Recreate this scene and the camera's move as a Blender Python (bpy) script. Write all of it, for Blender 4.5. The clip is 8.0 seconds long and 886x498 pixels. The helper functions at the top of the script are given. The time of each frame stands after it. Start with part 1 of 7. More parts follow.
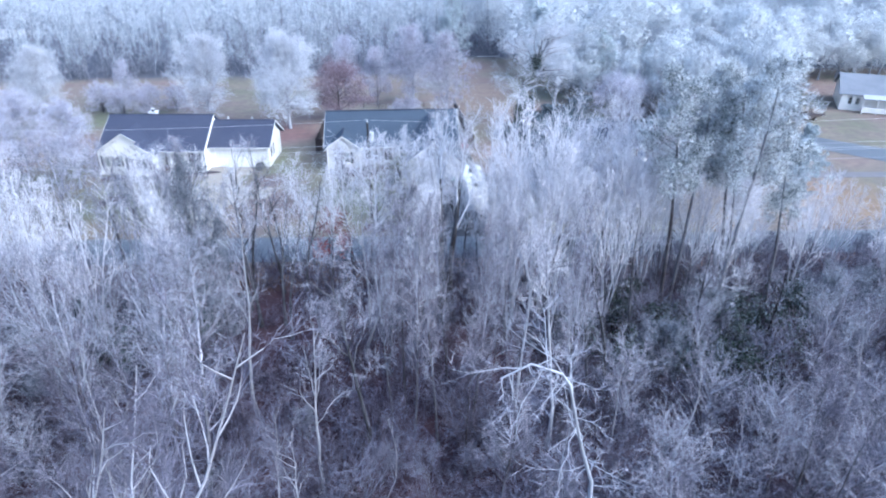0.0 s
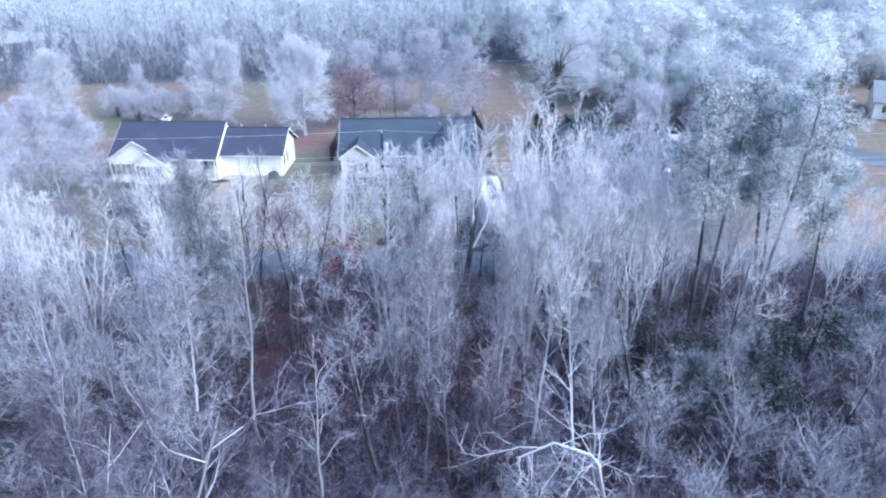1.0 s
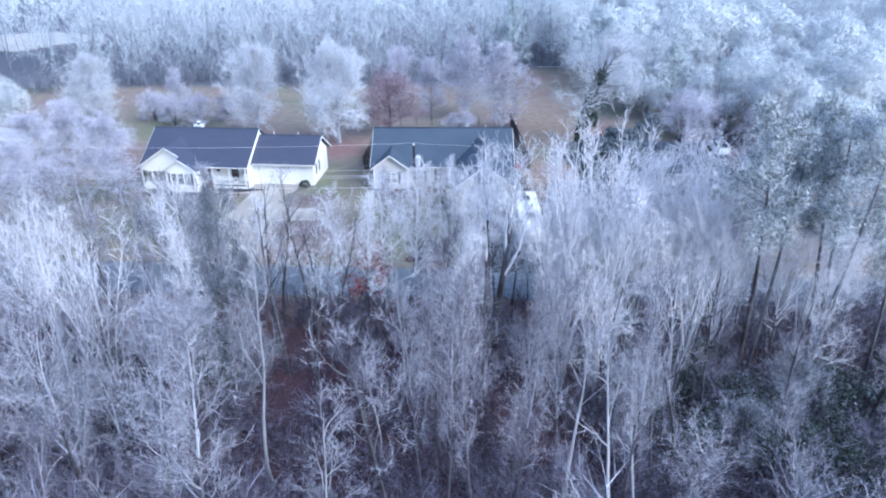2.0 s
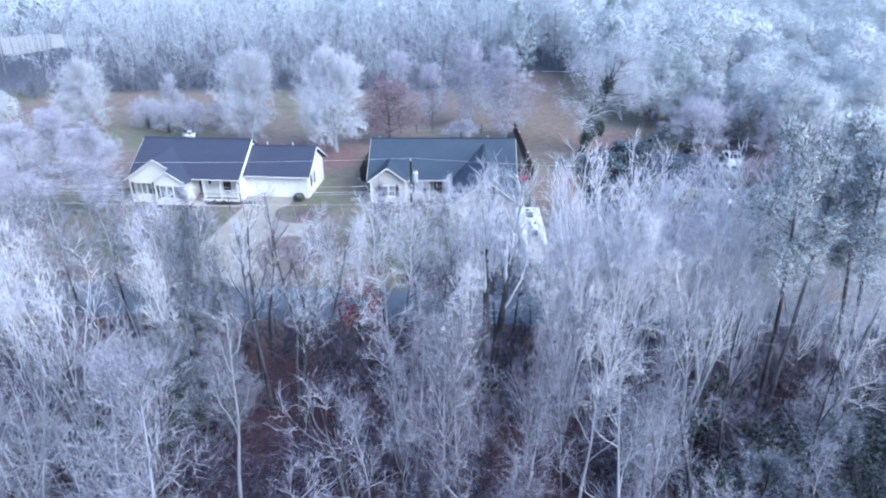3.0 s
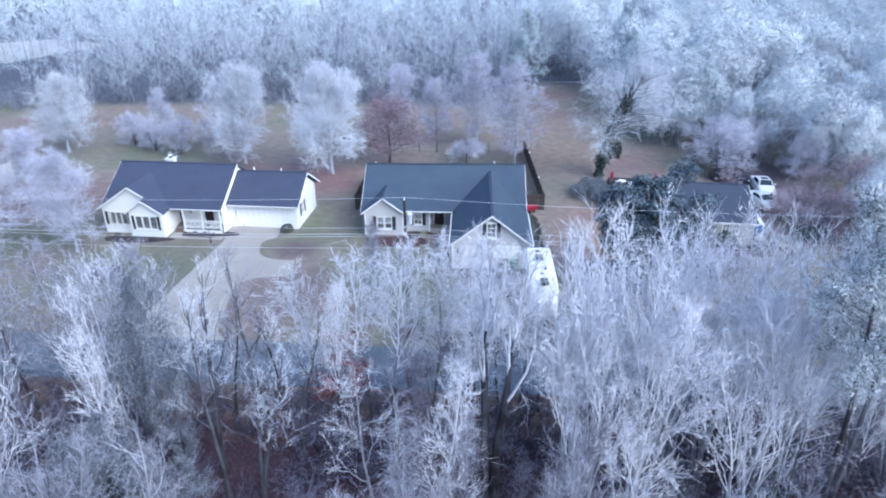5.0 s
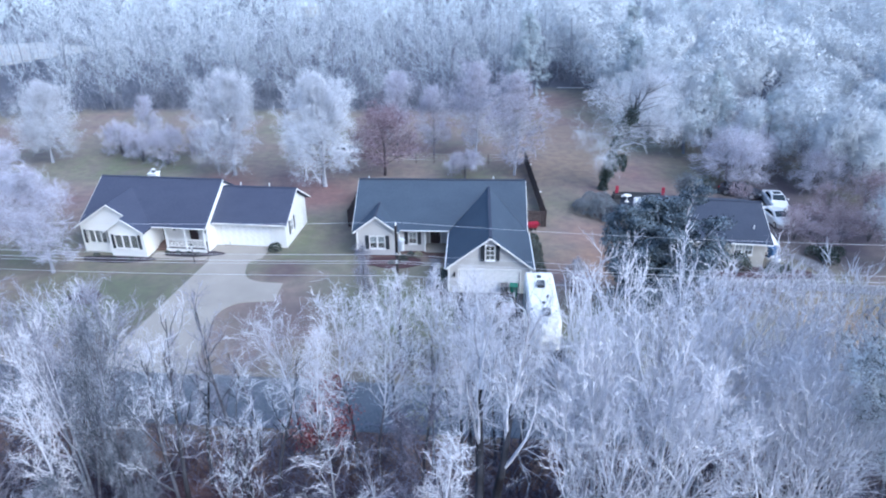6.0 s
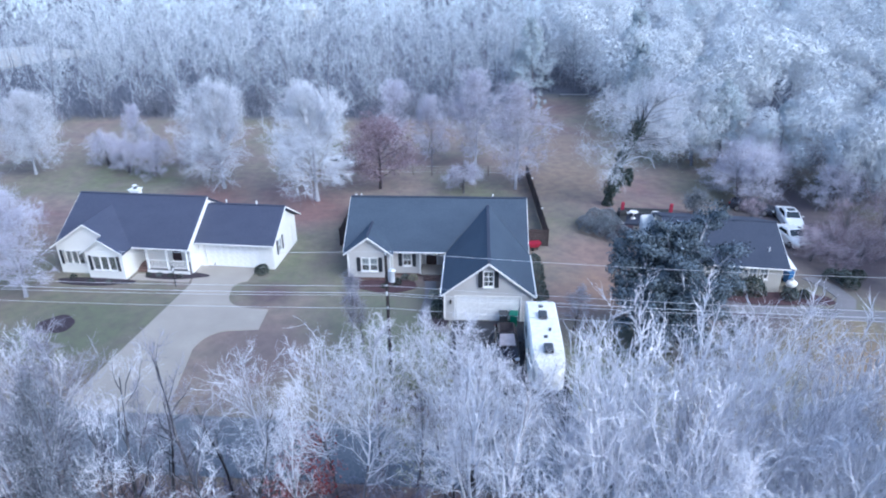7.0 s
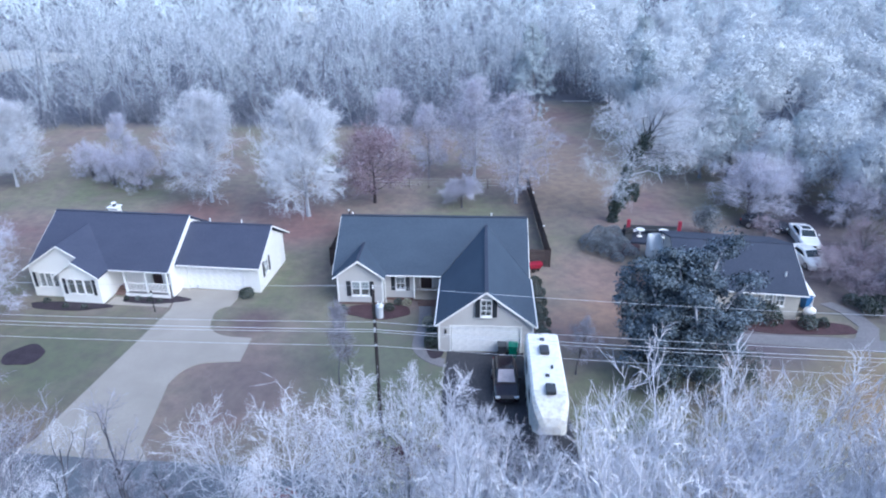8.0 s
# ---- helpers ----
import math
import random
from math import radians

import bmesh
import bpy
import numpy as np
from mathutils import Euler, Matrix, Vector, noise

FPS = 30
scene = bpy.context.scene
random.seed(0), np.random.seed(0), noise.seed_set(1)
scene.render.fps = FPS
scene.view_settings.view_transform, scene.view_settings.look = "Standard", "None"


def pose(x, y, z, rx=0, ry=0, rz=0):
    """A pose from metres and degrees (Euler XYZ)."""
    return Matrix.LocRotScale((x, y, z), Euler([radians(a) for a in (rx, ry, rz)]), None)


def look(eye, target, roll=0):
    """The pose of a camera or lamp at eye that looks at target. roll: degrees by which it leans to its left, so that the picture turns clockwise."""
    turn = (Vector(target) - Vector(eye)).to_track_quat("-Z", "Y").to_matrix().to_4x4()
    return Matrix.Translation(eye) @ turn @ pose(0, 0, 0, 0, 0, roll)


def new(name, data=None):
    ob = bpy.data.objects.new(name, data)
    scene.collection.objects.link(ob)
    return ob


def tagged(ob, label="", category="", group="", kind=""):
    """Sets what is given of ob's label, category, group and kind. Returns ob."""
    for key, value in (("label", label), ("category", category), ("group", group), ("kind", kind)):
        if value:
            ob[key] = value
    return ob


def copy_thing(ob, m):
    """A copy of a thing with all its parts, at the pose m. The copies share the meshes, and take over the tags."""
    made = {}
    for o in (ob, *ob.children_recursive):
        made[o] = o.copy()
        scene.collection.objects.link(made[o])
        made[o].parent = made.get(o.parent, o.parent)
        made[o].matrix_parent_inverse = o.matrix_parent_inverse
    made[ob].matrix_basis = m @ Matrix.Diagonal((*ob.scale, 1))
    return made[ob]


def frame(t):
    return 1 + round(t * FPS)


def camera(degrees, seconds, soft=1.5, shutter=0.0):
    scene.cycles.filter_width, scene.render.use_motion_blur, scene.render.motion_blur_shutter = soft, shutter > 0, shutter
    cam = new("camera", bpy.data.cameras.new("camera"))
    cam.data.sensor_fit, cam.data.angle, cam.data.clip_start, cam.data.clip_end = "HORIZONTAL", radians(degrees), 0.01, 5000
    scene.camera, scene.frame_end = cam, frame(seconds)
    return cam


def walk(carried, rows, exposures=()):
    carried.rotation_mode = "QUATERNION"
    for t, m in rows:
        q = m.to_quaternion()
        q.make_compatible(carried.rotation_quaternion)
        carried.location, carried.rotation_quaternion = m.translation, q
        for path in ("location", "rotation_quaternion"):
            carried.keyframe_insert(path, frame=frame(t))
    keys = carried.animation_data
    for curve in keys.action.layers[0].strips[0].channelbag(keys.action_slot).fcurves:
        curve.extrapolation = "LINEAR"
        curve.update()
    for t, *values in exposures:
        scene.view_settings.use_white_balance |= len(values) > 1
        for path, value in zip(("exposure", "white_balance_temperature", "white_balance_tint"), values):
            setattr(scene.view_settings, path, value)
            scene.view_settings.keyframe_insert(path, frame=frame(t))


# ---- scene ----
cam = camera(67.0, 8.0, soft=2.0)
PATH = [
    (0, (-1.114, -68.398, 25.762), (-0.994, -66.603, 24.889), -0.1),
    (0.5, (-0.925, -67.191, 25.848), (-0.805, -65.395, 24.976), -0.1),
    (1, (-0.795, -65.85, 25.915), (-0.727, -64.05, 25.046), -0.2),
    (1.5, (-0.517, -64.376, 25.993), (-0.534, -62.573, 25.127), -0.4),
    (3, (0.175, -59.361, 26.296), (0.118, -57.558, 25.432), -0.4),
    (3.5, (0.374, -57.548, 26.423), (0.311, -55.746, 25.559), -0.5),
    (4, (0.554, -55.719, 26.527), (0.487, -53.916, 25.664), -0.5),
    (4.5, (0.758, -53.857, 26.652), (0.674, -52.055, 25.789), -0.5),
    (6, (1.199, -48.115, 27.066), (1.105, -46.314, 26.202), -0.5),
    (6.5, (1.372, -46.155, 27.182), (1.274, -44.353, 26.318), -0.5),
    (7, (1.514, -44.244, 27.286), (1.414, -42.442, 26.424), -0.5),
    (7.5, (1.663, -42.324, 27.396), (1.561, -40.522, 26.535), -0.5),
    (8, (1.823, -40.41, 27.511), (1.718, -38.608, 26.65), -0.5),
]
walk(cam, [(t, look(eye, target, roll)) for t, eye, target, roll in PATH],
     [(0, 1.22, 5200, 6), (3, 1.09, 5165, 6), (6, 0.97, 5165, 6), (8, 0.86, 5170, 7)])

# ---- light: a dull winter sky, the sun far behind thin cloud ----
world = bpy.data.worlds.new("world")
scene.world = world
world.use_nodes = True
wn = world.node_tree.nodes
sky = wn.new("ShaderNodeTexSky")
sky.sky_type = 'NISHITA'
sky.sun_disc = False
sky.sun_elevation = radians(39)
sky.sun_rotation = radians(129)
sky.dust_density = 3.0
wn["Background"].inputs["Strength"].default_value = 0.14
world.node_tree.links.new(sky.outputs[0], wn["Background"].inputs["Color"])
sun_data = bpy.data.lights.new("sun", 'SUN')
sun_data.energy = 1.2
sun_data.angle = radians(60)
sun_data.color = (1.0, 0.965, 0.92)
sun = new("sun", sun_data)
sun.matrix_world = look((42, -34, 44), (0, 0, 0))

# ---- materials ----
def nodes_of(name):
    m = bpy.data.materials.new(name)
    m.use_nodes = True
    return m, m.node_tree.nodes, m.node_tree.links, m.node_tree.nodes["Principled BSDF"]


def coords(n, l, scale=(1, 1, 1)):
    tc = n.new("ShaderNodeTexCoord")
    mp = n.new("ShaderNodeMapping")
    mp.inputs["Scale"].default_value = scale
    l.new(tc.outputs["Object"], mp.inputs["Vector"])
    return mp.outputs["Vector"]


def noise_of(n, l, vec, scale, detail=4, rough=0.55):
    t = n.new("ShaderNodeTexNoise")
    t.inputs["Scale"].default_value = scale
    t.inputs["Detail"].default_value = detail
    t.inputs["Roughness"].default_value = rough
    if vec is not None:
        l.new(vec, t.inputs["Vector"])
    return t.outputs["Fac"]


def ramp(n, l, fac, stops):
    r = n.new("ShaderNodeValToRGB")
    r.color_ramp.elements.remove(r.color_ramp.elements[1])
    for i, (p, c) in enumerate(stops):
        e = r.color_ramp.elements[0] if i == 0 else r.color_ramp.elements.new(p)
        e.position = p
        e.color = (*c, 1) if len(c) == 3 else c
    l.new(fac, r.inputs["Fac"])
    return r.outputs["Color"]


def mix(n, l, fac, a, b, mode='MIX'):
    m = n.new("ShaderNodeMix")
    m.data_type, m.blend_type = 'RGBA', mode
    for sock, v in ((0, fac), (6, a), (7, b)):
        if isinstance(v, (int, float)):
            m.inputs[sock].default_value = v
        elif isinstance(v, tuple):
            m.inputs[sock].default_value = (*v, 1)
        else:
            l.new(v, m.inputs[sock])
    return m.outputs[2]


def bump(n, l, bsdf, height, strength=0.3, distance=0.02):
    b = n.new("ShaderNodeBump")
    b.inputs["Strength"].default_value = strength
    b.inputs["Distance"].default_value = distance
    l.new(height, b.inputs["Height"])
    l.new(b.outputs["Normal"], bsdf.inputs["Normal"])


def two_scale(name, a, b, c, coarse=0.5, fine=8.0, rough=0.8, bumpy=0.3, stretch=(1, 1, 1), metal=0.0):
    """A surface with large patches from a to b and fine grain towards c."""
    m, n, l, s = nodes_of(name)
    v = coords(n, l, stretch)
    big = noise_of(n, l, v, coarse, 5)
    small = noise_of(n, l, v, fine, 6, 0.65)
    col = ramp(n, l, big, [(0.32, a), (0.68, b)])
    grain = ramp(n, l, small, [(0.45, (0, 0, 0)), (0.75, (1, 1, 1))])
    col = mix(n, l, grain, col, c)
    l.new(col, s.inputs["Base Color"])
    s.inputs["Roughness"].default_value = rough
    s.inputs["Metallic"].default_value = metal
    if bumpy:
        bump(n, l, s, small, bumpy)
    return m


def twig_material(name, wood, frost, low=0.2, high=0.8, up=0.35, pale=None, spread=1.0):
    """Thin wood rimed with frost: each twig its own amount, more on what faces the sky."""
    m, n, l, s = nodes_of(name)
    geo = n.new("ShaderNodeNewGeometry")
    sep = n.new("ShaderNodeSeparateXYZ")
    l.new(geo.outputs["Normal"], sep.inputs[0])
    info = n.new("ShaderNodeObjectInfo")
    v = coords(n, l)
    big = noise_of(n, l, v, 0.6, 3)
    add = n.new("ShaderNodeMath")
    add.operation = 'MULTIPLY_ADD'
    l.new(sep.outputs["Z"], add.inputs[0])
    add.inputs[1].default_value = up
    own = n.new("ShaderNodeMath")
    own.operation = 'MULTIPLY'
    l.new(geo.outputs["Random Per Island"], own.inputs[0])
    own.inputs[1].default_value = spread
    l.new(own.outputs[0], add.inputs[2])
    add2 = n.new("ShaderNodeMath")
    add2.operation = 'ADD'
    l.new(add.outputs[0], add2.inputs[0])
    l.new(big, add2.inputs[1])
    add3 = n.new("ShaderNodeMath")
    add3.operation = 'MULTIPLY_ADD'
    l.new(info.outputs["Random"], add3.inputs[0])
    add3.inputs[1].default_value = 0.3
    l.new(add2.outputs[0], add3.inputs[2])
    fac = n.new("ShaderNodeMapRange")
    l.new(add3.outputs[0], fac.inputs["Value"])
    fac.inputs["From Min"].default_value = low
    fac.inputs["From Max"].default_value = high
    frosted = mix(n, l, big, frost, pale or tuple(min(1, c * 1.12) for c in frost))
    col = mix(n, l, fac.outputs[0], wood, frosted)
    l.new(col, s.inputs["Base Color"])
    s.inputs["Roughness"].default_value = 0.7
    s.inputs["Specular IOR Level"].default_value = 0.3
    return m


FROST = (0.665, 0.665, 0.725)
M_TWIG = twig_material("frosted_twig", (0.115, 0.10, 0.115), FROST, 0.2, 1.0)
# two duller frosted twigs, with the near wood's shade put into their colour
M_TWIG_DULL = twig_material("shaded_frosted_twig", (0.075, 0.063, 0.088), (0.30, 0.305, 0.40), 0.85, 2.05)
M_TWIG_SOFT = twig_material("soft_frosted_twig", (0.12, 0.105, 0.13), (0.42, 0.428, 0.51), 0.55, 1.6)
M_TWIG_MID = twig_material("evenly_frosted_twig", (0.12, 0.105, 0.12), (0.65, 0.66, 0.73), 0.28, 1.15)
M_TWIG_HEAVY = twig_material("heavily_frosted_twig", (0.15, 0.145, 0.175), (0.58, 0.605, 0.675), 0.25, 1.05)
# frosted twigs of the back wood, made bluer and softer to hold haze
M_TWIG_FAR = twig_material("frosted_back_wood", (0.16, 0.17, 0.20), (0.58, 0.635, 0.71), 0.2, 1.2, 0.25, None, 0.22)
# distance haze put into the colour: wood and frost both pale and close
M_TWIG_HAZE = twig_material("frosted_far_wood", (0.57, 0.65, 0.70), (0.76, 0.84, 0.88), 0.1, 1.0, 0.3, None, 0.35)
# brush darker than its wood, the forest floor's shade put into the colour
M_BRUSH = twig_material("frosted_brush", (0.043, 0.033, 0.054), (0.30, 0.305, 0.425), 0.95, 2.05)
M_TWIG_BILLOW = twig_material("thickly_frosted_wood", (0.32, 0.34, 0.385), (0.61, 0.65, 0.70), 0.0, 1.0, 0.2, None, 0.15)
M_THICKET = twig_material("thicket_twig", (0.0638, 0.0638, 0.09), (0.368, 0.4, 0.48), 0.8, 1.8)
M_BARK = twig_material("dark_bark", (0.0375, 0.0315, 0.0375), (0.336, 0.352, 0.416), 1.05, 2.1, 0.5)
M_BARK_DARK = twig_material("damp_dark_bark", (0.020, 0.018, 0.022), (0.24, 0.25, 0.30), 1.1, 2.1, 0.5)
M_BARK_PALE = twig_material("pale_bark", (0.15, 0.145, 0.165), (0.47, 0.48, 0.54), 0.75, 1.75, 0.5)
M_BARK_FROSTED = twig_material("frosted_bark", (0.085, 0.075, 0.09), (0.46, 0.48, 0.55), 0.6, 1.5)
# bark lifted to blue-grey, with haze put into its colour
M_STEM_FAR = twig_material("hazed_far_bark", (0.11, 0.115, 0.15), (0.32, 0.35, 0.42), 0.9, 1.9)
M_NEEDLE = twig_material("frosted_needle", (0.05, 0.068, 0.066), (0.64, 0.68, 0.73), 0.65, 1.5, 0.5)
M_LEAF_GREEN = twig_material("frost_dusted_green_leaf", (0.0225, 0.0375, 0.0263), (0.24, 0.288, 0.328), 1.1, 2.5)
M_LEAF_MAGNOLIA = twig_material("dark_magnolia_leaf", (0.020, 0.033, 0.042), (0.20, 0.25, 0.31), 0.75, 1.8, 0.55, None, 0.45)
M_LEAF_BROWN = twig_material("frosted_brown_leaf", (0.11, 0.055, 0.068), (0.345, 0.285, 0.345), 0.75, 1.8)
M_NEEDLE_DULL = twig_material("dull_frosted_needle", (0.045, 0.055, 0.065), (0.34, 0.36, 0.43), 0.65, 1.75)
M_CONIFER = twig_material("frosted_conifer", (0.13, 0.165, 0.185), (0.52, 0.585, 0.635), 0.3, 1.25)
M_LEAF_RED = twig_material("red_leaf", (0.20, 0.030, 0.036), (0.48, 0.32, 0.32), 1.1, 1.9)
M_LILAC = twig_material("frosted_lilac_twig", (0.15, 0.112, 0.135), (0.528, 0.536, 0.64), 0.35, 1.25)
M_PINK = twig_material("frosted_reddish_twig", (0.195, 0.112, 0.12), (0.496, 0.456, 0.528), 0.5, 1.6)
M_SHRUB = twig_material("dark_shrub_leaf", (0.0225, 0.0338, 0.0225), (0.28, 0.32, 0.336), 1.2, 2.0)
M_SHRUB_FROST = twig_material("frosted_shrub_leaf", (0.10, 0.11, 0.12), (0.29, 0.32, 0.37), 0.6, 1.8)
M_YELLOW_GREEN = twig_material("yellow_green_leaf", (0.235, 0.225, 0.125), (0.46, 0.47, 0.40), 0.75, 1.7)


def ground_material():
    m, n, l, s = nodes_of("winter_ground")
    v = coords(n, l)
    patch = noise_of(n, l, v, 0.055, 5, 0.6)
    mid = noise_of(n, l, v, 0.35, 5, 0.6)
    fine = noise_of(n, l, v, 5.0, 6, 0.7)
    lawn = ramp(n, l, patch, [(0.34, (0.26, 0.165, 0.155)), (0.44, (0.30, 0.235, 0.19)), (0.53, (0.27, 0.24, 0.175)), (0.64, (0.175, 0.20, 0.105))])
    lawn = mix(n, l, ramp(n, l, mid, [(0.45, (0, 0, 0)), (0.75, (0.7, 0.7, 0.7))]), lawn, (0.235, 0.18, 0.17))
    lawn = mix(n, l, ramp(n, l, fine, [(0.5, (0, 0, 0)), (0.8, (0.5, 0.5, 0.5))]), lawn, (0.38, 0.34, 0.31))
    def blob(cx, cy, r, tint, most):
        d = n.new("ShaderNodeVectorMath")
        d.operation = 'DISTANCE'
        l.new(v, d.inputs[0])
        d.inputs[1].default_value = (cx, cy, 0)
        w = n.new("ShaderNodeMath")
        w.operation = 'MULTIPLY_ADD'
        l.new(mid, w.inputs[0])
        w.inputs[1].default_value = r * 0.9
        l.new(d.outputs["Value"], w.inputs[2])
        mr = n.new("ShaderNodeMapRange")
        l.new(w.outputs[0], mr.inputs["Value"])
        mr.inputs["From Min"].default_value, mr.inputs["From Max"].default_value = r * 1.5, r * 0.8
        mr.inputs["To Max"].default_value = most
        return mix(n, l, mr.outputs[0], lawn, tint)
    for cx, cy, r, tint, most in ((-29.0, -3.0, 10.5, (0.135, 0.165, 0.088), 0.85), (-30.0, -11.0, 6.0, (0.30, 0.23, 0.15), 0.7), (-5.0, -1.0, 8.0, (0.14, 0.17, 0.10), 0.8), (-12.5, 7, 3.2, (0.19, 0.18, 0.125), 0.45),
                                  (0.5, 23, 7.0, (0.20, 0.22, 0.12), 0.9), (-16, 22, 6.0, (0.27, 0.145, 0.13), 0.8), (-29, 25, 6.0, (0.26, 0.145, 0.13), 0.8), (-14, -4.5, 4.5, (0.185, 0.15, 0.14), 0.7),
                                  (13.0, 12, 4.8, (0.37, 0.25, 0.20), 0.85), (36, 14, 11.0, (0.10, 0.085, 0.105), 0.9), (34, 27, 9.0, (0.10, 0.085, 0.105), 0.9), (23, 3, 6.0, (0.115, 0.095, 0.115), 0.85),
                                  (28, 30, 7.0, (0.20, 0.21, 0.12), 0.6), (-15.6, 3.6, 2.6, (0.14, 0.095, 0.095), 0.85), (30, -6.5, 9.0, (0.36, 0.25, 0.14), 0.9), (44, -7, 9.0, (0.36, 0.25, 0.15), 0.9), (12.0, 5.5, 4.5, (0.40, 0.26, 0.18), 0.85), (13.0, 33, 8.0, (0.35, 0.26, 0.18), 0.8), (13, 45, 9.0, (0.33, 0.25, 0.19), 0.7), (10.5, -6, 7.5, (0.15, 0.175, 0.10), 0.8)):
        lawn = blob(cx, cy, r, tint, most)
    worn = noise_of(n, l, v, 0.9, 6, 0.7)
    lawn = mix(n, l, ramp(n, l, worn, [(0.40, (0, 0, 0)), (0.62, (0.65, 0.65, 0.65))]), lawn, mix(n, l, 0.55, lawn, (0.10, 0.075, 0.085)))
    lawn = mix(n, l, ramp(n, l, noise_of(n, l, v, 0.22, 6, 0.7), [(0.52, (0, 0, 0)), (0.70, (0.4, 0.4, 0.4))]), lawn, (0.29, 0.235, 0.20))
    # a misty blue veil, mixed evenly into the lawn colour
    lawn = mix(n, l, 0.16, lawn, (0.115, 0.13, 0.18))
    # woodland litter, darkened to hold the shade under the trees
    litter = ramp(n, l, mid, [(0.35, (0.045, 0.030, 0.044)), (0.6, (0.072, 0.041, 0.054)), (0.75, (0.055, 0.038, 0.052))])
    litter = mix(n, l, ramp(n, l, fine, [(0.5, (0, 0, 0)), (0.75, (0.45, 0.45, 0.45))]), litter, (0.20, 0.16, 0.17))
    sep = n.new("ShaderNodeSeparateXYZ")
    l.new(v, sep.inputs[0])

    def edge(sock, wobble, a, b):
        ad = n.new("ShaderNodeMath")
        ad.operation = 'MULTIPLY_ADD'
        l.new(wobble, ad.inputs[0])
        ad.inputs[1].default_value = 5.0
        l.new(sock, ad.inputs[2])
        mr = n.new("ShaderNodeMapRange")
        l.new(ad.outputs[0], mr.inputs["Value"])
        mr.inputs["From Min"].default_value, mr.inputs["From Max"].default_value = a, b
        return mr.outputs[0]
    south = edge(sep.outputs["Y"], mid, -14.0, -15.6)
    # fallen leaves lie thicker along the road's verge
    verge = mix(n, l, edge(sep.outputs["Y"], mid, -20.0, -17.2), litter, mix(n, l, fine, (0.15, 0.095, 0.085), (0.34, 0.235, 0.18)))
    litter = mix(n, l, ramp(n, l, noise_of(n, l, v, 0.5, 5, 0.6), [(0.36, (0.15, 0.15, 0.15)), (0.52, (0.9, 0.9, 0.9))]), litter, verge)
    off = n.new("ShaderNodeMath")
    off.operation = 'SUBTRACT'
    l.new(sep.outputs["X"], off.inputs[0])
    off.inputs[1].default_value = 16.0
    away = n.new("ShaderNodeMath")
    away.operation = 'ABSOLUTE'
    l.new(off.outputs[0], away.inputs[0])
    gap = n.new("ShaderNodeMapRange")
    l.new(away.outputs[0], gap.inputs["Value"])
    gap.inputs["From Min"].default_value, gap.inputs["From Max"].default_value = 14.0, 9.0
    gap.inputs["To Max"].default_value = 17.0
    deep = n.new("ShaderNodeMath")
    deep.operation = 'SUBTRACT'
    l.new(sep.outputs["Y"], deep.inputs[0])
    l.new(gap.outputs[0], deep.inputs[1])
    north = edge(deep.outputs[0], mid, 60.5, 65.5)
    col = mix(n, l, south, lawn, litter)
    # under the back wood, shade between crowns is put into the ground colour
    col = mix(n, l, north, col, mix(n, l, fine, (0.06, 0.065, 0.09), (0.16, 0.17, 0.21)))
    l.new(col, s.inputs["Base Color"])
    s.inputs["Roughness"].default_value = 0.95
    s.inputs["Specular IOR Level"].default_value = 0.2
    bump(n, l, s, fine, 0.6, 0.05)
    return m


M_GROUND = ground_material()
M_ASPHALT = two_scale("damp_asphalt", (0.10, 0.115, 0.14), (0.15, 0.165, 0.19), (0.20, 0.21, 0.23), 0.25, 6, 0.45, 0.15)
M_DRIVE_DARK = two_scale("dark_asphalt", (0.034, 0.035, 0.044), (0.052, 0.053, 0.064), (0.08, 0.08, 0.09), 0.4, 6, 0.8, 0.15)
M_CONCRETE = two_scale("pale_concrete", (0.325, 0.30, 0.27), (0.40, 0.37, 0.335), (0.34, 0.315, 0.29), 0.3, 7, 0.8, 0.1)
M_DRIVE_GREY = two_scale("worn_grey_concrete", (0.16, 0.155, 0.17), (0.215, 0.205, 0.22), (0.26, 0.25, 0.26), 0.4, 7, 0.8, 0.15)
M_FIELD = two_scale("frosted_straw_field", (0.36, 0.345, 0.33), (0.43, 0.42, 0.41), (0.5, 0.51, 0.53), 0.05, 2, 0.95, 0.2)
M_MULCH = two_scale("dark_mulch", (0.026, 0.02, 0.03), (0.045, 0.034, 0.048), (0.075, 0.06, 0.076), 1.2, 14, 0.95, 0.6)
M_MULCH_RED = two_scale("reddish_mulch", (0.05, 0.026, 0.034), (0.075, 0.038, 0.046), (0.12, 0.08, 0.09), 1.2, 14, 0.95, 0.6)
M_ROOF_DARK = two_scale("dark_shingle", (0.042, 0.050, 0.09), (0.054, 0.064, 0.108), (0.073, 0.083, 0.126), 0.35, 9, 0.8, 0.35, (1, 1, 3))
M_ROOF_BLUE = two_scale("blue_grey_shingle", (0.042, 0.061, 0.095), (0.055, 0.078, 0.116), (0.075, 0.10, 0.138), 0.35, 9, 0.75, 0.35, (1, 1, 3))
M_ROOF_GREY = two_scale("grey_shingle", (0.032, 0.041, 0.07), (0.044, 0.054, 0.086), (0.062, 0.073, 0.108), 0.35, 9, 0.8, 0.35, (1, 1, 3))
M_ROOF_FROST = two_scale("frost_dusted_shingle", (0.17, 0.19, 0.23), (0.24, 0.26, 0.31), (0.30, 0.32, 0.36), 0.35, 9, 0.8, 0.3, (1, 1, 3))
M_ROOF_PALE = two_scale("frosted_pale_roof", (0.38, 0.41, 0.47), (0.52, 0.55, 0.60), (0.6, 0.62, 0.66), 0.4, 7, 0.7, 0.2)


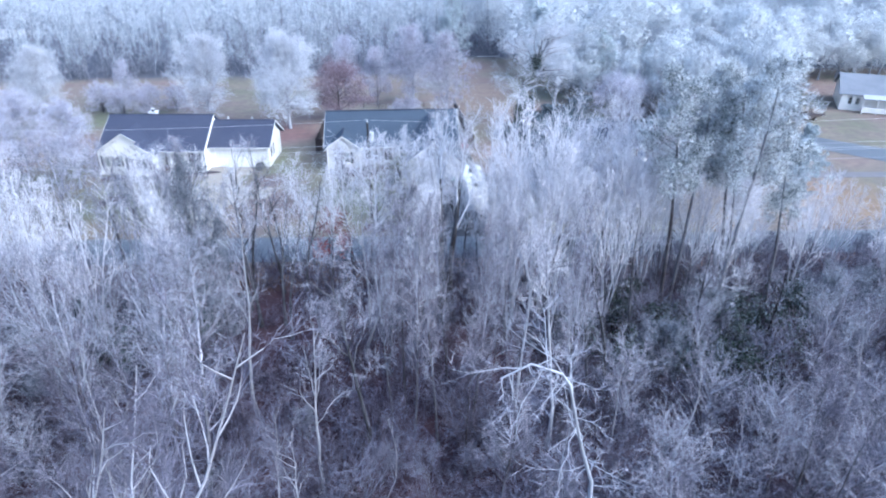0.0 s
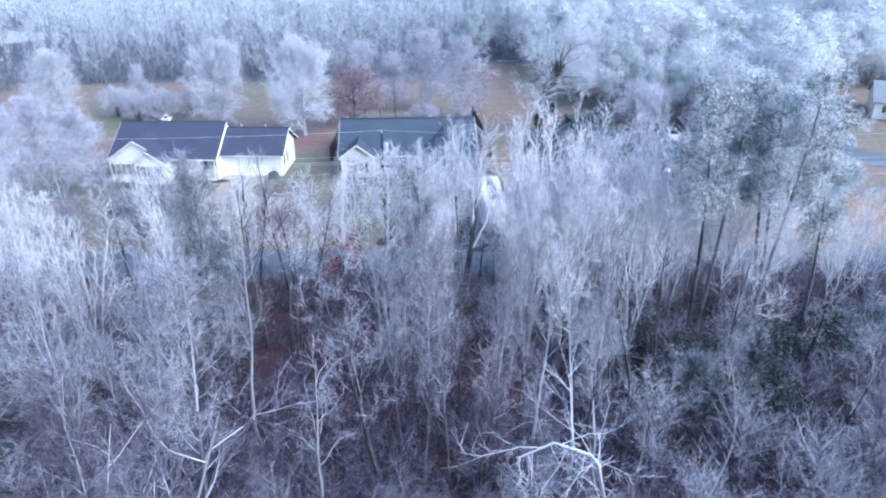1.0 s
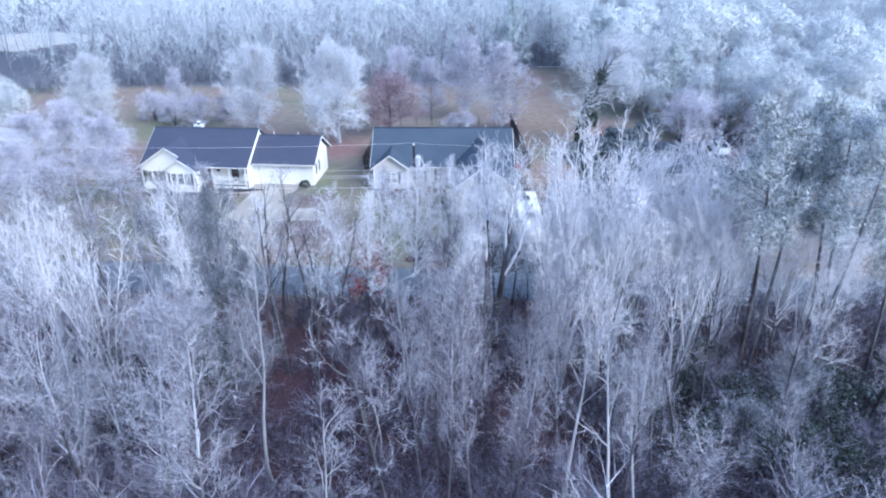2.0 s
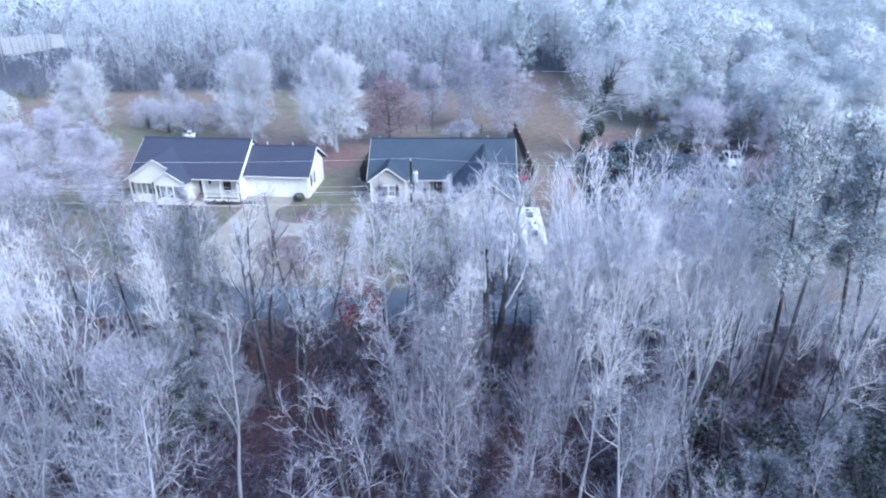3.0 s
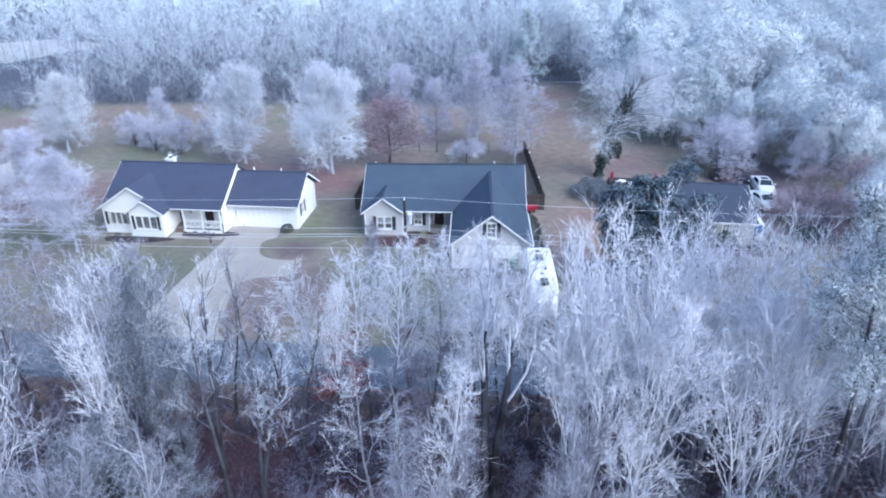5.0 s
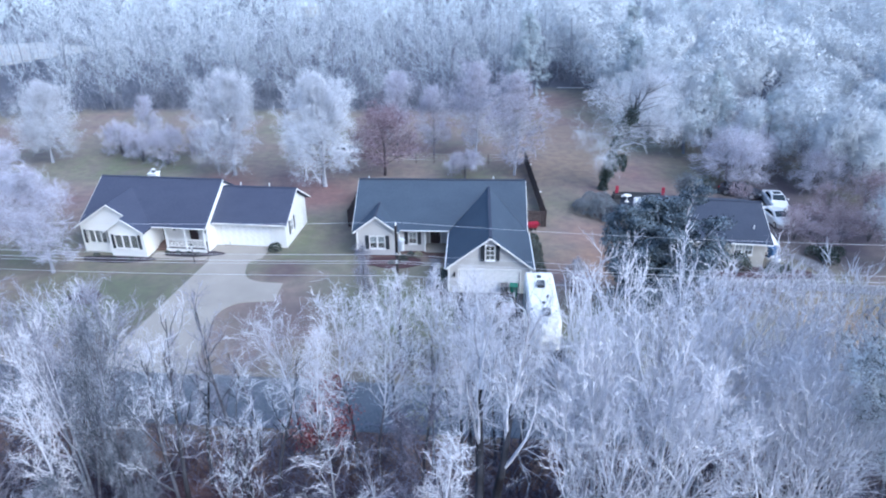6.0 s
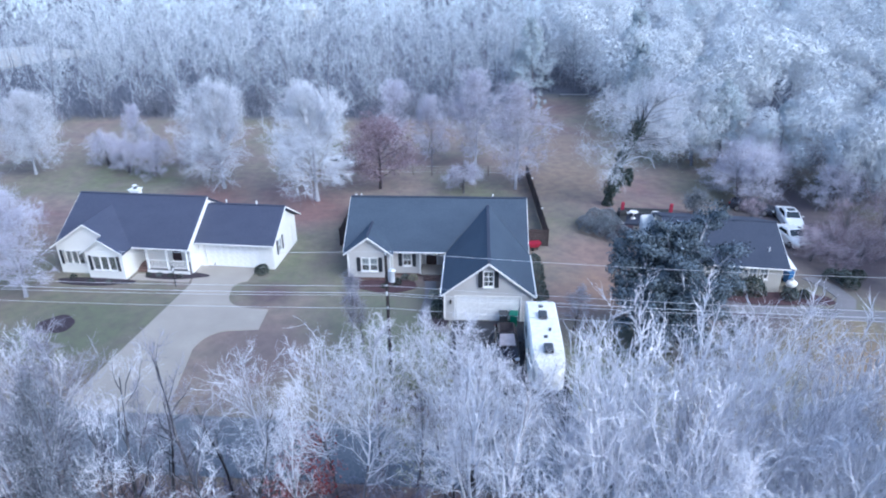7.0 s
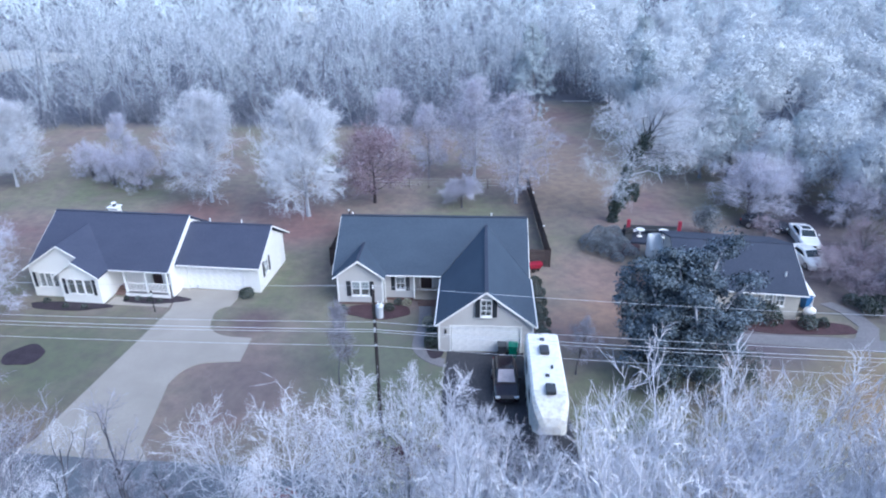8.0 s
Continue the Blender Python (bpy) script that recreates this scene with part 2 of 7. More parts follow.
def siding_material(name, a, b):
    m, n, l, s = nodes_of(name)
    v = coords(n, l)
    wave = n.new("ShaderNodeTexWave")
    wave.wave_type, wave.bands_direction, wave.wave_profile = 'BANDS', 'Z', 'SAW'
    wave.inputs["Scale"].default_value = 2.2
    l.new(v, wave.inputs["Vector"])
    big = noise_of(n, l, v, 0.6, 4)
    col = ramp(n, l, big, [(0.35, a), (0.7, b)])
    l.new(col, s.inputs["Base Color"])
    s.inputs["Roughness"].default_value = 0.55
    bump(n, l, s, wave.outputs["Fac"], 0.5, 0.02)
    return m


M_SIDING_WHITE = siding_material("white_lap_siding", (0.84, 0.84, 0.83), (0.90, 0.90, 0.89))
M_SIDING_TAN = siding_material("pale_beige_lap_siding", (0.55, 0.54, 0.54), (0.61, 0.60, 0.60))
M_SIDING_CREAM = siding_material("cream_lap_siding", (0.46, 0.45, 0.42), (0.54, 0.52, 0.49))


def plain(name, col, rough=0.5, metal=0.0, var=0.08, coat=0.0):
    m, n, l, s = nodes_of(name)
    v = coords(n, l)
    f = noise_of(n, l, v, 3.0, 4)
    l.new(ramp(n, l, f, [(0.3, tuple(c * (1 - var) for c in col)), (0.7, tuple(min(1, c * (1 + var)) for c in col))]), s.inputs["Base Color"])
    s.inputs["Roughness"].default_value = rough
    s.inputs["Metallic"].default_value = metal
    s.inputs["Coat Weight"].default_value = coat
    return m


M_TRIM = plain("white_trim_paint", (0.84, 0.84, 0.84), 0.45)
M_DOOR_WHITE = plain("white_garage_door", (0.89, 0.89, 0.90), 0.4)
M_SHUTTER = plain("black_shutter_paint", (0.03, 0.035, 0.045), 0.5)
M_BLIND = plain("pale_blind", (0.6, 0.61, 0.63), 0.7)
M_DARK = plain("unlit_room_sheet", (0.02, 0.02, 0.025), 0.8)
M_DOOR_DARK = plain("dark_front_door", (0.045, 0.03, 0.035), 0.4)
M_BRICK = two_scale("foundation_brick", (0.12, 0.075, 0.07), (0.17, 0.105, 0.095), (0.22, 0.17, 0.16), 1.5, 12, 0.85, 0.4)
M_FENCE = two_scale("dark_weathered_fence_wood", (0.035, 0.025, 0.03), (0.06, 0.045, 0.045), (0.09, 0.075, 0.075), 1.0, 10, 0.85, 0.3, (6, 6, 0.6))
M_POLE = two_scale("weathered_pole_wood", (0.02, 0.017, 0.02), (0.034, 0.029, 0.03), (0.06, 0.052, 0.052), 1.0, 10, 0.9, 0.4, (6, 6, 0.6))
M_METAL = plain("grey_galvanised_metal", (0.62, 0.64, 0.67), 0.4, 0.3)
M_WIRE = plain("frosted_cable", (0.72, 0.74, 0.80), 0.6)
M_RV = two_scale("white_fibreglass", (0.90, 0.89, 0.86), (0.94, 0.93, 0.91), (0.72, 0.70, 0.66), 0.7, 3, 0.35, 0.05)
M_RV_DIRT = two_scale("dirty_white_front_cap", (0.78, 0.77, 0.74), (0.84, 0.83, 0.81), (0.52, 0.48, 0.42), 1.2, 3, 0.4, 0.05)
M_BLACK = plain("black_plastic", (0.025, 0.025, 0.03), 0.45)
M_GREY_DARK = plain("dark_grey_plastic", (0.06, 0.065, 0.075), 0.5)
M_GREEN_BIN = plain("green_plastic", (0.02, 0.20, 0.13), 0.4)
M_RUBBER = plain("tyre_rubber", (0.02, 0.02, 0.022), 0.85)
M_RIM = plain("alloy_rim", (0.55, 0.56, 0.58), 0.3, 0.8)
M_CAR_WHITE = plain("white_car_paint", (0.78, 0.79, 0.81), 0.25, 0.0, 0.03, 0.6)
M_CAR_MAROON = plain("maroon_car_paint", (0.02, 0.010, 0.014), 0.25, 0.0, 0.05, 0.6)
M_CAR_DARK = plain("dark_car_paint", (0.03, 0.035, 0.05), 0.25, 0.0, 0.05, 0.6)
M_RED = plain("red_paint", (0.30, 0.03, 0.06), 0.5)
M_RED_BRIGHT = plain("bright_red_plastic", (0.30, 0.016, 0.045), 0.45)
M_LAMP_GLASS = plain("headlamp_plastic", (0.75, 0.76, 0.78), 0.15)
M_TAIL = plain("tail_lamp_plastic", (0.35, 0.01, 0.015), 0.2)
M_BLUE = plain("blue_plastic", (0.03, 0.12, 0.30), 0.4)
M_TERRACOTTA = plain("terracotta_pot", (0.20, 0.07, 0.055), 0.8)


def glass_material():
    m, n, l, s = nodes_of("window_glass")
    s.inputs["Base Color"].default_value = (0.85, 0.9, 0.92, 1)
    s.inputs["Roughness"].default_value = 0.03
    s.inputs["Transmission Weight"].default_value = 0.9
    s.inputs["IOR"].default_value = 1.45
    return m


M_GLASS = glass_material()
M_FROST_GLASS = plain("frosted_car_glass", (0.42, 0.38, 0.42), 0.4, 0.0, 0.2)
M_CAR_GLASS = plain("dark_car_glass", (0.03, 0.04, 0.05), 0.08)

# ---- mesh tools ----
def link_part(name, mesh, material, parent=None, label=""):
    ob = new(name, mesh)
    mesh.materials.clear()
    mesh.materials.append(material)
    if parent is not None:
        ob.parent = parent
    if label:
        tagged(ob, label)
    return ob


def part(name, bm, material, parent=None, label="", smooth=False):
    """Links a bmesh as one mesh object under a thing or a part."""
    bmesh.ops.recalc_face_normals(bm, faces=bm.faces)
    mesh = bpy.data.meshes.new(name)
    bm.to_mesh(mesh)
    bm.free()
    if smooth:
        for p in mesh.polygons:
            p.use_smooth = True
    return link_part(name, mesh, material, parent, label)


def thing(name, m, label, category, group="", kind=""):
    ob = new(name)
    ob.empty_display_size = 0.2
    ob.matrix_basis = m
    return tagged(ob, label, category, group, kind)


def box(bm, x0, x1, y0, y1, z0, z1, bevel=0.0):
    v = [bm.verts.new((x, y, z)) for z in (z0, z1) for x, y in ((x0, y0), (x1, y0), (x1, y1), (x0, y1))]
    f = [bm.faces.new([v[i] for i in q]) for q in ((3, 2, 1, 0), (4, 5, 6, 7), (0, 1, 5, 4), (1, 2, 6, 5), (2, 3, 7, 6), (3, 0, 4, 7))]
    if bevel:
        edges = {e for q in f for e in q.edges}
        bmesh.ops.bevel(bm, geom=list(edges), offset=bevel, segments=2, affect='EDGES', profile=0.5)
    return bm


def boxed(*a, bevel=0.0):
    return box(bmesh.new(), *a, bevel=bevel)


def prism(bm, pts, y0, y1):
    """A polygon of (x, z) points pushed from y0 to y1."""
    a = [bm.verts.new((x, y0, z)) for x, z in pts]
    b = [bm.verts.new((x, y1, z)) for x, z in pts]
    bm.faces.new(a)
    bm.faces.new(b[::-1])
    for i in range(len(pts)):
        j = (i + 1) % len(pts)
        bm.faces.new((a[i], b[i], b[j], a[j]))
    return bm


def plate(bm, pts, z0, z1):
    """A polygon of (x, y) points pushed from z0 up to z1."""
    a = [bm.verts.new((x, y, z0)) for x, y in pts]
    b = [bm.verts.new((x, y, z1)) for x, y in pts]
    bm.faces.new(a[::-1])
    bm.faces.new(b)
    for i in range(len(pts)):
        j = (i + 1) % len(pts)
        bm.faces.new((a[i], a[j], b[j], b[i]))
    return bm


def slab(bm, pts, thick):
    """A sloping polygon with its thickness below."""
    a = [bm.verts.new(p) for p in pts]
    b = [bm.verts.new((p[0], p[1], p[2] - thick)) for p in pts]
    bm.faces.new(a)
    bm.faces.new(b[::-1])
    for i in range(len(pts)):
        j = (i + 1) % len(pts)
        bm.faces.new((a[i], a[j], b[j], b[i]))
    return bm


def bar(bm, p, q, r0, r1=None, sides=8):
    """A round bar from p to q."""
    p, q = Vector(p), Vector(q)
    m = Matrix.Translation((p + q) / 2) @ (q - p).to_track_quat('Z', 'Y').to_matrix().to_4x4()
    bmesh.ops.create_cone(bm, cap_ends=True, segments=sides, radius1=r0, radius2=r0 if r1 is None else r1, depth=(q - p).length, matrix=m)
    return bm


def beam(bm, p, q, w, h):
    """A square bar from p to q."""
    p, q = Vector(p), Vector(q)
    m = Matrix.Translation((p + q) / 2) @ (q - p).to_track_quat('Z', 'Y').to_matrix().to_4x4() @ Matrix.Diagonal((w, h, (q - p).length, 1))
    bmesh.ops.create_cube(bm, size=1.0, matrix=m)
    return bm


def mesh_of(name, verts, tris, quads=None):
    """A mesh from arrays of corners, triangles and quads."""
    me = bpy.data.meshes.new(name)
    tris = np.asarray(tris, dtype=np.int32).reshape(-1, 3)
    quads = np.zeros((0, 4), np.int32) if quads is None else np.asarray(quads, dtype=np.int32).reshape(-1, 4)
    me.vertices.add(len(verts))
    me.vertices.foreach_set("co", np.asarray(verts, dtype=np.float32).ravel())
    nl = tris.size + quads.size
    me.loops.add(nl)
    me.loops.foreach_set("vertex_index", np.concatenate([tris.ravel(), quads.ravel()]))
    me.polygons.add(len(tris) + len(quads))
    starts = np.concatenate([np.arange(len(tris)) * 3, tris.size + np.arange(len(quads)) * 4]).astype(np.int32)
    me.polygons.foreach_set("loop_start", starts)
    me.update(calc_edges=True)
    me.validate()
    return me


class Bag:
    """Collects pieces of geometry as arrays."""

    def __init__(self):
        self.v, self.t, self.q, self.n = [], [], [], 0

    def add(self, v, t=None, q=None):
        v = np.asarray(v, float).reshape(-1, 3)
        if t is not None:
            self.t.append(np.asarray(t).reshape(-1, 3) + self.n)
        if q is not None:
            self.q.append(np.asarray(q).reshape(-1, 4) + self.n)
        self.v.append(v)
        self.n += len(v)

    def top(self):
        return max(float(np.percentile(v.reshape(-1, 3)[:, 2], 99.95)) for v in self.v)

    def arrays(self):
        v = np.concatenate(self.v) if self.v else np.zeros((0, 3))
        t = np.concatenate(self.t) if self.t else np.zeros((0, 3), int)
        q = np.concatenate(self.q) if self.q else np.zeros((0, 4), int)
        return v, t, q

    def mesh(self, name):
        return mesh_of(name, *self.arrays())


# ---- growing wood ----
UP = np.array([0.0, 0.0, 1.0])


def unit(v):
    return v / np.maximum(np.linalg.norm(v, axis=-1, keepdims=True), 1e-9)


def grow(rng, start, way, length, n, wander=0.15, lift=0.0, droop=0.0):
    """Bent stems: start (N,3), way (N,3), length (N,) -> points (N,n+1,3)."""
    pts = [start]
    d = unit(way)
    step = (length / n)[:, None]
    for i in range(n):
        d = unit(d + rng.normal(0, wander, d.shape) + UP * (lift - droop * i / n))
        pts.append(pts[-1] + d * step)
    return np.stack(pts, axis=1)


def sprout(rng, pts, per, lo, hi, angle, spread, lift=0.0):
    """per new shoots from each stem, between lo and hi of its length: starts, ways and their place along it."""
    n, k = len(pts), pts.shape[1] - 1
    where = np.tile((np.arange(per) + 0.5) / per, (n, 1)) + rng.uniform(-0.5, 0.5, (n, per)) / per
    u = lo + (hi - lo) * where
    f = np.clip(u * k, 0, k - 1e-4)
    i = f.astype(int)
    w = (f - i)[..., None]
    idx = np.arange(n)[:, None]
    a, b = pts[idx, i], pts[idx, i + 1]
    pos = a * (1 - w) + b * w
    tan = unit(b - a)
    side = unit(rng.normal(0, 1, tan.shape))
    side = unit(side - tan * np.sum(side * tan, -1, keepdims=True))
    ang = np.radians(rng.normal(angle, spread, (n, per)))[..., None]
    d = unit(tan * np.cos(ang) + side * np.sin(ang) + UP * lift)
    return pos.reshape(-1, 3), d.reshape(-1, 3), u.ravel(), np.repeat(np.arange(n), per)


def tubes(bag, pts, rad, sides):
    """Round stems along pts (N,k,3) with radii rad (N,k)."""
    n, k = pts.shape[:2]
    tan = np.empty_like(pts)
    tan[:, 1:-1] = pts[:, 2:] - pts[:, :-2]
    tan[:, 0], tan[:, -1] = pts[:, 1] - pts[:, 0], pts[:, -1] - pts[:, -2]
    tan = unit(tan)
    ref = np.where(np.abs(tan[..., 2:3]) > 0.9, np.array([1.0, 0, 0]), UP)
    s = unit(np.cross(tan, ref))
    r = np.cross(tan, s)
    a = np.arange(sides) * 2 * np.pi / sides
    ring = s[:, :, None] * np.cos(a)[:, None] + r[:, :, None] * np.sin(a)[:, None]
    v = pts[:, :, None] + ring * rad[:, :, None, None]
    base = (np.arange(n) * k * sides)[:, None, None]
    i = np.arange(k - 1)[None, :, None] * sides
    j = np.arange(sides)[None, None, :]
    j2 = (j + 1) % sides
    q = np.stack(np.broadcast_arrays(base + i + j, base + i + j2, base + i + sides + j2, base + i + sides + j), -1)
    bag.add(v, q=q)


def weld(bag, n_stem, foot, sides):
    """Joins the foot ring of each limb (first vertex numbers foot) to the nearest corner of the stem before it."""
    v = np.concatenate(bag.v)
    stem = v[:n_stem]
    tri = []
    for f in foot:
        near = int(np.argmin(np.sum((stem - v[f]) ** 2, 1)))
        tri.append((f, f + 1, near))
    bag.t.append(np.array(tri, int))


def ribbons(bag, rng, pts, width):
    """Flat tapering shoots along pts (N,k,3), width (N,) at the foot."""
    n, k = pts.shape[:2]
    d = unit(pts[:, -1] - pts[:, 0])
    s = unit(np.cross(d, rng.normal(0, 1, d.shape)))
    taper = np.linspace(1.0, 0.25, k)
    off = s[:, None] * (width[:, None] * taper / 2)[..., None]
    v = np.stack([pts - off, pts + off], 2)
    base = (np.arange(n) * k * 2)[:, None]
    i = np.arange(k - 1)[None] * 2
    q = np.stack(np.broadcast_arrays(base + i, base + i + 1, base + i + 3, base + i + 2), -1)
    bag.add(v, q=q)


def slivers(bag, rng, start, tip, width):
    """One thin triangle from start to tip each."""
    d = tip - start
    s = unit(np.cross(d, rng.normal(0, 1, d.shape))) * (width / 2)[:, None]
    v = np.stack([start - s, start + s, tip], 1)
    bag.add(v, t=np.arange(len(start) * 3))


def leaves(bag, rng, centre, size, flat=0.3, facing=None):
    """Small four-cornered leaves or clumps, turned at random."""
    n = len(centre)
    nor = unit(rng.normal(0, 1 if facing is None else 0.45, (n, 3)) + (UP * flat if facing is None else facing))
    a = unit(np.cross(nor, rng.normal(0, 1, (n, 3))))
    b = np.cross(nor, a)
    a, b = a * (size * 0.5)[:, None], b * (size * rng.uniform(0.3, 0.5, n))[:, None]
    v = np.stack([centre - a, centre - b * 0.8 + a * 0.1, centre + a, centre + b * 0.8 - a * 0.1], 1)
    bag.add(v, q=np.arange(n * 4))


def bare_tree(seed, h=13.0, r=0.14, fork=0.4, limbs=16, limb_len=4.0, limb_angle=42, shape="oval", branches=7, twigs=7, slivs=4,
              stems=1, lean=0.0, twig_w=0.0085, lift=0.09, wander=0.10, sides=6, splay=(0.12, 0.34), crook=0.05, fluff=0, low=0.22, branch_r=0.011, rimed=False):
    """Wood of a leafless tree: (trunk bag, crown bag)."""
    rng = np.random.default_rng(seed)
    trunk, crown = Bag(), Bag()
    base = np.zeros((stems, 3))
    way = np.tile(UP, (stems, 1)) + 0
    if stems > 1:
        a = np.arange(stems) * 2 * np.pi / stems + rng.uniform(0, 1, stems)
        tilt = rng.uniform(*splay, stems)
        way = unit(np.stack([np.cos(a) * tilt, np.sin(a) * tilt, np.ones(stems)], 1))
        base = np.stack([np.cos(a), np.sin(a), 0 * a], 1) * r * 0.9
    way = unit(way + np.array([lean, 0, 0]))
    hs = h * rng.uniform(0.86, 1.0, stems)
    if stems == 1:
        hs[:] = h
    T = grow(rng, base, way, hs, 9, crook, 0.02 + crook * 0.8 * (crook > 0.06))
    T[:, 0, 2] = -0.15
    s = np.linspace(0, 1, 10)
    rad = r * (1 - s * 0.88)[None] * np.ones((stems, 1))
    rad[:, 0] *= 1.5
    rings = max(4, int(9 * (fork + 0.26)) + 1) if rimed else 10
    tubes(trunk, T[:, :rings], rad[:, :rings], sides)
    if rings < 10:
        tubes(crown, T[:, rings - 1:], rad[:, rings - 1:], 5)
    # limbs
    per = max(3, limbs // stems)
    if isinstance(limb_angle, tuple):
        limb_angle = np.linspace(limb_angle[0], limb_angle[1], per)[None]
    ls, lw, lu, _ = sprout(rng, T, per, fork, 0.98, limb_angle, 9, lift)
    v = (lu - fork) / (1 - fork)
    if shape == "oval":
        ll = limb_len * (0.45 + 1.1 * np.sin(np.pi * np.clip(v * 0.75 + 0.2, 0, 1))) * 0.65
    elif shape == "egg":
        ll = limb_len * (0.25 + 0.95 * np.sin(np.pi * np.clip(v * 0.72 + 0.25, 0, 1))) * 0.75
    elif shape == "vase":
        ll = limb_len * (1.05 - 0.55 * v)
    elif shape == "cone":
        ll = limb_len * (1.05 - 0.85 * v)
    else:
        ll = limb_len * (1.0 - 0.5 * v)
    ll = ll * rng.uniform(0.75, 1.2, len(ll))
    L = grow(rng, ls, lw, ll, 5, wander, lift)
    lr = np.outer(r * 0.42 * (1.1 - lu * 0.7), np.linspace(1, 0.22, 6))
    if rimed:
        tubes(crown, L, lr, 4)
    else:
        stem_n = trunk.n
        tubes(trunk, L, lr, 4)
        weld(trunk, stem_n, stem_n + np.arange(len(L)) * 24, 4)
    if stems > 1:
        weld(trunk, rings * sides, np.arange(1, stems) * rings * sides, sides)
    # branches
    bs, bw, bu, bi = sprout(rng, L, branches, low, 1.0, 42 + fluff * 0.5, 12, lift * 0.8)
    bl = ll[bi] * (0.5 - 0.22 * bu) * rng.uniform(0.7, 1.25, len(bi))
    B = grow(rng, bs, bw, bl, 2, wander * 1.3, lift * 0.7)
    br = np.outer(np.full(len(bl), branch_r) * (r / 0.14) ** 0.5, np.linspace(1, 0.35, 3))
    tubes(crown, B, br, 3)
    # twigs
    ts, tw, tu, ti = sprout(rng, B, twigs, 0.1, 1.0, 30 + fluff, 10 + fluff * 0.3, 0.5 * lift)
    tl = np.clip(bl[ti] * 0.6, 0.4, 1.4) * rng.uniform(0.6, 1.3, len(ti))
    W = grow(rng, ts, tw, tl, 1, wander * 1.5, 0.06)
    slivers(crown, rng, W[:, 0], W[:, 1], np.full(len(tl), twig_w * 1.6))
    if slivs:
        ss, sw, su, si = sprout(rng, W, slivs, 0.05, 0.9, 25 + fluff, 9 + fluff * 0.3, 0.5 * lift)
        sl = np.clip(tl[si] * 0.7, 0.25, 0.85) * rng.uniform(0.7, 1.3, len(si))
        slivers(crown, rng, ss, ss + sw * sl[:, None], np.full(len(sl), twig_w))
    return trunk, crown


def leafy_tree(seed, h, r, crown_lo, crown_r, n_leaf, leaf, limbs=18, clump=0.55, taper=0.35, lobe=0.0):
    """A tree with leaves or needle tufts gathered round its branch ends: (trunk bag, crown bag)."""
    rng = np.random.default_rng(seed)
    trunk, crown = Bag(), Bag()
    T = grow(rng, np.zeros((1, 3)), UP[None], np.array([h * 0.95]), 8, 0.03)
    T[:, 0, 2] = -0.15
    tubes(trunk, T, r * (1 - np.linspace(0, 1, 9) * 0.85)[None], 7)
    ls, lw, lu, _ = sprout(rng, T, limbs, crown_lo, 1.0, 66, 12, 0.15)
    v = (lu - crown_lo) / (1 - crown_lo)
    prof = np.sin(np.pi * (0.22 + 0.70 * v)) ** 0.7 if taper < 0.9 else (1.02 - v)
    ll = crown_r * prof * rng.uniform(0.7, 1.15, len(v)) + 0.25
    L = grow(rng, ls, lw, ll, 4, 0.14, 0.06)
    stem_n = trunk.n
    tubes(trunk, L, np.outer(r * 0.35 * (1.1 - 0.8 * lu), np.linspace(1, 0.3, 5)), 4)
    weld(trunk, stem_n, stem_n + np.arange(len(L)) * 20, 4)
    bs, bw, bu, bi = sprout(rng, L, 6, 0.3, 1.0, 50, 15, 0.08)
    bl = np.clip(ll[bi] * 0.42, 0.3, 1.6)
    B = grow(rng, bs, bw, bl, 2, 0.2, 0.05)
    stem_n = trunk.n
    tubes(trunk, B, np.outer(np.full(len(bl), r * 0.09), [1, 0.7, 0.4]), 3)
    weld(trunk, stem_n, stem_n + np.arange(len(B)) * 9, 3)
    if lobe:
        tips = np.concatenate([L[:, 4], L[:, 3], L[:, 2], T[:, 7:].reshape(-1, 3)])
        pick = rng.integers(0, len(tips), n_leaf)
        d = unit(rng.normal(0, 1, (n_leaf, 3)) + UP * 0.2)
        size = lobe * rng.uniform(0.6, 1.35, len(tips))[pick]
        leaves(crown, rng, tips[pick] + d * (size * rng.uniform(0.4, 1.0, n_leaf) ** 0.5)[:, None], leaf * rng.uniform(0.6, 1.35, n_leaf), 0.3, d)
        return trunk, crown
    tips = np.concatenate([B[:, 2], B[:, 1], L[:, 4]])
    pick = rng.integers(0, len(tips), n_leaf)
    c = tips[pick] + rng.normal(0, clump * 0.5, (n_leaf, 3)) * np.array([1, 1, 0.7])
    leaves(crown, rng, c, leaf * rng.uniform(0.6, 1.35, n_leaf))
    return trunk, crown


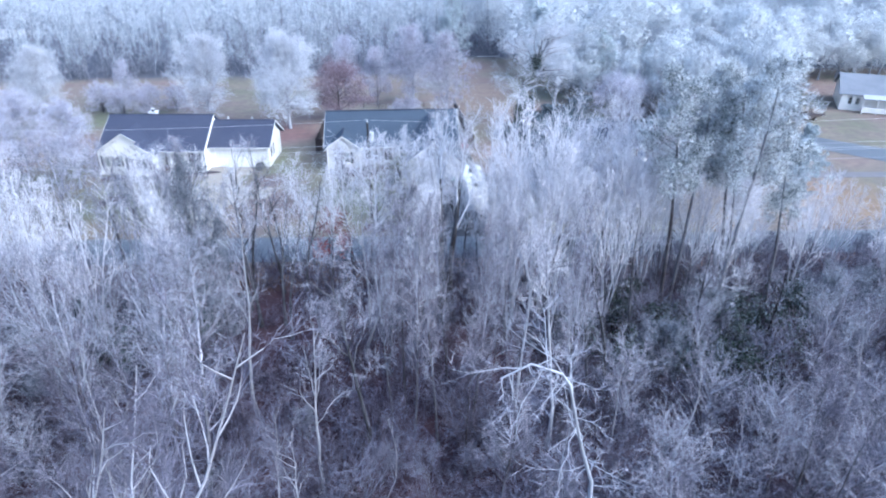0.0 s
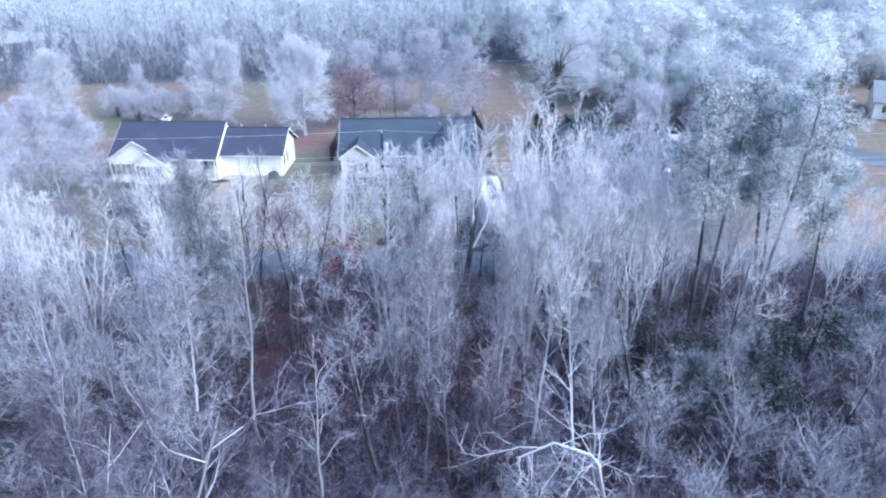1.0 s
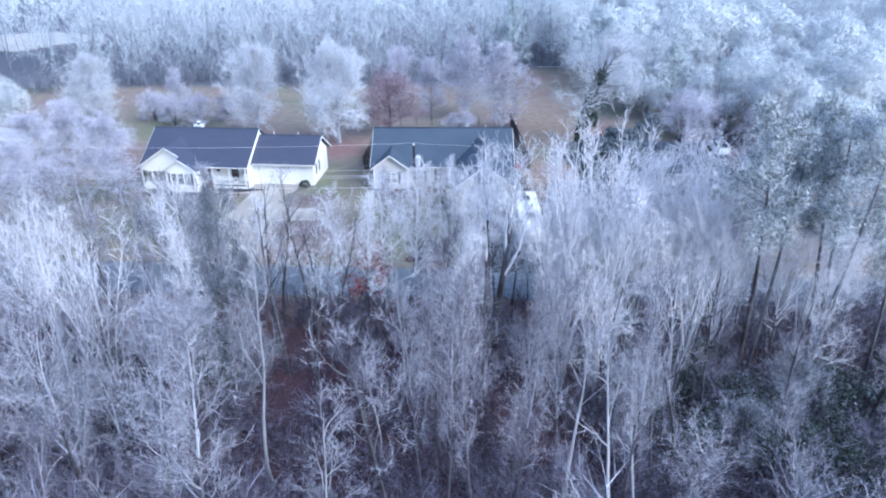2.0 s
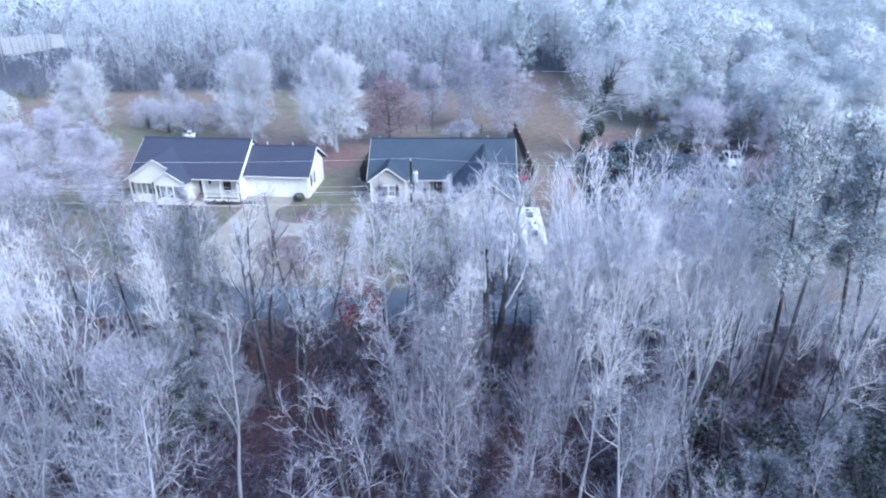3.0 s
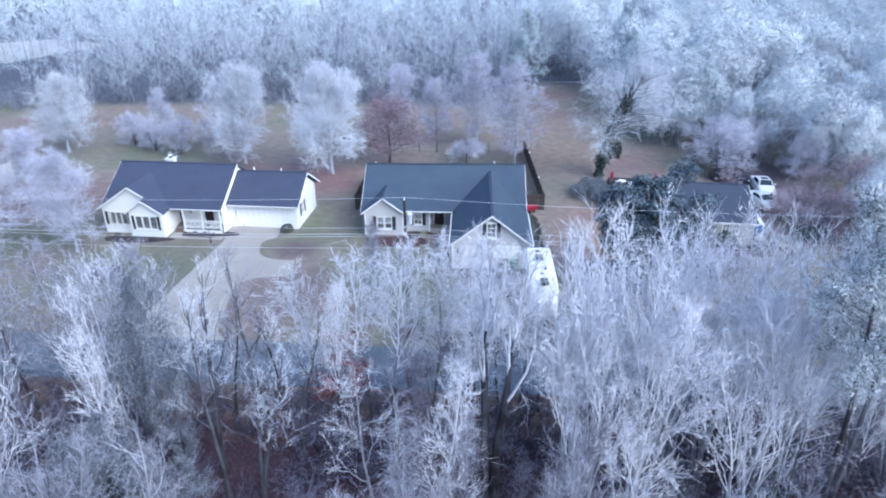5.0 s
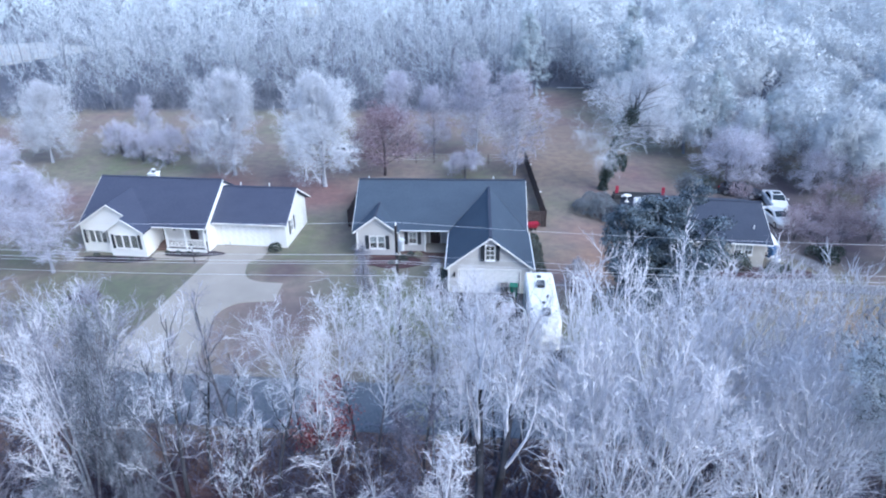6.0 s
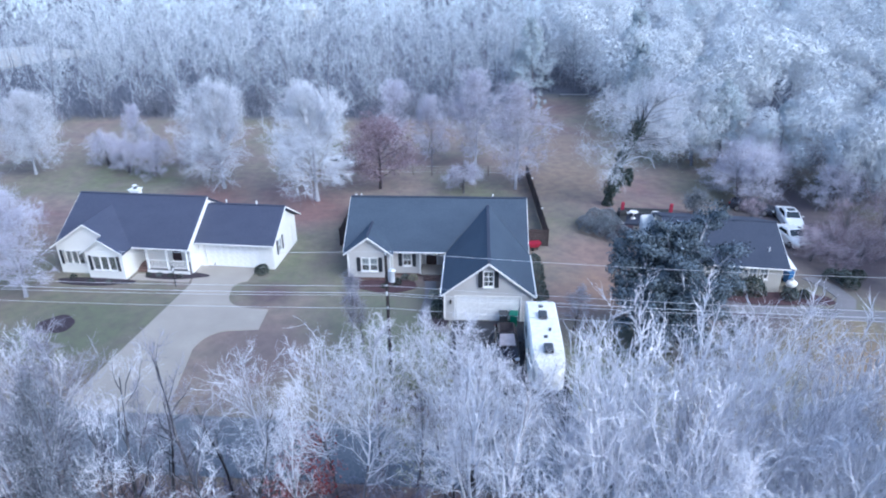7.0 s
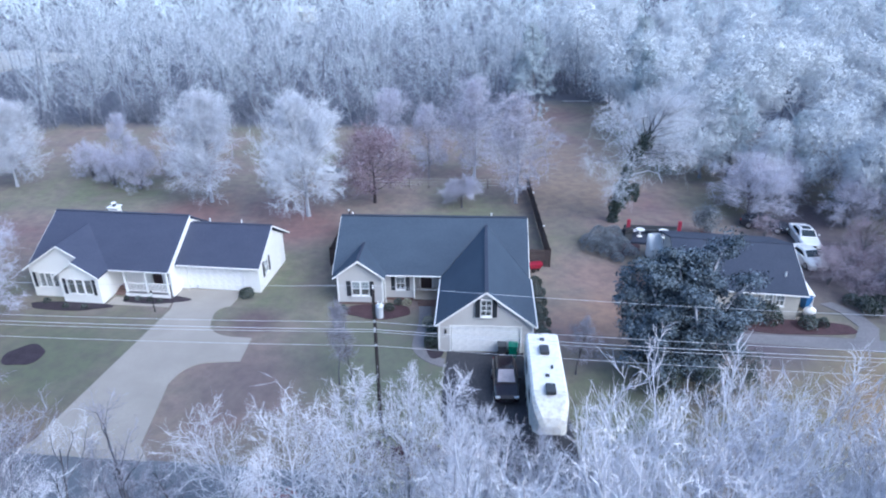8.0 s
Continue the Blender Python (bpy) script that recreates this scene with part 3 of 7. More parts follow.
def pine_tree(seed, h=18.0, r=0.17, crown_lo=0.55, crown_r=2.6, tufts=210, droop=0.0, needle=0.5, per=44, cone=False):
    """A pine or cedar: stem, whorled limbs and tufts of long needles: (trunk bag, crown bag)."""
    rng = np.random.default_rng(seed)
    trunk, crown = Bag(), Bag()
    T = grow(rng, np.zeros((1, 3)), UP[None], np.array([h]), 10, 0.025)
    T[:, 0, 2] = -0.15
    tubes(trunk, T, r * (1 - np.linspace(0, 1, 11) * 0.82)[None], 7)
    n = 30 if not cone else 46
    ls, lw, lu, _ = sprout(rng, T, n, crown_lo, 0.99, 75, 10, 0.12 - droop)
    v = (lu - crown_lo) / (1 - crown_lo)
    ll = crown_r * ((1.02 - v) if cone else np.sin(np.pi * (0.25 + 0.68 * v)) ** 0.8) * rng.uniform(0.6, 1.2, len(v)) + 0.3
    L = grow(rng, ls, lw, ll, 4, 0.12, 0.07 - droop)
    stem_n = trunk.n
    tubes(trunk, L, np.outer(r * 0.22 * (1.1 - 0.7 * lu), np.linspace(1, 0.3, 5)), 4)
    weld(trunk, stem_n, stem_n + np.arange(len(L)) * 20, 4)
    # dead stubs lower down
    ds, dw, du, _ = sprout(rng, T, 9, 0.25, crown_lo, 85, 8, 0.0)
    tubes(trunk, grow(rng, ds, dw, rng.uniform(0.4, 1.3, len(du)), 2, 0.15), np.outer(np.full(len(du), 0.025), [1, 0.7, 0.3]), 3)
    weld(trunk, stem_n, trunk.n - 9 * len(du) + np.arange(len(du)) * 9, 3)
    bs, bw, bu, bi = sprout(rng, L, max(3, tufts // n), 0.3, 1.0, 45, 15, 0.05)
    bl = np.clip(ll[bi] * 0.4, 0.25, 0.9)
    B = grow(rng, bs, bw, bl, 2, 0.15, 0.04 - droop)
    ribbons(crown, rng, B, np.full(len(bl), 0.03))
    c = np.repeat(B[:, 2], per, 0)
    d = np.repeat(unit(B[:, 2] - B[:, 1]), per, 0)
    way = unit(d * 0.55 + rng.normal(0, 0.75, c.shape) + UP * (0.15 - droop))
    c = c + rng.normal(0, 0.16, c.shape)
    slivers(crown, rng, c, c + way * (needle * rng.uniform(0.6, 1.2, len(c)))[:, None], np.full(len(c), 0.085 if cone else 0.032))
    return trunk, crown


def shrub(seed, r=0.6, h=0.8, n=520, leaf=0.13):
    """A clipped or rounded evergreen shrub of many small leaves on short stems: (wood bag, leaf bag)."""
    rng = np.random.default_rng(seed)
    wood, crown = Bag(), Bag()
    a = rng.uniform(0, 2 * np.pi, 12)
    d = unit(np.stack([np.cos(a) * 0.7, np.sin(a) * 0.7, np.ones(12)], 1))
    S = grow(rng, d * 0.03, d, np.full(12, h * 0.75), 3, 0.15)
    tubes(wood, S, np.outer(np.full(12, 0.02), [1, 0.8, 0.6, 0.3]), 3)
    u = unit(rng.normal(0, 1, (n, 3)))
    u[:, 2] = np.abs(u[:, 2]) * 1.3 - 0.32
    rr = rng.uniform(0.6, 1.0, n) ** 0.5 * (1 + 0.13 * np.sin(a[0] + 5 * u[:, 0]) * np.cos(4 * u[:, 1]))
    c = u * rr[:, None] * np.array([r, r, h * 0.62]) + np.array([0, 0, h * 0.36])
    c[:, 2] = np.maximum(c[:, 2], 0.03)
    leaves(crown, rng, c, leaf * rng.uniform(0.6, 1.3, n), 0.6)
    return wood, crown


def brush_clump(seed, h=2.4, stems=11, spread=0.55, twigs=5):
    """A bush of many thin bare stems: one bag."""
    rng = np.random.default_rng(seed)
    bag = Bag()
    a = rng.uniform(0, 2 * np.pi, stems)
    d = unit(np.stack([np.cos(a) * spread, np.sin(a) * spread, np.ones(stems)], 1))
    base = rng.normal(0, 0.35, (stems, 3)) * np.array([1, 1, 0])
    S = grow(rng, base, d, h * rng.uniform(0.6, 1.15, stems), 4, 0.16, 0.02, 0.15)
    ribbons(bag, rng, S, np.full(stems, 0.032))
    ts, tw, tu, ti = sprout(rng, S, twigs, 0.15, 1.0, 48, 16, 0.02)
    W = grow(rng, ts, tw, h * 0.30 * rng.uniform(0.6, 1.2, len(tu)), 1, 0.2, 0.02)
    slivers(bag, rng, ts, W[:, 1], np.full(len(tu), 0.026))
    ss, sw, su, si = sprout(rng, W, 5, 0.05, 1.0, 42, 14, 0.0)
    slivers(bag, rng, ss, ss + sw * rng.uniform(0.15, 0.45, (len(su), 1)), np.full(len(su), 0.016))
    return bag


def cloud_tree(seed, h, limbs, shoots, w, wide=1.0, stem=None):
    """A light frosted tree for woods far off: stem, limbs and fine shoots, one bag."""
    rng = np.random.default_rng(seed)
    bag = Bag()
    T = grow(rng, np.zeros((1, 3)), UP[None], np.array([h * 0.9]), 4, 0.05)
    if stem is not None:
        tubes(stem, T, 0.12 * (1 - np.linspace(0, 1, 5) * 0.85)[None], 4)
    ls, lw, lu, _ = sprout(rng, T, limbs, 0.12, 1.0, 50, 10, 0.08)
    v = (lu - 0.12) / 0.88
    ll = 3.6 * wide * (0.45 + 0.75 * np.sin(np.pi * np.clip(v * 0.75 + 0.2, 0, 1))) * rng.uniform(0.7, 1.2, len(v))
    L = grow(rng, ls, lw, ll, 3, 0.13, 0.1)
    ribbons(bag, rng, L, np.full(len(ll), 0.05))
    ts, tw, tu, ti = sprout(rng, L, shoots, 0.2, 1.0, 52, 18, 0.12)
    tl = ll[ti] * 0.25 * rng.uniform(0.6, 1.2, len(ti))
    W = grow(rng, ts, tw, tl, 1, 0.1, 0.05)
    slivers(bag, rng, ts, W[:, 1], np.full(len(tl), w * 1.3))
    ss, sw, su, si = sprout(rng, W, 4, 0.1, 1.0, 36, 12, 0.05)
    slivers(bag, rng, ss, ss + sw * (tl[si] * 0.75)[:, None], np.full(len(si), w))
    return bag


def billow_tree(seed, h=9.5, r=3.6, lumps=15, per=190, w=0.035):
    """A dense rounded tree of frosted twigs gathered in billows, for woods far off: one bag."""
    rng = np.random.default_rng(seed)
    bag = Bag()
    u = unit(rng.normal(0, 1, (lumps, 3)))
    u[:, 2] = np.abs(u[:, 2]) * 1.25 - 0.35
    c = u * np.array([r * 0.74, r * 0.74, h * 0.44]) * rng.uniform(0.75, 1.1, (lumps, 1)) + np.array([0, 0, h * 0.45])
    foot = np.stack([0 * c[:, 0], 0 * c[:, 0], np.clip(c[:, 2] - 2.5, 0.6, None)], 1)
    ribbons(bag, rng, np.stack([foot, (foot + c) / 2 + np.array([0, 0, 0.3]), c], 1), np.full(lumps, 0.09))
    big = r * 0.41 * rng.uniform(0.65, 1.35, lumps)
    k = np.repeat(np.arange(lumps), per)
    d = unit(rng.normal(0, 1, (len(k), 3)) + UP * 0.35)
    s = c[k] + d * (big[k] * rng.uniform(0.45, 1.0, len(k)) ** 0.6)[:, None]
    way = unit(np.cross(d, rng.normal(0, 1, d.shape)) * 0.9 + d * 0.5 - UP * 0.15)
    side = unit(np.cross(way, d)) * (w * rng.uniform(0.35, 0.65, len(k)))[:, None]
    tip = s + way * rng.uniform(0.35, 0.8, (len(k), 1))
    bag.add(np.stack([s - side, s + side, tip], 1), t=np.arange(len(k) * 3))
    return bag


def scatter(name, templates, places, material, label, category):
    """Joins turned and scaled copies of light templates into one object. places: (x, y, z, scale, turn)."""
    out = Bag()
    arr = [b.arrays() for b in templates]
    for i, (x, y, z, s, a) in enumerate(places):
        v, t, q = arr[i % len(arr)]
        c, n = math.cos(a), math.sin(a)
        rot = np.array([[c, n, 0], [-n, c, 0], [0, 0, 1]]) * s
        out.add(v @ rot + np.array([x, y, z]), t, q)
    ob = link_part(name, out.mesh(name), material)
    return tagged(ob, label, category, "", "stuff")


def tree_stock(name, pair, bark, leaf, label, category="tree", group="", crown_label=""):
    """One tree of a kind, to be copied; returns the thing, kept at its first place by plant()."""
    t = thing(name, Matrix(), label, category, group)
    link_part("trunk", pair[0].mesh("trunk"), bark, t)
    link_part("crown", pair[1].mesh("crown"), leaf, t, crown_label)
    return [t, False, max(pair[0].top(), pair[1].top())]


def plant(stock, x, y, s=1.0, turn=0.0, lean=0.0, label="", wide=1.0):
    m = pose(x, y, 0, lean * 0.6, lean, turn) @ Matrix.Diagonal((s * wide, s * wide, s, 1))
    if not stock[1]:
        stock[0].matrix_basis = m
        stock[1] = True
        ob = stock[0]
    else:
        keep = stock[0].matrix_basis.copy()
        stock[0].matrix_basis = Matrix()
        ob = copy_thing(stock[0], m)
        stock[0].matrix_basis = keep
    if label:
        ob["label"] = label
    return ob

# ---- ground, road, drives ----
def ground_sheet():
    xs = np.concatenate([[-1500, -700, -350], np.arange(-220, 221, 4.0), [350, 700, 1500]])
    ys = np.concatenate([[-700, -300, -150], np.arange(-100, 321, 4.0), [450, 800, 1600, 2600]])
    gx, gy = np.meshgrid(xs, ys)
    far = np.clip((gy - 75) / 60, 0, 1) + np.clip((np.abs(gx) - 70) / 60, 0, 1) + np.clip((-62 - gy) / 60, 0, 1)
    z = 0.25 * np.sin(gx * 0.05 + 1) * np.cos(gy * 0.043) * np.clip(far, 0, 1)
    v = np.stack([gx, gy, z], -1).reshape(-1, 3)
    nx, ny = len(xs), len(ys)
    i = np.arange(ny - 1)[:, None] * nx + np.arange(nx - 1)[None]
    q = np.stack([i, i + 1, i + nx + 1, i + nx], -1)
    ob = link_part("ground", mesh_of("ground", v, np.zeros((0, 3)), q), M_GROUND)
    return tagged(ob, "dormant tan winter lawn with fallen leaves and woodland litter", "ground", "", "structure")


ground_sheet()


def flat_piece(name, pts, material, label, category, z=0.03, kind="structure"):
    ob = part(name, plate(bmesh.new(), pts, -0.12, z), material)
    return tagged(ob, label, category, "", kind)


def curve_pts(a, b, c, n=8):
    """Points along a bend from a to c that is pulled towards b."""
    out = []
    for i in range(n + 1):
        t = i / n
        out.append(tuple((1 - t) ** 2 * p + 2 * t * (1 - t) * q + t * t * r for p, q, r in zip(a, b, c)))
    return out


flat_piece("road", [(-160, -12.2), (-160, -7.4), (-28, -11.3), (8, -12.9), (45, -14.2), (160, -18), (160, -22.6), (45, -18.9), (8, -17.4), (-28, -16.6)][::-1],
           M_ASPHALT, "damp blue-grey asphalt lane between woods and front lawns", "road", 0.025)
drive = ([(-23.6, 8.4), (-22.9, 5.0), (-24.6, -10.3)] + curve_pts((-24.6, -10.3), (-24.8, -11.2), (-26.2, -11.5), 4)[1:]
         + [(-17.0, -11.9)] + curve_pts((-18.0, -10.6), (-18.5, -7.0), (-18.9, -4.7), 4)
         + curve_pts((-18.7, -3.6), (-18.2, -2.2), (-16.8, -2.1), 6) + [(-14.9, -1.9), (-15.0, 1.1)]
         + curve_pts((-16.6, 1.2), (-18.6, 1.5), (-18.9, 3.2), 6) + curve_pts((-19.1, 4.3), (-19.2, 5.4), (-18.2, 5.7), 4) + [(-17.9, 8.2)])
flat_piece("driveway", drive[::-1], M_CONCRETE, "pale concrete driveway with a turning bay beside the lawn", "driveway", 0.045)
flat_piece("asphalt_driveway", [(-0.3, 0.0), (-0.4, -5), (-0.2, -10.5), (-1.4, -12.7), (9.2, -13.1), (7.8, -10.5), (7.4, 0.0)],
           M_DRIVE_DARK, "dark asphalt driveway in front of the garage", "driveway", 0.04)
walkway = curve_pts((-2.9, 6.3), (-2.5, 3.6), (-2.9, 1.4), 8) + curve_pts((-2.9, 0.6), (-2.6, -1.2), (-0.42, -2.0), 8)
inner = curve_pts((-0.42, -1.0), (-1.75, -0.6), (-2.0, 0.8), 8) + curve_pts((-2.0, 1.4), (-1.6, 3.6), (-1.9, 6.3), 8)
flat_piece("garden_path", (walkway + inner)[::-1], M_DRIVE_GREY, "narrow curved concrete path to the front porch", "path", 0.05)
flat_piece("entry_path", [(-28.5, 5.6), (-23.2, 5.3), (-23.3, 6.4), (-28.4, 6.8)], M_CONCRETE, "concrete path along the front of the white house", "path", 0.05)
flat_piece("side_drive", [(21.5, 3.3), (29.5, 2.9), (36, 2.2), (70, 0.5), (70, -1.2), (36, 0.4), (29, 1.4), (21.5, 2.0)][::-1],
           M_DRIVE_GREY, "worn concrete drive past the low grey house", "driveway", 0.035)
flat_piece("side_path", [(29.5, 2.6), (30.8, 4.6), (30.4, 6.6), (29.4, 8.0), (30.5, 8.3), (31.8, 6.6), (32.2, 4.4), (31.2, 2.4)],
           M_DRIVE_GREY, "worn curved path beside the low grey house", "path", 0.042)
flat_piece("far_side_road", [(46, 22), (52.5, 17.8), (57.5, 12.2), (66, 4.5), (75, -3), (71, -7.5), (61, 1), (53.5, 8.5), (48.5, 14.5), (43, 18)][::-1],
           M_ASPHALT, "damp grey side road bending past a far yard", "road", 0.03)

# planting beds
def bed(cx, cy, rx, ry, material, label, seed, name="mulch_bed"):
    rng = np.random.default_rng(seed)
    a = np.arange(28) * 2 * np.pi / 28
    w = 1 + 0.07 * np.sin(a * 3 + rng.uniform(0, 6)) + 0.05 * np.sin(a * 5 + rng.uniform(0, 6))
    pts = [(cx + rx * k * math.cos(t), cy + ry * k * math.sin(t)) for t, k in zip(a, w)]
    return flat_piece(name, pts, material, label, "garden bed", 0.06)


bed(-30.8, -1.8, 1.4, 1.3, M_MULCH, "round dark mulch bed on the lawn", 1)
bed(-24.9, 6.55, 2.8, 0.8, M_MULCH, "dark mulch bed below the white porch", 2)
bed(-31.5, 5.2, 3.4, 0.7, M_MULCH, "dark mulch bed below the bay window", 3)
bed(-6.1, 5.35, 2.7, 1.15, M_MULCH_RED, "reddish mulch bed below the front windows", 4)
bed(-1.2, 0.9, 0.75, 1.9, M_MULCH, "dark mulch bed beside the garage", 5)
bed(-2.2, -10.3, 2.6, 1.1, M_MULCH_RED, "reddish mulch bed round the mailbox", 6)
bed(26.2, 4.3, 4.4, 1.0, M_MULCH_RED, "reddish mulch bed before the low grey house", 7)
bed(15.2, 18.6, 2.0, 2.6, M_MULCH_RED, "reddish mulch bed under evergreen bushes", 8)


def far_field():
    a = np.arange(24) * 2 * np.pi / 24
    pts = [(-112 + 15 * math.cos(t) * (1 + 0.2 * math.sin(3 * t)), 116 + 15 * math.sin(t) * (1 + 0.15 * math.sin(4 * t))) for t in a]
    tagged(part("far_field", plate(bmesh.new(), pts, -0.5, 0.35), M_FIELD), "pale frosted straw field beyond the woods", "field", "", "structure")


far_field()

# ---- houses ----
def holed(bm, x0, x1, z0, z1, y0, y1, holes):
    """An upright wall along x with openings (xa, xb, za, zb) through it."""
    cuts = sorted({x0, x1, *(h[0] for h in holes), *(h[1] for h in holes)})
    for a, b in zip(cuts, cuts[1:]):
        m = (a + b) / 2
        spans, z = [], z0
        for h in sorted((h for h in holes if h[0] < m < h[1]), key=lambda h: h[2]):
            spans.append((z, h[2]))
            z = h[3]
        spans.append((z, z1))
        for p, q in spans:
            if q - p > 0.01:
                box(bm, a, b, y0, y1, p, q)
    return bm


def window(house, x, z, w, h, y, shutters=True, lights=(2, 2), m=None, blind=True, f=0.07):
    """A sash window in a wall that faces -y: frame, panes, glazing bars, sill and shutters."""
    bm = bmesh.new()
    for a in ((x - w / 2, x - w / 2 + f, z, z + h), (x + w / 2 - f, x + w / 2, z, z + h), (x - w / 2 + f, x + w / 2 - f, z, z + f), (x - w / 2 + f, x + w / 2 - f, z + h - f, z + h)):
        box(bm, a[0], a[1], y - 0.04, y + 0.09, a[2], a[3])
    frame_ob = part("window", bm, M_TRIM, house, "white sash window")
    if m is not None:
        frame_ob.matrix_basis = m
    nx, nz = lights
    iw, ih = (w - 2 * f) / nx, (h - 2 * f) / nz
    pane = None
    for i in range(nx):
        for j in range(nz):
            xa, za = x - w / 2 + f + i * iw, z + f + j * ih
            if pane is None:
                pane = (xa, za, part("pane", boxed(xa + 0.015, xa + iw - 0.015, y + 0.03, y + 0.042, za + 0.015, za + ih - 0.015), M_GLASS, frame_ob))
            else:
                ob = new("pane", pane[2].data)
                ob.parent = frame_ob
                ob.location = (xa - pane[0], 0, za - pane[1])
    bm = bmesh.new()
    for i in range(1, nx):
        box(bm, x - w / 2 + f + i * iw - 0.02, x - w / 2 + f + i * iw + 0.02, y - 0.005, y + 0.025, z + f, z + h - f)
    for j in range(1, nz):
        box(bm, x - w / 2 + f, x + w / 2 - f, y - 0.012, y + 0.028, z + f + j * ih - 0.02, z + f + j * ih + 0.02)
    part("glazing_bars", bm, M_TRIM, frame_ob)
    part("sill", boxed(x - w / 2 - 0.05, x + w / 2 + 0.05, y - 0.1, y - 0.042, z - 0.06, z), M_TRIM, frame_ob)
    if blind:
        part("blind", boxed(x - w / 2 + f, x + w / 2 - f, y + 0.095, y + 0.105, z + h * 0.38, z + h - f), M_BLIND, frame_ob, "pale half-drawn blind")
    if shutters:
        for s in (-1, 1):
            xs = x + s * (w / 2 + 0.2)
            bm = boxed(xs - 0.16, xs + 0.16, y - 0.05, y - 0.004, z - 0.02, z + h + 0.02)
            for k in range(7):
                zz = z + 0.1 + k * (h - 0.2) / 6.5
                box(bm, xs - 0.12, xs + 0.12, y - 0.065, y - 0.05, zz, zz + 0.08)
            part("shutter", bm, M_SHUTTER, frame_ob, "black louvred shutter")
    return frame_ob


def garage_door(house, x0, x1, h, y, lights=False):
    bm = boxed(x0 + 0.02, x1 - 0.02, y + 0.08, y + 0.12, 0.03, h - 0.02)
    door = part("garage_door", bm, M_DOOR_WHITE, house, "white panelled garage door, closed")
    n = 8
    first = None
    for i in range(n):
        for j in range(4):
            xa = x0 + 0.02 + (x1 - x0 - 0.04) / n * i
            za = 0.05 + (h - 0.08) / 4 * j
            if first is None:
                first = (xa, za, part("panel", boxed(xa + 0.06, xa + (x1 - x0) / n - 0.06, y + 0.068, y + 0.074, za + 0.06, za + (h - 0.08) / 4 - 0.05, bevel=0.006), M_DOOR_WHITE, door))
            else:
                ob = new("panel", first[2].data)
                ob.parent = door
                ob.location = (xa - first[0], 0, za - first[1])
    bm = bmesh.new()
    for a in ((x0 - 0.12, x0, 0, h + 0.12), (x1, x1 + 0.12, 0, h + 0.12), (x0, x1, h, h + 0.12)):
        box(bm, a[0], a[1], y - 0.03, y + 0.13, a[2], a[3])
    part("door_frame", bm, M_TRIM, house)
    return door


def gutter(house, p, q):
    part("gutter", beam(bmesh.new(), p, q, 0.09, 0.08), M_TRIM, house)


def rake(house, p, q, w=0.12):
    part("rake_board", beam(bmesh.new(), p, q, 0.05, w), M_TRIM, house)


def vent_pipe(house, x, y, z):
    part("vent_pipe", bar(bmesh.new(), (x, y, z - 0.3), (x, y, z + 0.35), 0.06, 0.06, 8), M_TRIM, house)


def roof_part(house, planes, material, thick=0.14):
    for pts in planes:
        part("roof", slab(bmesh.new(), pts, thick), material, house)


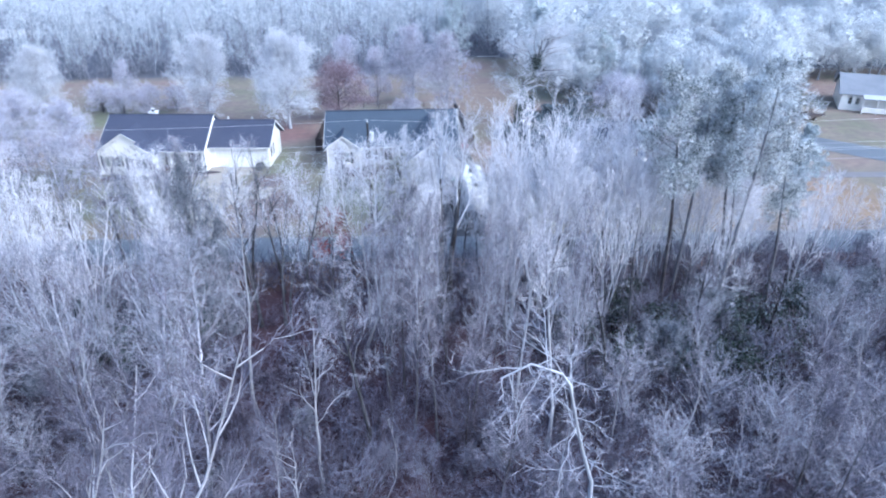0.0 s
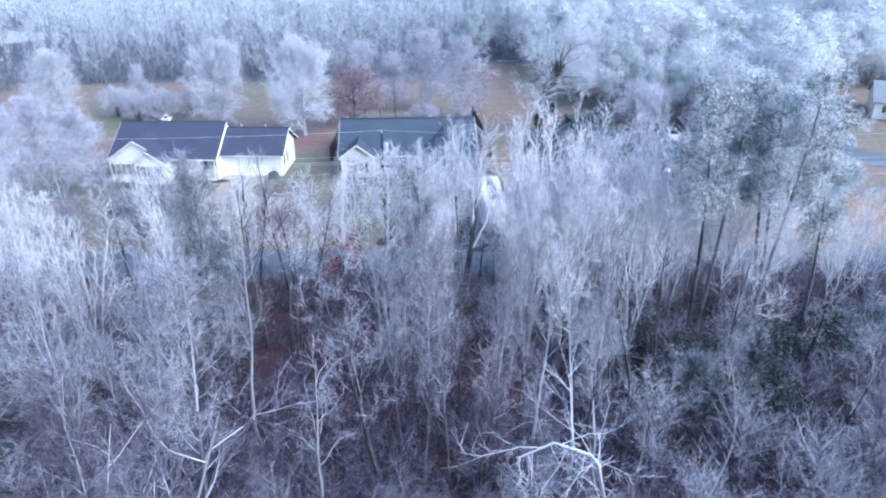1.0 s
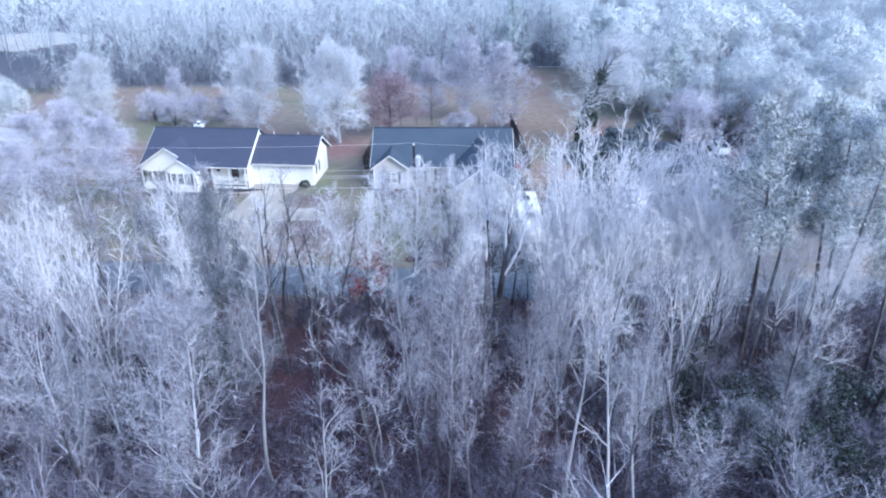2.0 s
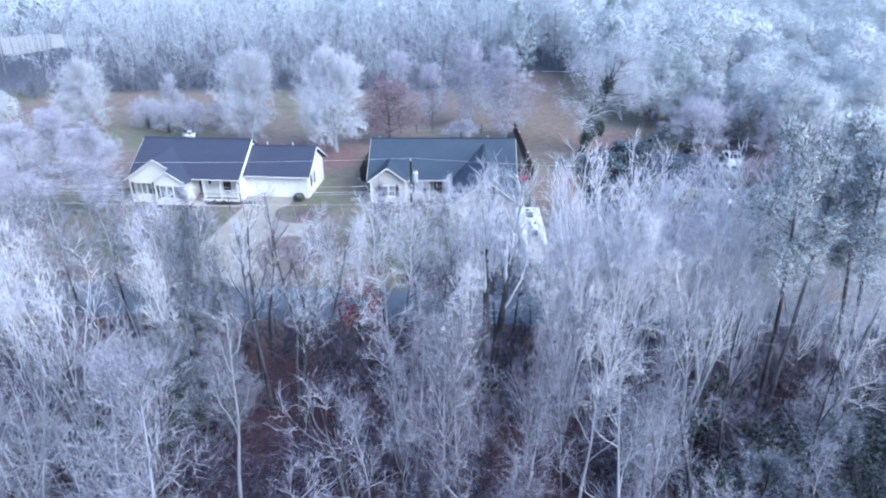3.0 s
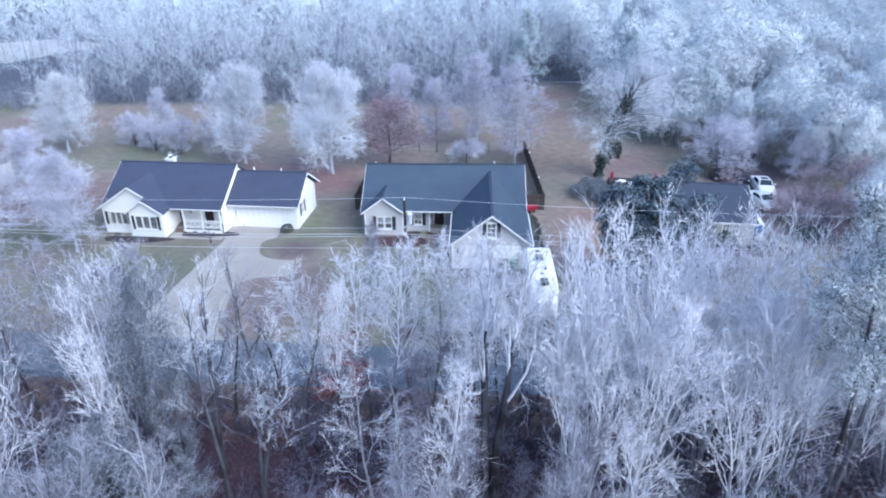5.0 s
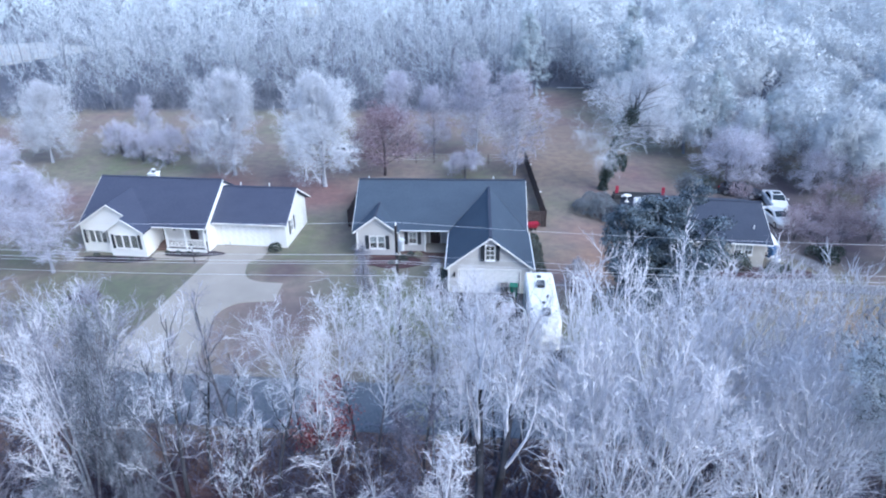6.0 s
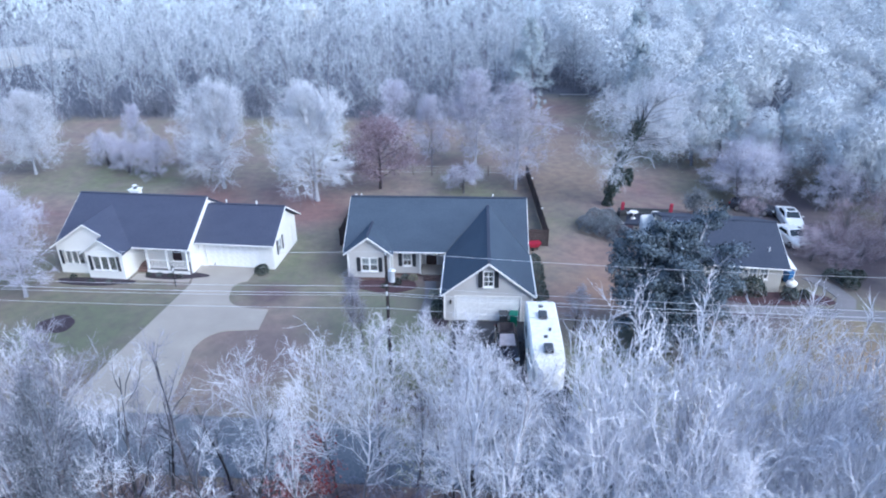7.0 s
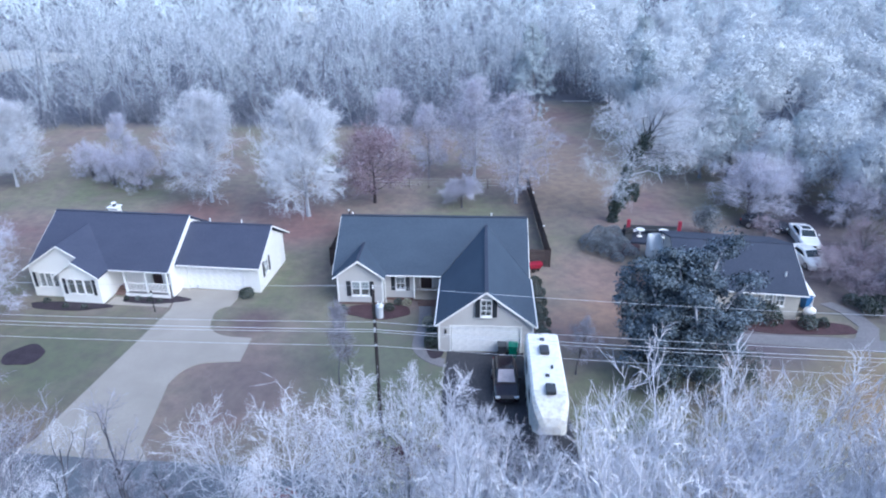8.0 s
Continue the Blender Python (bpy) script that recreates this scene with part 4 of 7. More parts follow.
def beige_house():
    t = thing("house", Matrix(), "pale beige lap-sided bungalow with a blue-grey shingle roof", "house", "houses along the lane")
    S = M_SIDING_TAN
    ez, yf, yr, zr = 2.6, 6.75, 11.8, 5.63          # front eave, its depth, the ridge
    s = (zr - ez) / (yr - yf)
    xl, xr = -9.85, 5.9
    # walls
    part("wall", holed(bmesh.new(), -9.45, -5.75, 0.25, 2.62, 6.4, 6.55, [(-8.32, -6.86, 0.85, 2.15)]), S, t)
    part("wall", holed(bmesh.new(), -5.75, -3.35, 0.25, 2.6, 7.3, 7.45, [(-4.85, -4.05, 0.95, 2.15)]), S, t)
    part("wall", holed(bmesh.new(), -3.35, -0.9, 0.25, 2.6, 8.9, 9.05, [(-2.95, -2.0, 0.3, 2.35)]), S, t)
    part("wall", boxed(-3.5, -3.35, 7.45, 9.05, 0.25, 2.6), S, t)
    part("wall", boxed(-5.9, -5.75, 6.55, 7.3, 0.25, 2.6), S, t)
    part("wall", boxed(-9.45, -9.3, 6.55, 16.6, 0.25, 2.6), S, t)
    part("wall", boxed(5.65, 5.8, 0.15, 16.6, 0.0, 2.6), S, t)
    part("wall", boxed(-9.3, 5.65, 16.45, 16.6, 0.25, 2.6), S, t)
    part("wall", boxed(-0.9, -0.75, 0.15, 9.05, 0.0, 2.5), S, t)
    part("wall", holed(bmesh.new(), -0.9, 5.8, 0.0, 2.5, 0.0, 0.15, [(0.0, 4.88, -0.1, 2.13)]), S, t)
    bm = prism(bmesh.new(), [(-0.9, 2.5), (5.8, 2.5), (2.45, 5.08)], 0.0, 0.15)
    part("gable_wall", bm, S, t)
    part("gable_wall", prism(bmesh.new(), [(-9.45, 2.62), (-5.75, 2.62), (-7.6, 4.0)], 6.4, 6.55), S, t)
    part("gable_wall", prism(bmesh.new(), [(6.9, 2.6), (16.6, 2.6), (11.75, 5.45)], 0, 0.15), S, t).matrix_basis = Matrix(((0, 1, 0, 5.65), (1, 0, 0, 0), (0, 0, 1, 0), (0, 0, 0, 1)))
    part("gable_wall", prism(bmesh.new(), [(6.9, 2.6), (16.6, 2.6), (11.75, 5.45)], 0, 0.15), S, t).matrix_basis = Matrix(((0, 1, 0, -9.45), (1, 0, 0, 0), (0, 0, 1, 0), (0, 0, 0, 1)))
    part("foundation", plate(bmesh.new(), [(-9.4, 6.44), (-5.8, 6.44), (-5.8, 7.34), (-0.95, 7.34), (-0.95, 16.5), (-9.4, 16.5)], 0.0, 0.25), M_BRICK, t)
    # roof
    xm, zp, xe = 2.45, 5.2, 3.55
    yv = yf + (zp - ez) / s
    roof_part(t, [[(xl, yf, ez), (xm - xe, yf, ez), (xm, yv, zp), (xr, yf, ez + 0.0), (xr, yr, zr), (xl, yr, zr)],
                  [(xl, yr, zr), (xr, yr, zr), (xr, 2 * yr - yf, ez), (xl, 2 * yr - yf, ez)]], M_ROOF_BLUE)
    roof_part(t, [[(xm - xe, -0.35, 2.45), (xm, -0.35, zp), (xm, yv + 0.1, zp + 0.01), (xm - xe, yf + 0.15, 2.45 + 0.01)],
                  [(xm, -0.35, zp), (xm + xe, -0.35, 2.45), (xm + xe, yf + 0.6, 2.46), (xm, yv + 0.1, zp + 0.01)]], M_ROOF_BLUE)
    gx, gz, gw = -7.62, 4.2, 2.1
    gv = yf + (gz - ez) / s
    roof_part(t, [[(gx - gw, 6.02, 2.62), (gx, 6.02, gz), (gx, gv + 0.1, gz + 0.01), (gx - gw, yf + 0.1, 2.66)],
                  [(gx, 6.02, gz), (gx + gw, 6.02, 2.62), (gx + gw, yf + 0.1, 2.66), (gx, gv + 0.1, gz + 0.01)]], M_ROOF_BLUE)
    part("ridge_cap", beam(bmesh.new(), (xl, yr, zr + 0.01), (xr, yr, zr + 0.01), 0.28, 0.07), M_ROOF_GREY, t)
    part("ridge_cap", beam(bmesh.new(), (xm, -0.3, zp + 0.01), (xm, yv, zp + 0.01), 0.26, 0.07), M_ROOF_GREY, t)
    part("ridge_cap", beam(bmesh.new(), (gx, 6.05, gz + 0.01), (gx, gv, gz + 0.01), 0.22, 0.06), M_ROOF_GREY, t)
    # trim
    for a, b in (((xm - xe, -0.38, 2.36), (xm, -0.38, zp - 0.1)), ((xm, -0.38, zp - 0.1), (xm + xe, -0.38, 2.36)),
                 ((gx - gw, 5.99, 2.54), (gx, 5.99, gz - 0.1)), ((gx, 5.99, gz - 0.1), (gx + gw, 5.99, 2.54)),
                 ((xr + 0.02, yf, ez - 0.09), (xr + 0.02, yr, zr - 0.09)), ((xl - 0.02, yf, ez - 0.09), (xl - 0.02, yr, zr - 0.09))):
        rake(t, a, b)
    gutter(t, (gx + gw, yf - 0.06, ez - 0.06), (xm - xe, yf - 0.06, ez - 0.06))
    gutter(t, (xm - xe - 0.06, -0.35, 2.4), (xm - xe - 0.06, yf - 0.2, 2.4))
    gutter(t, (xm + xe + 0.06, -0.35, 2.4), (xm + xe + 0.06, yf, 2.4))
    for x, y in ((-9.4, 6.36), (-5.8, 6.36), (-0.86, -0.04), (5.76, -0.04)):
        part("corner_board", boxed(x - 0.07, x + 0.07, y, y + 0.036, 0.25, 2.5), M_TRIM, t)
    part("downspout", bar(bmesh.new(), (-5.62, 6.7, 0.1), (-5.62, 6.7, 2.5), 0.045), M_TRIM, t)
    vent_pipe(t, 2.9, 12.1, 5.5)
    vent_pipe(t, -9.0, 12.4, 5.3)
    # openings
    window(t, -7.95, 0.85, 0.73, 1.3, 6.4, False, (1, 2))
    window(t, -7.22, 0.85, 0.73, 1.3, 6.4, False, (1, 2))
    for x in (-8.52, -6.66):
        part("shutter", boxed(x - 0.17, x + 0.17, 6.33, 6.396, 0.83, 2.17, bevel=0.01), M_SHUTTER, t, "black shutter")
    window(t, -4.45, 0.95, 0.8, 1.2, 7.3, True, (2, 2))
    garage_door(t, 0.0, 4.88, 2.13, 0.0)
    window(t, 2.45, 3.05, 0.8, 1.35, -0.1, True, (2, 3))
    # dark sheet on the unbroken gable wall stands in for an unlit room
    part("gable_window_backing", boxed(2.08, 2.82, -0.012, -0.003, 3.08, 4.37), M_DARK, t)
    door = part("front_door", boxed(-2.92, -2.03, 8.93, 8.98, 0.3, 2.33), M_DOOR_DARK, t, "dark front door with an oval light")
    bm = bmesh.new()
    bmesh.ops.create_cone(bm, cap_ends=True, segments=20, radius1=0.2, radius2=0.2, depth=0.02, matrix=Matrix.Translation((-2.47, 8.915, 1.55)) @ Matrix.Rotation(radians(90), 4, 'X') @ Matrix.Diagonal((1, 2.0, 1, 1)))
    part("door_light", bm, M_GLASS, door)
    part("door_handle", bar(bmesh.new(), (-2.12, 8.86, 1.25), (-2.12, 8.93, 1.25), 0.035), M_METAL, door)
    bm = bmesh.new()
    for a in ((-3.05, -2.95, 0.3, 2.45), (-2.0, -1.9, 0.3, 2.45), (-2.95, -2.0, 2.35, 2.45)):
        box(bm, a[0], a[1], 8.85, 8.9, a[2], a[3])
    part("door_frame", bm, M_TRIM, t)
    part("porch_floor", boxed(-3.3, -0.98, 7.0, 8.89, 0.252, 0.32), M_CONCRETE, t)
    for i in range(2):
        part("porch_step", boxed(-3.0, -1.6, 6.4 + 0.3 * i, 6.7 + 0.3 * i, 0, 0.12 + 0.1 * i), M_BRICK, t)
    part("porch_post", boxed(-3.38, -3.26, 7.02, 7.14, 0.32, 2.5), M_TRIM, t)
    lamp = part("wall_lamp", boxed(-0.47, -0.33, -0.16, -0.03, 1.55, 1.85, bevel=0.02), M_BLACK, t, "black carriage lamp")
    part("bracket", boxed(-0.43, -0.37, -0.06, -0.002, 1.85, 1.95), M_BLACK, lamp)
    return t


beige_house()


def white_house():
    t = thing("house", pose(-16.4, 8.05, 0, 0, 0, -4), "white lap-sided bungalow with a dark shingle roof and front porch", "house", "houses along the lane")
    S = M_SIDING_WHITE
    s = 0.6
    # garage wing: x -7.2..0, y 0..6.2
    part("wall", holed(bmesh.new(), -6.9, 0, 0, 2.7, 0, 0.15, [(-6.3, -1.4, -0.1, 2.2)]), S, t)
    part("wall", boxed(-6.9, 0, 6.05, 6.2, 0, 2.7), S, t)
    right = Matrix(((0, -1, 0, 0.0), (1, 0, 0, 0), (0, 0, 1, 0), (0, 0, 0, 1)))   # local x -> y, -y -> x
    part("wall", holed(bmesh.new(), 0.15, 6.05, 0, 2.7, 0, 0.15, [(1.3, 2.2, 1.0, 2.3), (4.3, 5.15, 0.05, 2.1)]), S, t).matrix_basis = right
    part("gable_wall", prism(bmesh.new(), [(0.0, 2.7), (6.2, 2.7), (3.1, 4.56)], 0, 0.15), S, t).matrix_basis = right
    w = window(t, 1.75, 1.0, 0.9, 1.3, 0.0, True, (2, 2), right)
    part("side_door", boxed(4.32, 5.13, 0.05, 0.1, 0.07, 2.08, bevel=0.01), M_DOOR_WHITE, t, "white side door").matrix_basis = right
    garage_door(t, -6.3, -1.4, 2.2, 0.0)
    # main block: x -18.7..-7, y -1.7..7.3
    part("wall", holed(bmesh.new(), -11.9, -6.9, 0.3, 2.75, -0.1, 0.05, [(-11.2, -10.7, 1.3, 2.2), (-9.5, -8.6, 0.35, 2.35), (-8.2, -7.5, 1.1, 2.2)]), S, t)
    part("wall", boxed(-7.05, -6.9, 0.05, 7.3, 0, 2.75), S, t)
    part("wall", boxed(-7.05, -6.9, -1.55, -0.1, 0, 2.75), S, t)
    part("wall", boxed(-18.7, -6.9, 7.3, 7.45, 0, 2.75), S, t)
    part("wall", boxed(-18.7, -18.55, -2.35, 7.3, 0, 2.75), S, t)
    part("wall", holed(bmesh.new(), -18.7, -15.55, 0, 2.75, -2.5, -2.35, [(-18.25, -16.0, 0.9, 2.2)]), S, t)
    part("wall", holed(bmesh.new(), -15.55, -12.2, 0, 2.7, -3.3, -3.15, [(-15.15, -12.6, 0.85, 2.2)]), S, t)
    part("wall", boxed(-15.55, -15.4, -3.15, -2.5, 0, 2.7), S, t)
    part("wall", boxed(-12.35, -12.2, -3.15, 0.05, 0, 2.7), S, t)
    part("gable_wall", prism(bmesh.new(), [(-18.7, 2.75), (-12.2, 2.75), (-15.45, 4.72)], -2.5, -2.35), S, t)
    part("gable_wall", prism(bmesh.new(), [(-15.55, 2.7), (-12.2, 2.7), (-13.9, 3.74)], -3.3, -3.15), S, t)
    for x0, flip in ((-6.9, 0), (-18.55, 0)):
        part("gable_wall", prism(bmesh.new(), [(-1.6, 2.75), (7.3, 2.75), (2.85, 5.35)], 0, 0.15), S, t).matrix_basis = Matrix(((0, -1, 0, x0), (1, 0, 0, 0), (0, 0, 1, 0), (0, 0, 0, 1)))
    # roofs
    ez, yf, yr = 2.62, -2.1, 2.85
    zr = ez + (yr - yf) * s
    xl, xr = -19.05, -6.75
    gx, gz, gw = -15.45, 4.92, 3.55
    gv = yf + (gz - ez) / s
    roof_part(t, [[(xl, yf, ez), (gx, gv, gz), (gx + gw, yf, ez), (xr, yf, ez), (xr, yr, zr), (xl, yr, zr)],
                  [(xl, yr, zr), (xr, yr, zr), (xr, 2 * yr - yf, ez), (xl, 2 * yr - yf, ez)],
                  [(gx - gw, -2.85, 2.62), (gx, -2.85, gz), (gx, gv + 0.1, gz + 0.01), (gx - gw, yf + 0.1, 2.67)],
                  [(gx, -2.85, gz), (-13.9, -2.85, 3.916), (-13.9, -3.65, 3.916), (gx + gw, -3.65, 2.62), (gx + gw, yf + 0.1, 2.62), (gx, gv + 0.1, gz)],
                  [(-15.75, -3.65, 2.6), (-13.9, -3.65, 3.916), (-13.9, -2.51, 3.916), (-15.75, -2.51, 2.6)]], M_ROOF_DARK)
    wz, wy = 4.87, 3.1
    roof_part(t, [[(-6.95, -0.65, 2.62), (0.38, -0.65, 2.62), (0.38, wy, wz), (-6.95, wy, wz)],
                  [(-6.95, wy, wz), (0.38, wy, wz), (0.38, 6.85, 2.62), (-6.95, 6.85, 2.62)]], M_ROOF_DARK)
    part("ridge_cap", beam(bmesh.new(), (xl, yr, zr + 0.01), (xr, yr, zr + 0.01), 0.26, 0.06), M_ROOF_DARK, t)
    part("ridge_cap", beam(bmesh.new(), (-6.7, wy, wz + 0.01), (0.38, wy, wz + 0.01), 0.26, 0.06), M_ROOF_DARK, t)
    # trim
    for a, b in (((xr + 0.02, yf, ez - 0.05), (xr + 0.02, yr, zr - 0.05)), ((xl - 0.02, yf, ez - 0.09), (xl - 0.02, yr, zr - 0.09)),
                 ((0.41, -0.65, 2.54), (0.41, wy, wz - 0.08)), ((0.41, wy, wz - 0.08), (0.41, 6.85, 2.54)),
                 ((gx - gw, -2.88, 2.54), (gx, -2.88, gz - 0.08)), ((gx, -2.88, gz - 0.08), (-13.98, -2.88, 3.9)),
                 ((-15.75, -3.68, 2.53), (-13.9, -3.68, 3.85)), ((-13.9, -3.68, 3.85), (gx + gw, -3.68, 2.54))):
        rake(t, a, b, 0.12)
    gutter(t, (gx + gw, yf - 0.06, ez - 0.07), (xr, yf - 0.06, ez - 0.07))
    gutter(t, (-6.75, -0.71, ez - 0.07), (0.38, -0.71, ez - 0.07))
    # openings
    for x in (-17.7, -17.12, -16.54):
        window(t, x, 0.9, 0.56, 1.3, -2.5, False, (1, 1), None, False, 0.04)
    for x in (-18.36, -15.86):
        part("shutter", boxed(x - 0.12, x + 0.12, -2.56, -2.504, 0.88, 2.22, bevel=0.01), M_SHUTTER, t, "black shutter")
    for x in (-14.62, -13.88, -13.14):
        window(t, x, 0.85, 0.72, 1.35, -3.3, False, (1, 1), None, False, 0.045)
    for x in (-15.15, -12.6):
        part("shutter", boxed(x - 0.13, x + 0.13, -3.36, -3.304, 0.83, 2.22, bevel=0.01), M_SHUTTER, t, "black shutter")
    window(t, -10.95, 1.3, 0.5, 0.9, -0.1, False, (1, 2), None, False)
    window(t, -7.85, 1.1, 0.7, 1.1, -0.1, False, (1, 2), None, False)
    door = part("front_door", boxed(-9.45, -8.65, -0.07, -0.02, 0.37, 2.33, bevel=0.01), M_DOOR_DARK, t, "dark front door")
    part("door_handle", bar(bmesh.new(), (-8.75, -0.15, 1.3), (-8.75, -0.07, 1.3), 0.03), M_METAL, door)
    # porch
    part("porch_floor", boxed(-11.0, -7.06, -1.85, -0.11, 0.0, 0.36), M_DRIVE_GREY, t)
    part("porch_skirt", boxed(-11.02, -7.06, -1.885, -1.855, 0.0, 0.34), M_TRIM, t)
    for x in (-10.9, -9.05, -7.2):
        part("porch_post", boxed(x - 0.07, x + 0.07, -1.8, -1.66, 0.36, 2.5), M_TRIM, t)
    for z in (0.5, 1.22):
        part("rail", boxed(-10.83, -7.13, -1.76, -1.7, z, z + 0.07), M_TRIM, t)
    first = None
    for i in range(30):
        x = -10.75 + i * 0.122
        if abs(x + 9.05) < 0.1:
            continue
        if first is None:
            first = (x, part("baluster", boxed(x - 0.022, x + 0.022, -1.75, -1.71, 0.57, 1.22), M_TRIM, t))
        else:
            ob = new("baluster", first[1].data)
            ob.parent = t
            ob.location = (x - first[0], 0, 0)
    for i in range(3):
        part("porch_step", boxed(-12.1, -11.02, -1.7 + 0.3 * i, -1.4 + 0.3 * i, 0.0, 0.12 * (i + 1)), M_BRICK, t, "dark red brick step")
    part("landing", boxed(-12.15, -11.02, -0.8, -0.11, 0.0, 0.358), M_BRICK, t, "dark red brick landing")
    # chimney on the back slope
    ch = part("chimney", boxed(-14.7, -13.9, 3.6, 4.3, 4.2, 5.6), M_SIDING_WHITE, t, "white boxed chimney")
    part("crown", boxed(-14.8, -13.8, 3.5, 4.4, 5.6, 5.68), M_TRIM, ch)
    part("flue", bar(bmesh.new(), (-14.3, 3.95, 5.68), (-14.3, 3.95, 5.95), 0.16, 0.16, 12), M_GREY_DARK, ch)
    part("flue_cap", bar(bmesh.new(), (-14.3, 3.95, 5.96), (-14.3, 3.95, 6.04), 0.24, 0.2, 12), M_TRIM, ch)
    vent_pipe(t, -5.2, 3.3, 4.85)
    vent_pipe(t, -2.4, 3.4, 4.8)
    return t


white_house()


def grey_house():
    t = thing("house", pose(26.45, 5.49, 0, 0, 0, -6.5), "low cream bungalow with a worn grey shingle roof", "house", "houses along the lane")
    S = M_SIDING_CREAM
    part("wall", holed(bmesh.new(), -8.8, 0, 0, 2.45, 0, 0.15, [(-2.6, -1.9, 1.1, 2.1), (-1.75, -1.05, 1.1, 2.1), (-7.2, -6.0, 1.0, 2.1)]), S, t)
    part("wall", boxed(-8.8, 0, 9.85, 10.0, 0, 2.45), S, t)
    part("wall", boxed(-0.15, 0, 0.15, 9.85, 0, 2.45), S, t)
    part("wall", boxed(-8.8, -8.65, 0.15, 9.85, 0, 2.45), S, t)
    for x in (0.0, -8.65):
        part("gable_wall", prism(bmesh.new(), [(0, 2.45), (10, 2.45), (5, 4.05)], 0, 0.15), S, t).matrix_basis = Matrix(((0, -1, 0, x), (1, 0, 0, 0), (0, 0, 1, 0), (0, 0, 0, 1)))
    roof_part(t, [[(-9.2, -0.45, 2.4), (0.4, -0.45, 2.4), (0.4, 5, 4.2), (-9.2, 5, 4.2)], [(-9.2, 5, 4.2), (0.4, 5, 4.2), (0.4, 10.45, 2.4), (-9.2, 10.45, 2.4)]], M_ROOF_GREY)
    part("ridge_cap", beam(bmesh.new(), (-9.2, 5, 4.21), (0.4, 5, 4.21), 0.26, 0.06), M_ROOF_GREY, t)
    gutter(t, (-9.2, -0.5, 2.32), (0.4, -0.5, 2.32))
    rake(t, (0.42, -0.45, 2.32), (0.42, 5, 4.12), 0.12)
    window(t, -2.25, 1.1, 0.7, 1.0, 0, False, (2, 2))
    window(t, -1.4, 1.1, 0.7, 1.0, 0, False, (2, 2))
    window(t, -6.6, 1.0, 1.2, 1.1, 0, False, (2, 2))
    vent_pipe(t, -0.9, 1.4, 3.0)
    aw = part("awning", slab(bmesh.new(), [(0.02, 0.6, 2.25), (1.3, 0.6, 1.85), (1.3, 3.4, 1.85), (0.02, 3.4, 2.25)], 0.06), M_TRIM, t, "small white side awning")
    for y in (0.7, 3.3):
        part("awning_post", bar(bmesh.new(), (1.2, y, 0), (1.2, y, 1.84), 0.03), M_TRIM, aw)
    return t


grey_house()


def far_white_house():
    t = thing("house", pose(66.5, 29.5, 0, 0, 0, -27), "far white bungalow with a grey roof and small carport", "house", "houses along the lane")
    S = M_SIDING_WHITE
    part("wall", holed(bmesh.new(), 0, 17, 0, 2.6, 0, 0.15, [(1.0, 1.6, 0.9, 2.1), (2.0, 2.6, 0.9, 2.1), (9.0, 9.6, 0.9, 2.1), (10.1, 10.7, 0.9, 2.1)]), S, t)
    part("wall", boxed(0, 17, 8.85, 9, 0, 2.6), S, t)
    for x in (0.0, 16.85):
        part("wall", boxed(x, x + 0.15, 0.15, 8.85, 0, 2.6), S, t)
        part("gable_wall", prism(bmesh.new(), [(0, 2.6), (9, 2.6), (4.5, 4.6)], 0, 0.15), S, t).matrix_basis = Matrix(((0, -1, 0, x + 0.15), (1, 0, 0, 0), (0, 0, 1, 0), (0, 0, 0, 1)))
    roof_part(t, [[(-0.4, -0.4, 2.5), (17.4, -0.4, 2.5), (17.4, 4.5, 4.8), (-0.4, 4.5, 4.8)], [(-0.4, 4.5, 4.8), (17.4, 4.5, 4.8), (17.4, 9.4, 2.5), (-0.4, 9.4, 2.5)],
                  [(12.5, -6.2, 2.4), (14.8, -6.2, 3.5), (14.8, 0.9, 3.5), (12.5, 0.9, 2.4)], [(14.8, -6.2, 3.5), (17.2, -6.2, 2.4), (17.2, 0.9, 2.4), (14.8, 0.9, 3.5)]], M_ROOF_FROST)
    roof_part(t, [[(2.8, -1.9, 2.3), (8.6, -1.9, 2.3), (8.6, -0.3, 2.6), (2.8, -0.3, 2.6)]], M_ROOF_PALE)
    rake(t, (12.5, -6.23, 2.32), (14.8, -6.23, 3.42), 0.22)
    rake(t, (14.8, -6.23, 3.42), (17.2, -6.23, 2.32), 0.22)
    for x in (2.9, 4.8, 6.7, 8.5):
        part("porch_post", boxed(x - 0.08, x + 0.08, -1.85, -1.7, 0, 2.25), M_TRIM, t)
    for x in (12.7, 17.0):
        part("carport_post", boxed(x - 0.09, x + 0.09, -6.1, -5.92, 0, 2.35), M_TRIM, t)
    part("rail", boxed(2.9, 8.5, -1.82, -1.74, 0.2, 1.0), M_TRIM, t, "white porch skirting")
    for x in (1.3, 2.3, 9.3, 10.4):
        window(t, x, 0.9, 0.6, 1.2, 0, False, (1, 2), None, False)
    return t


far_white_house()


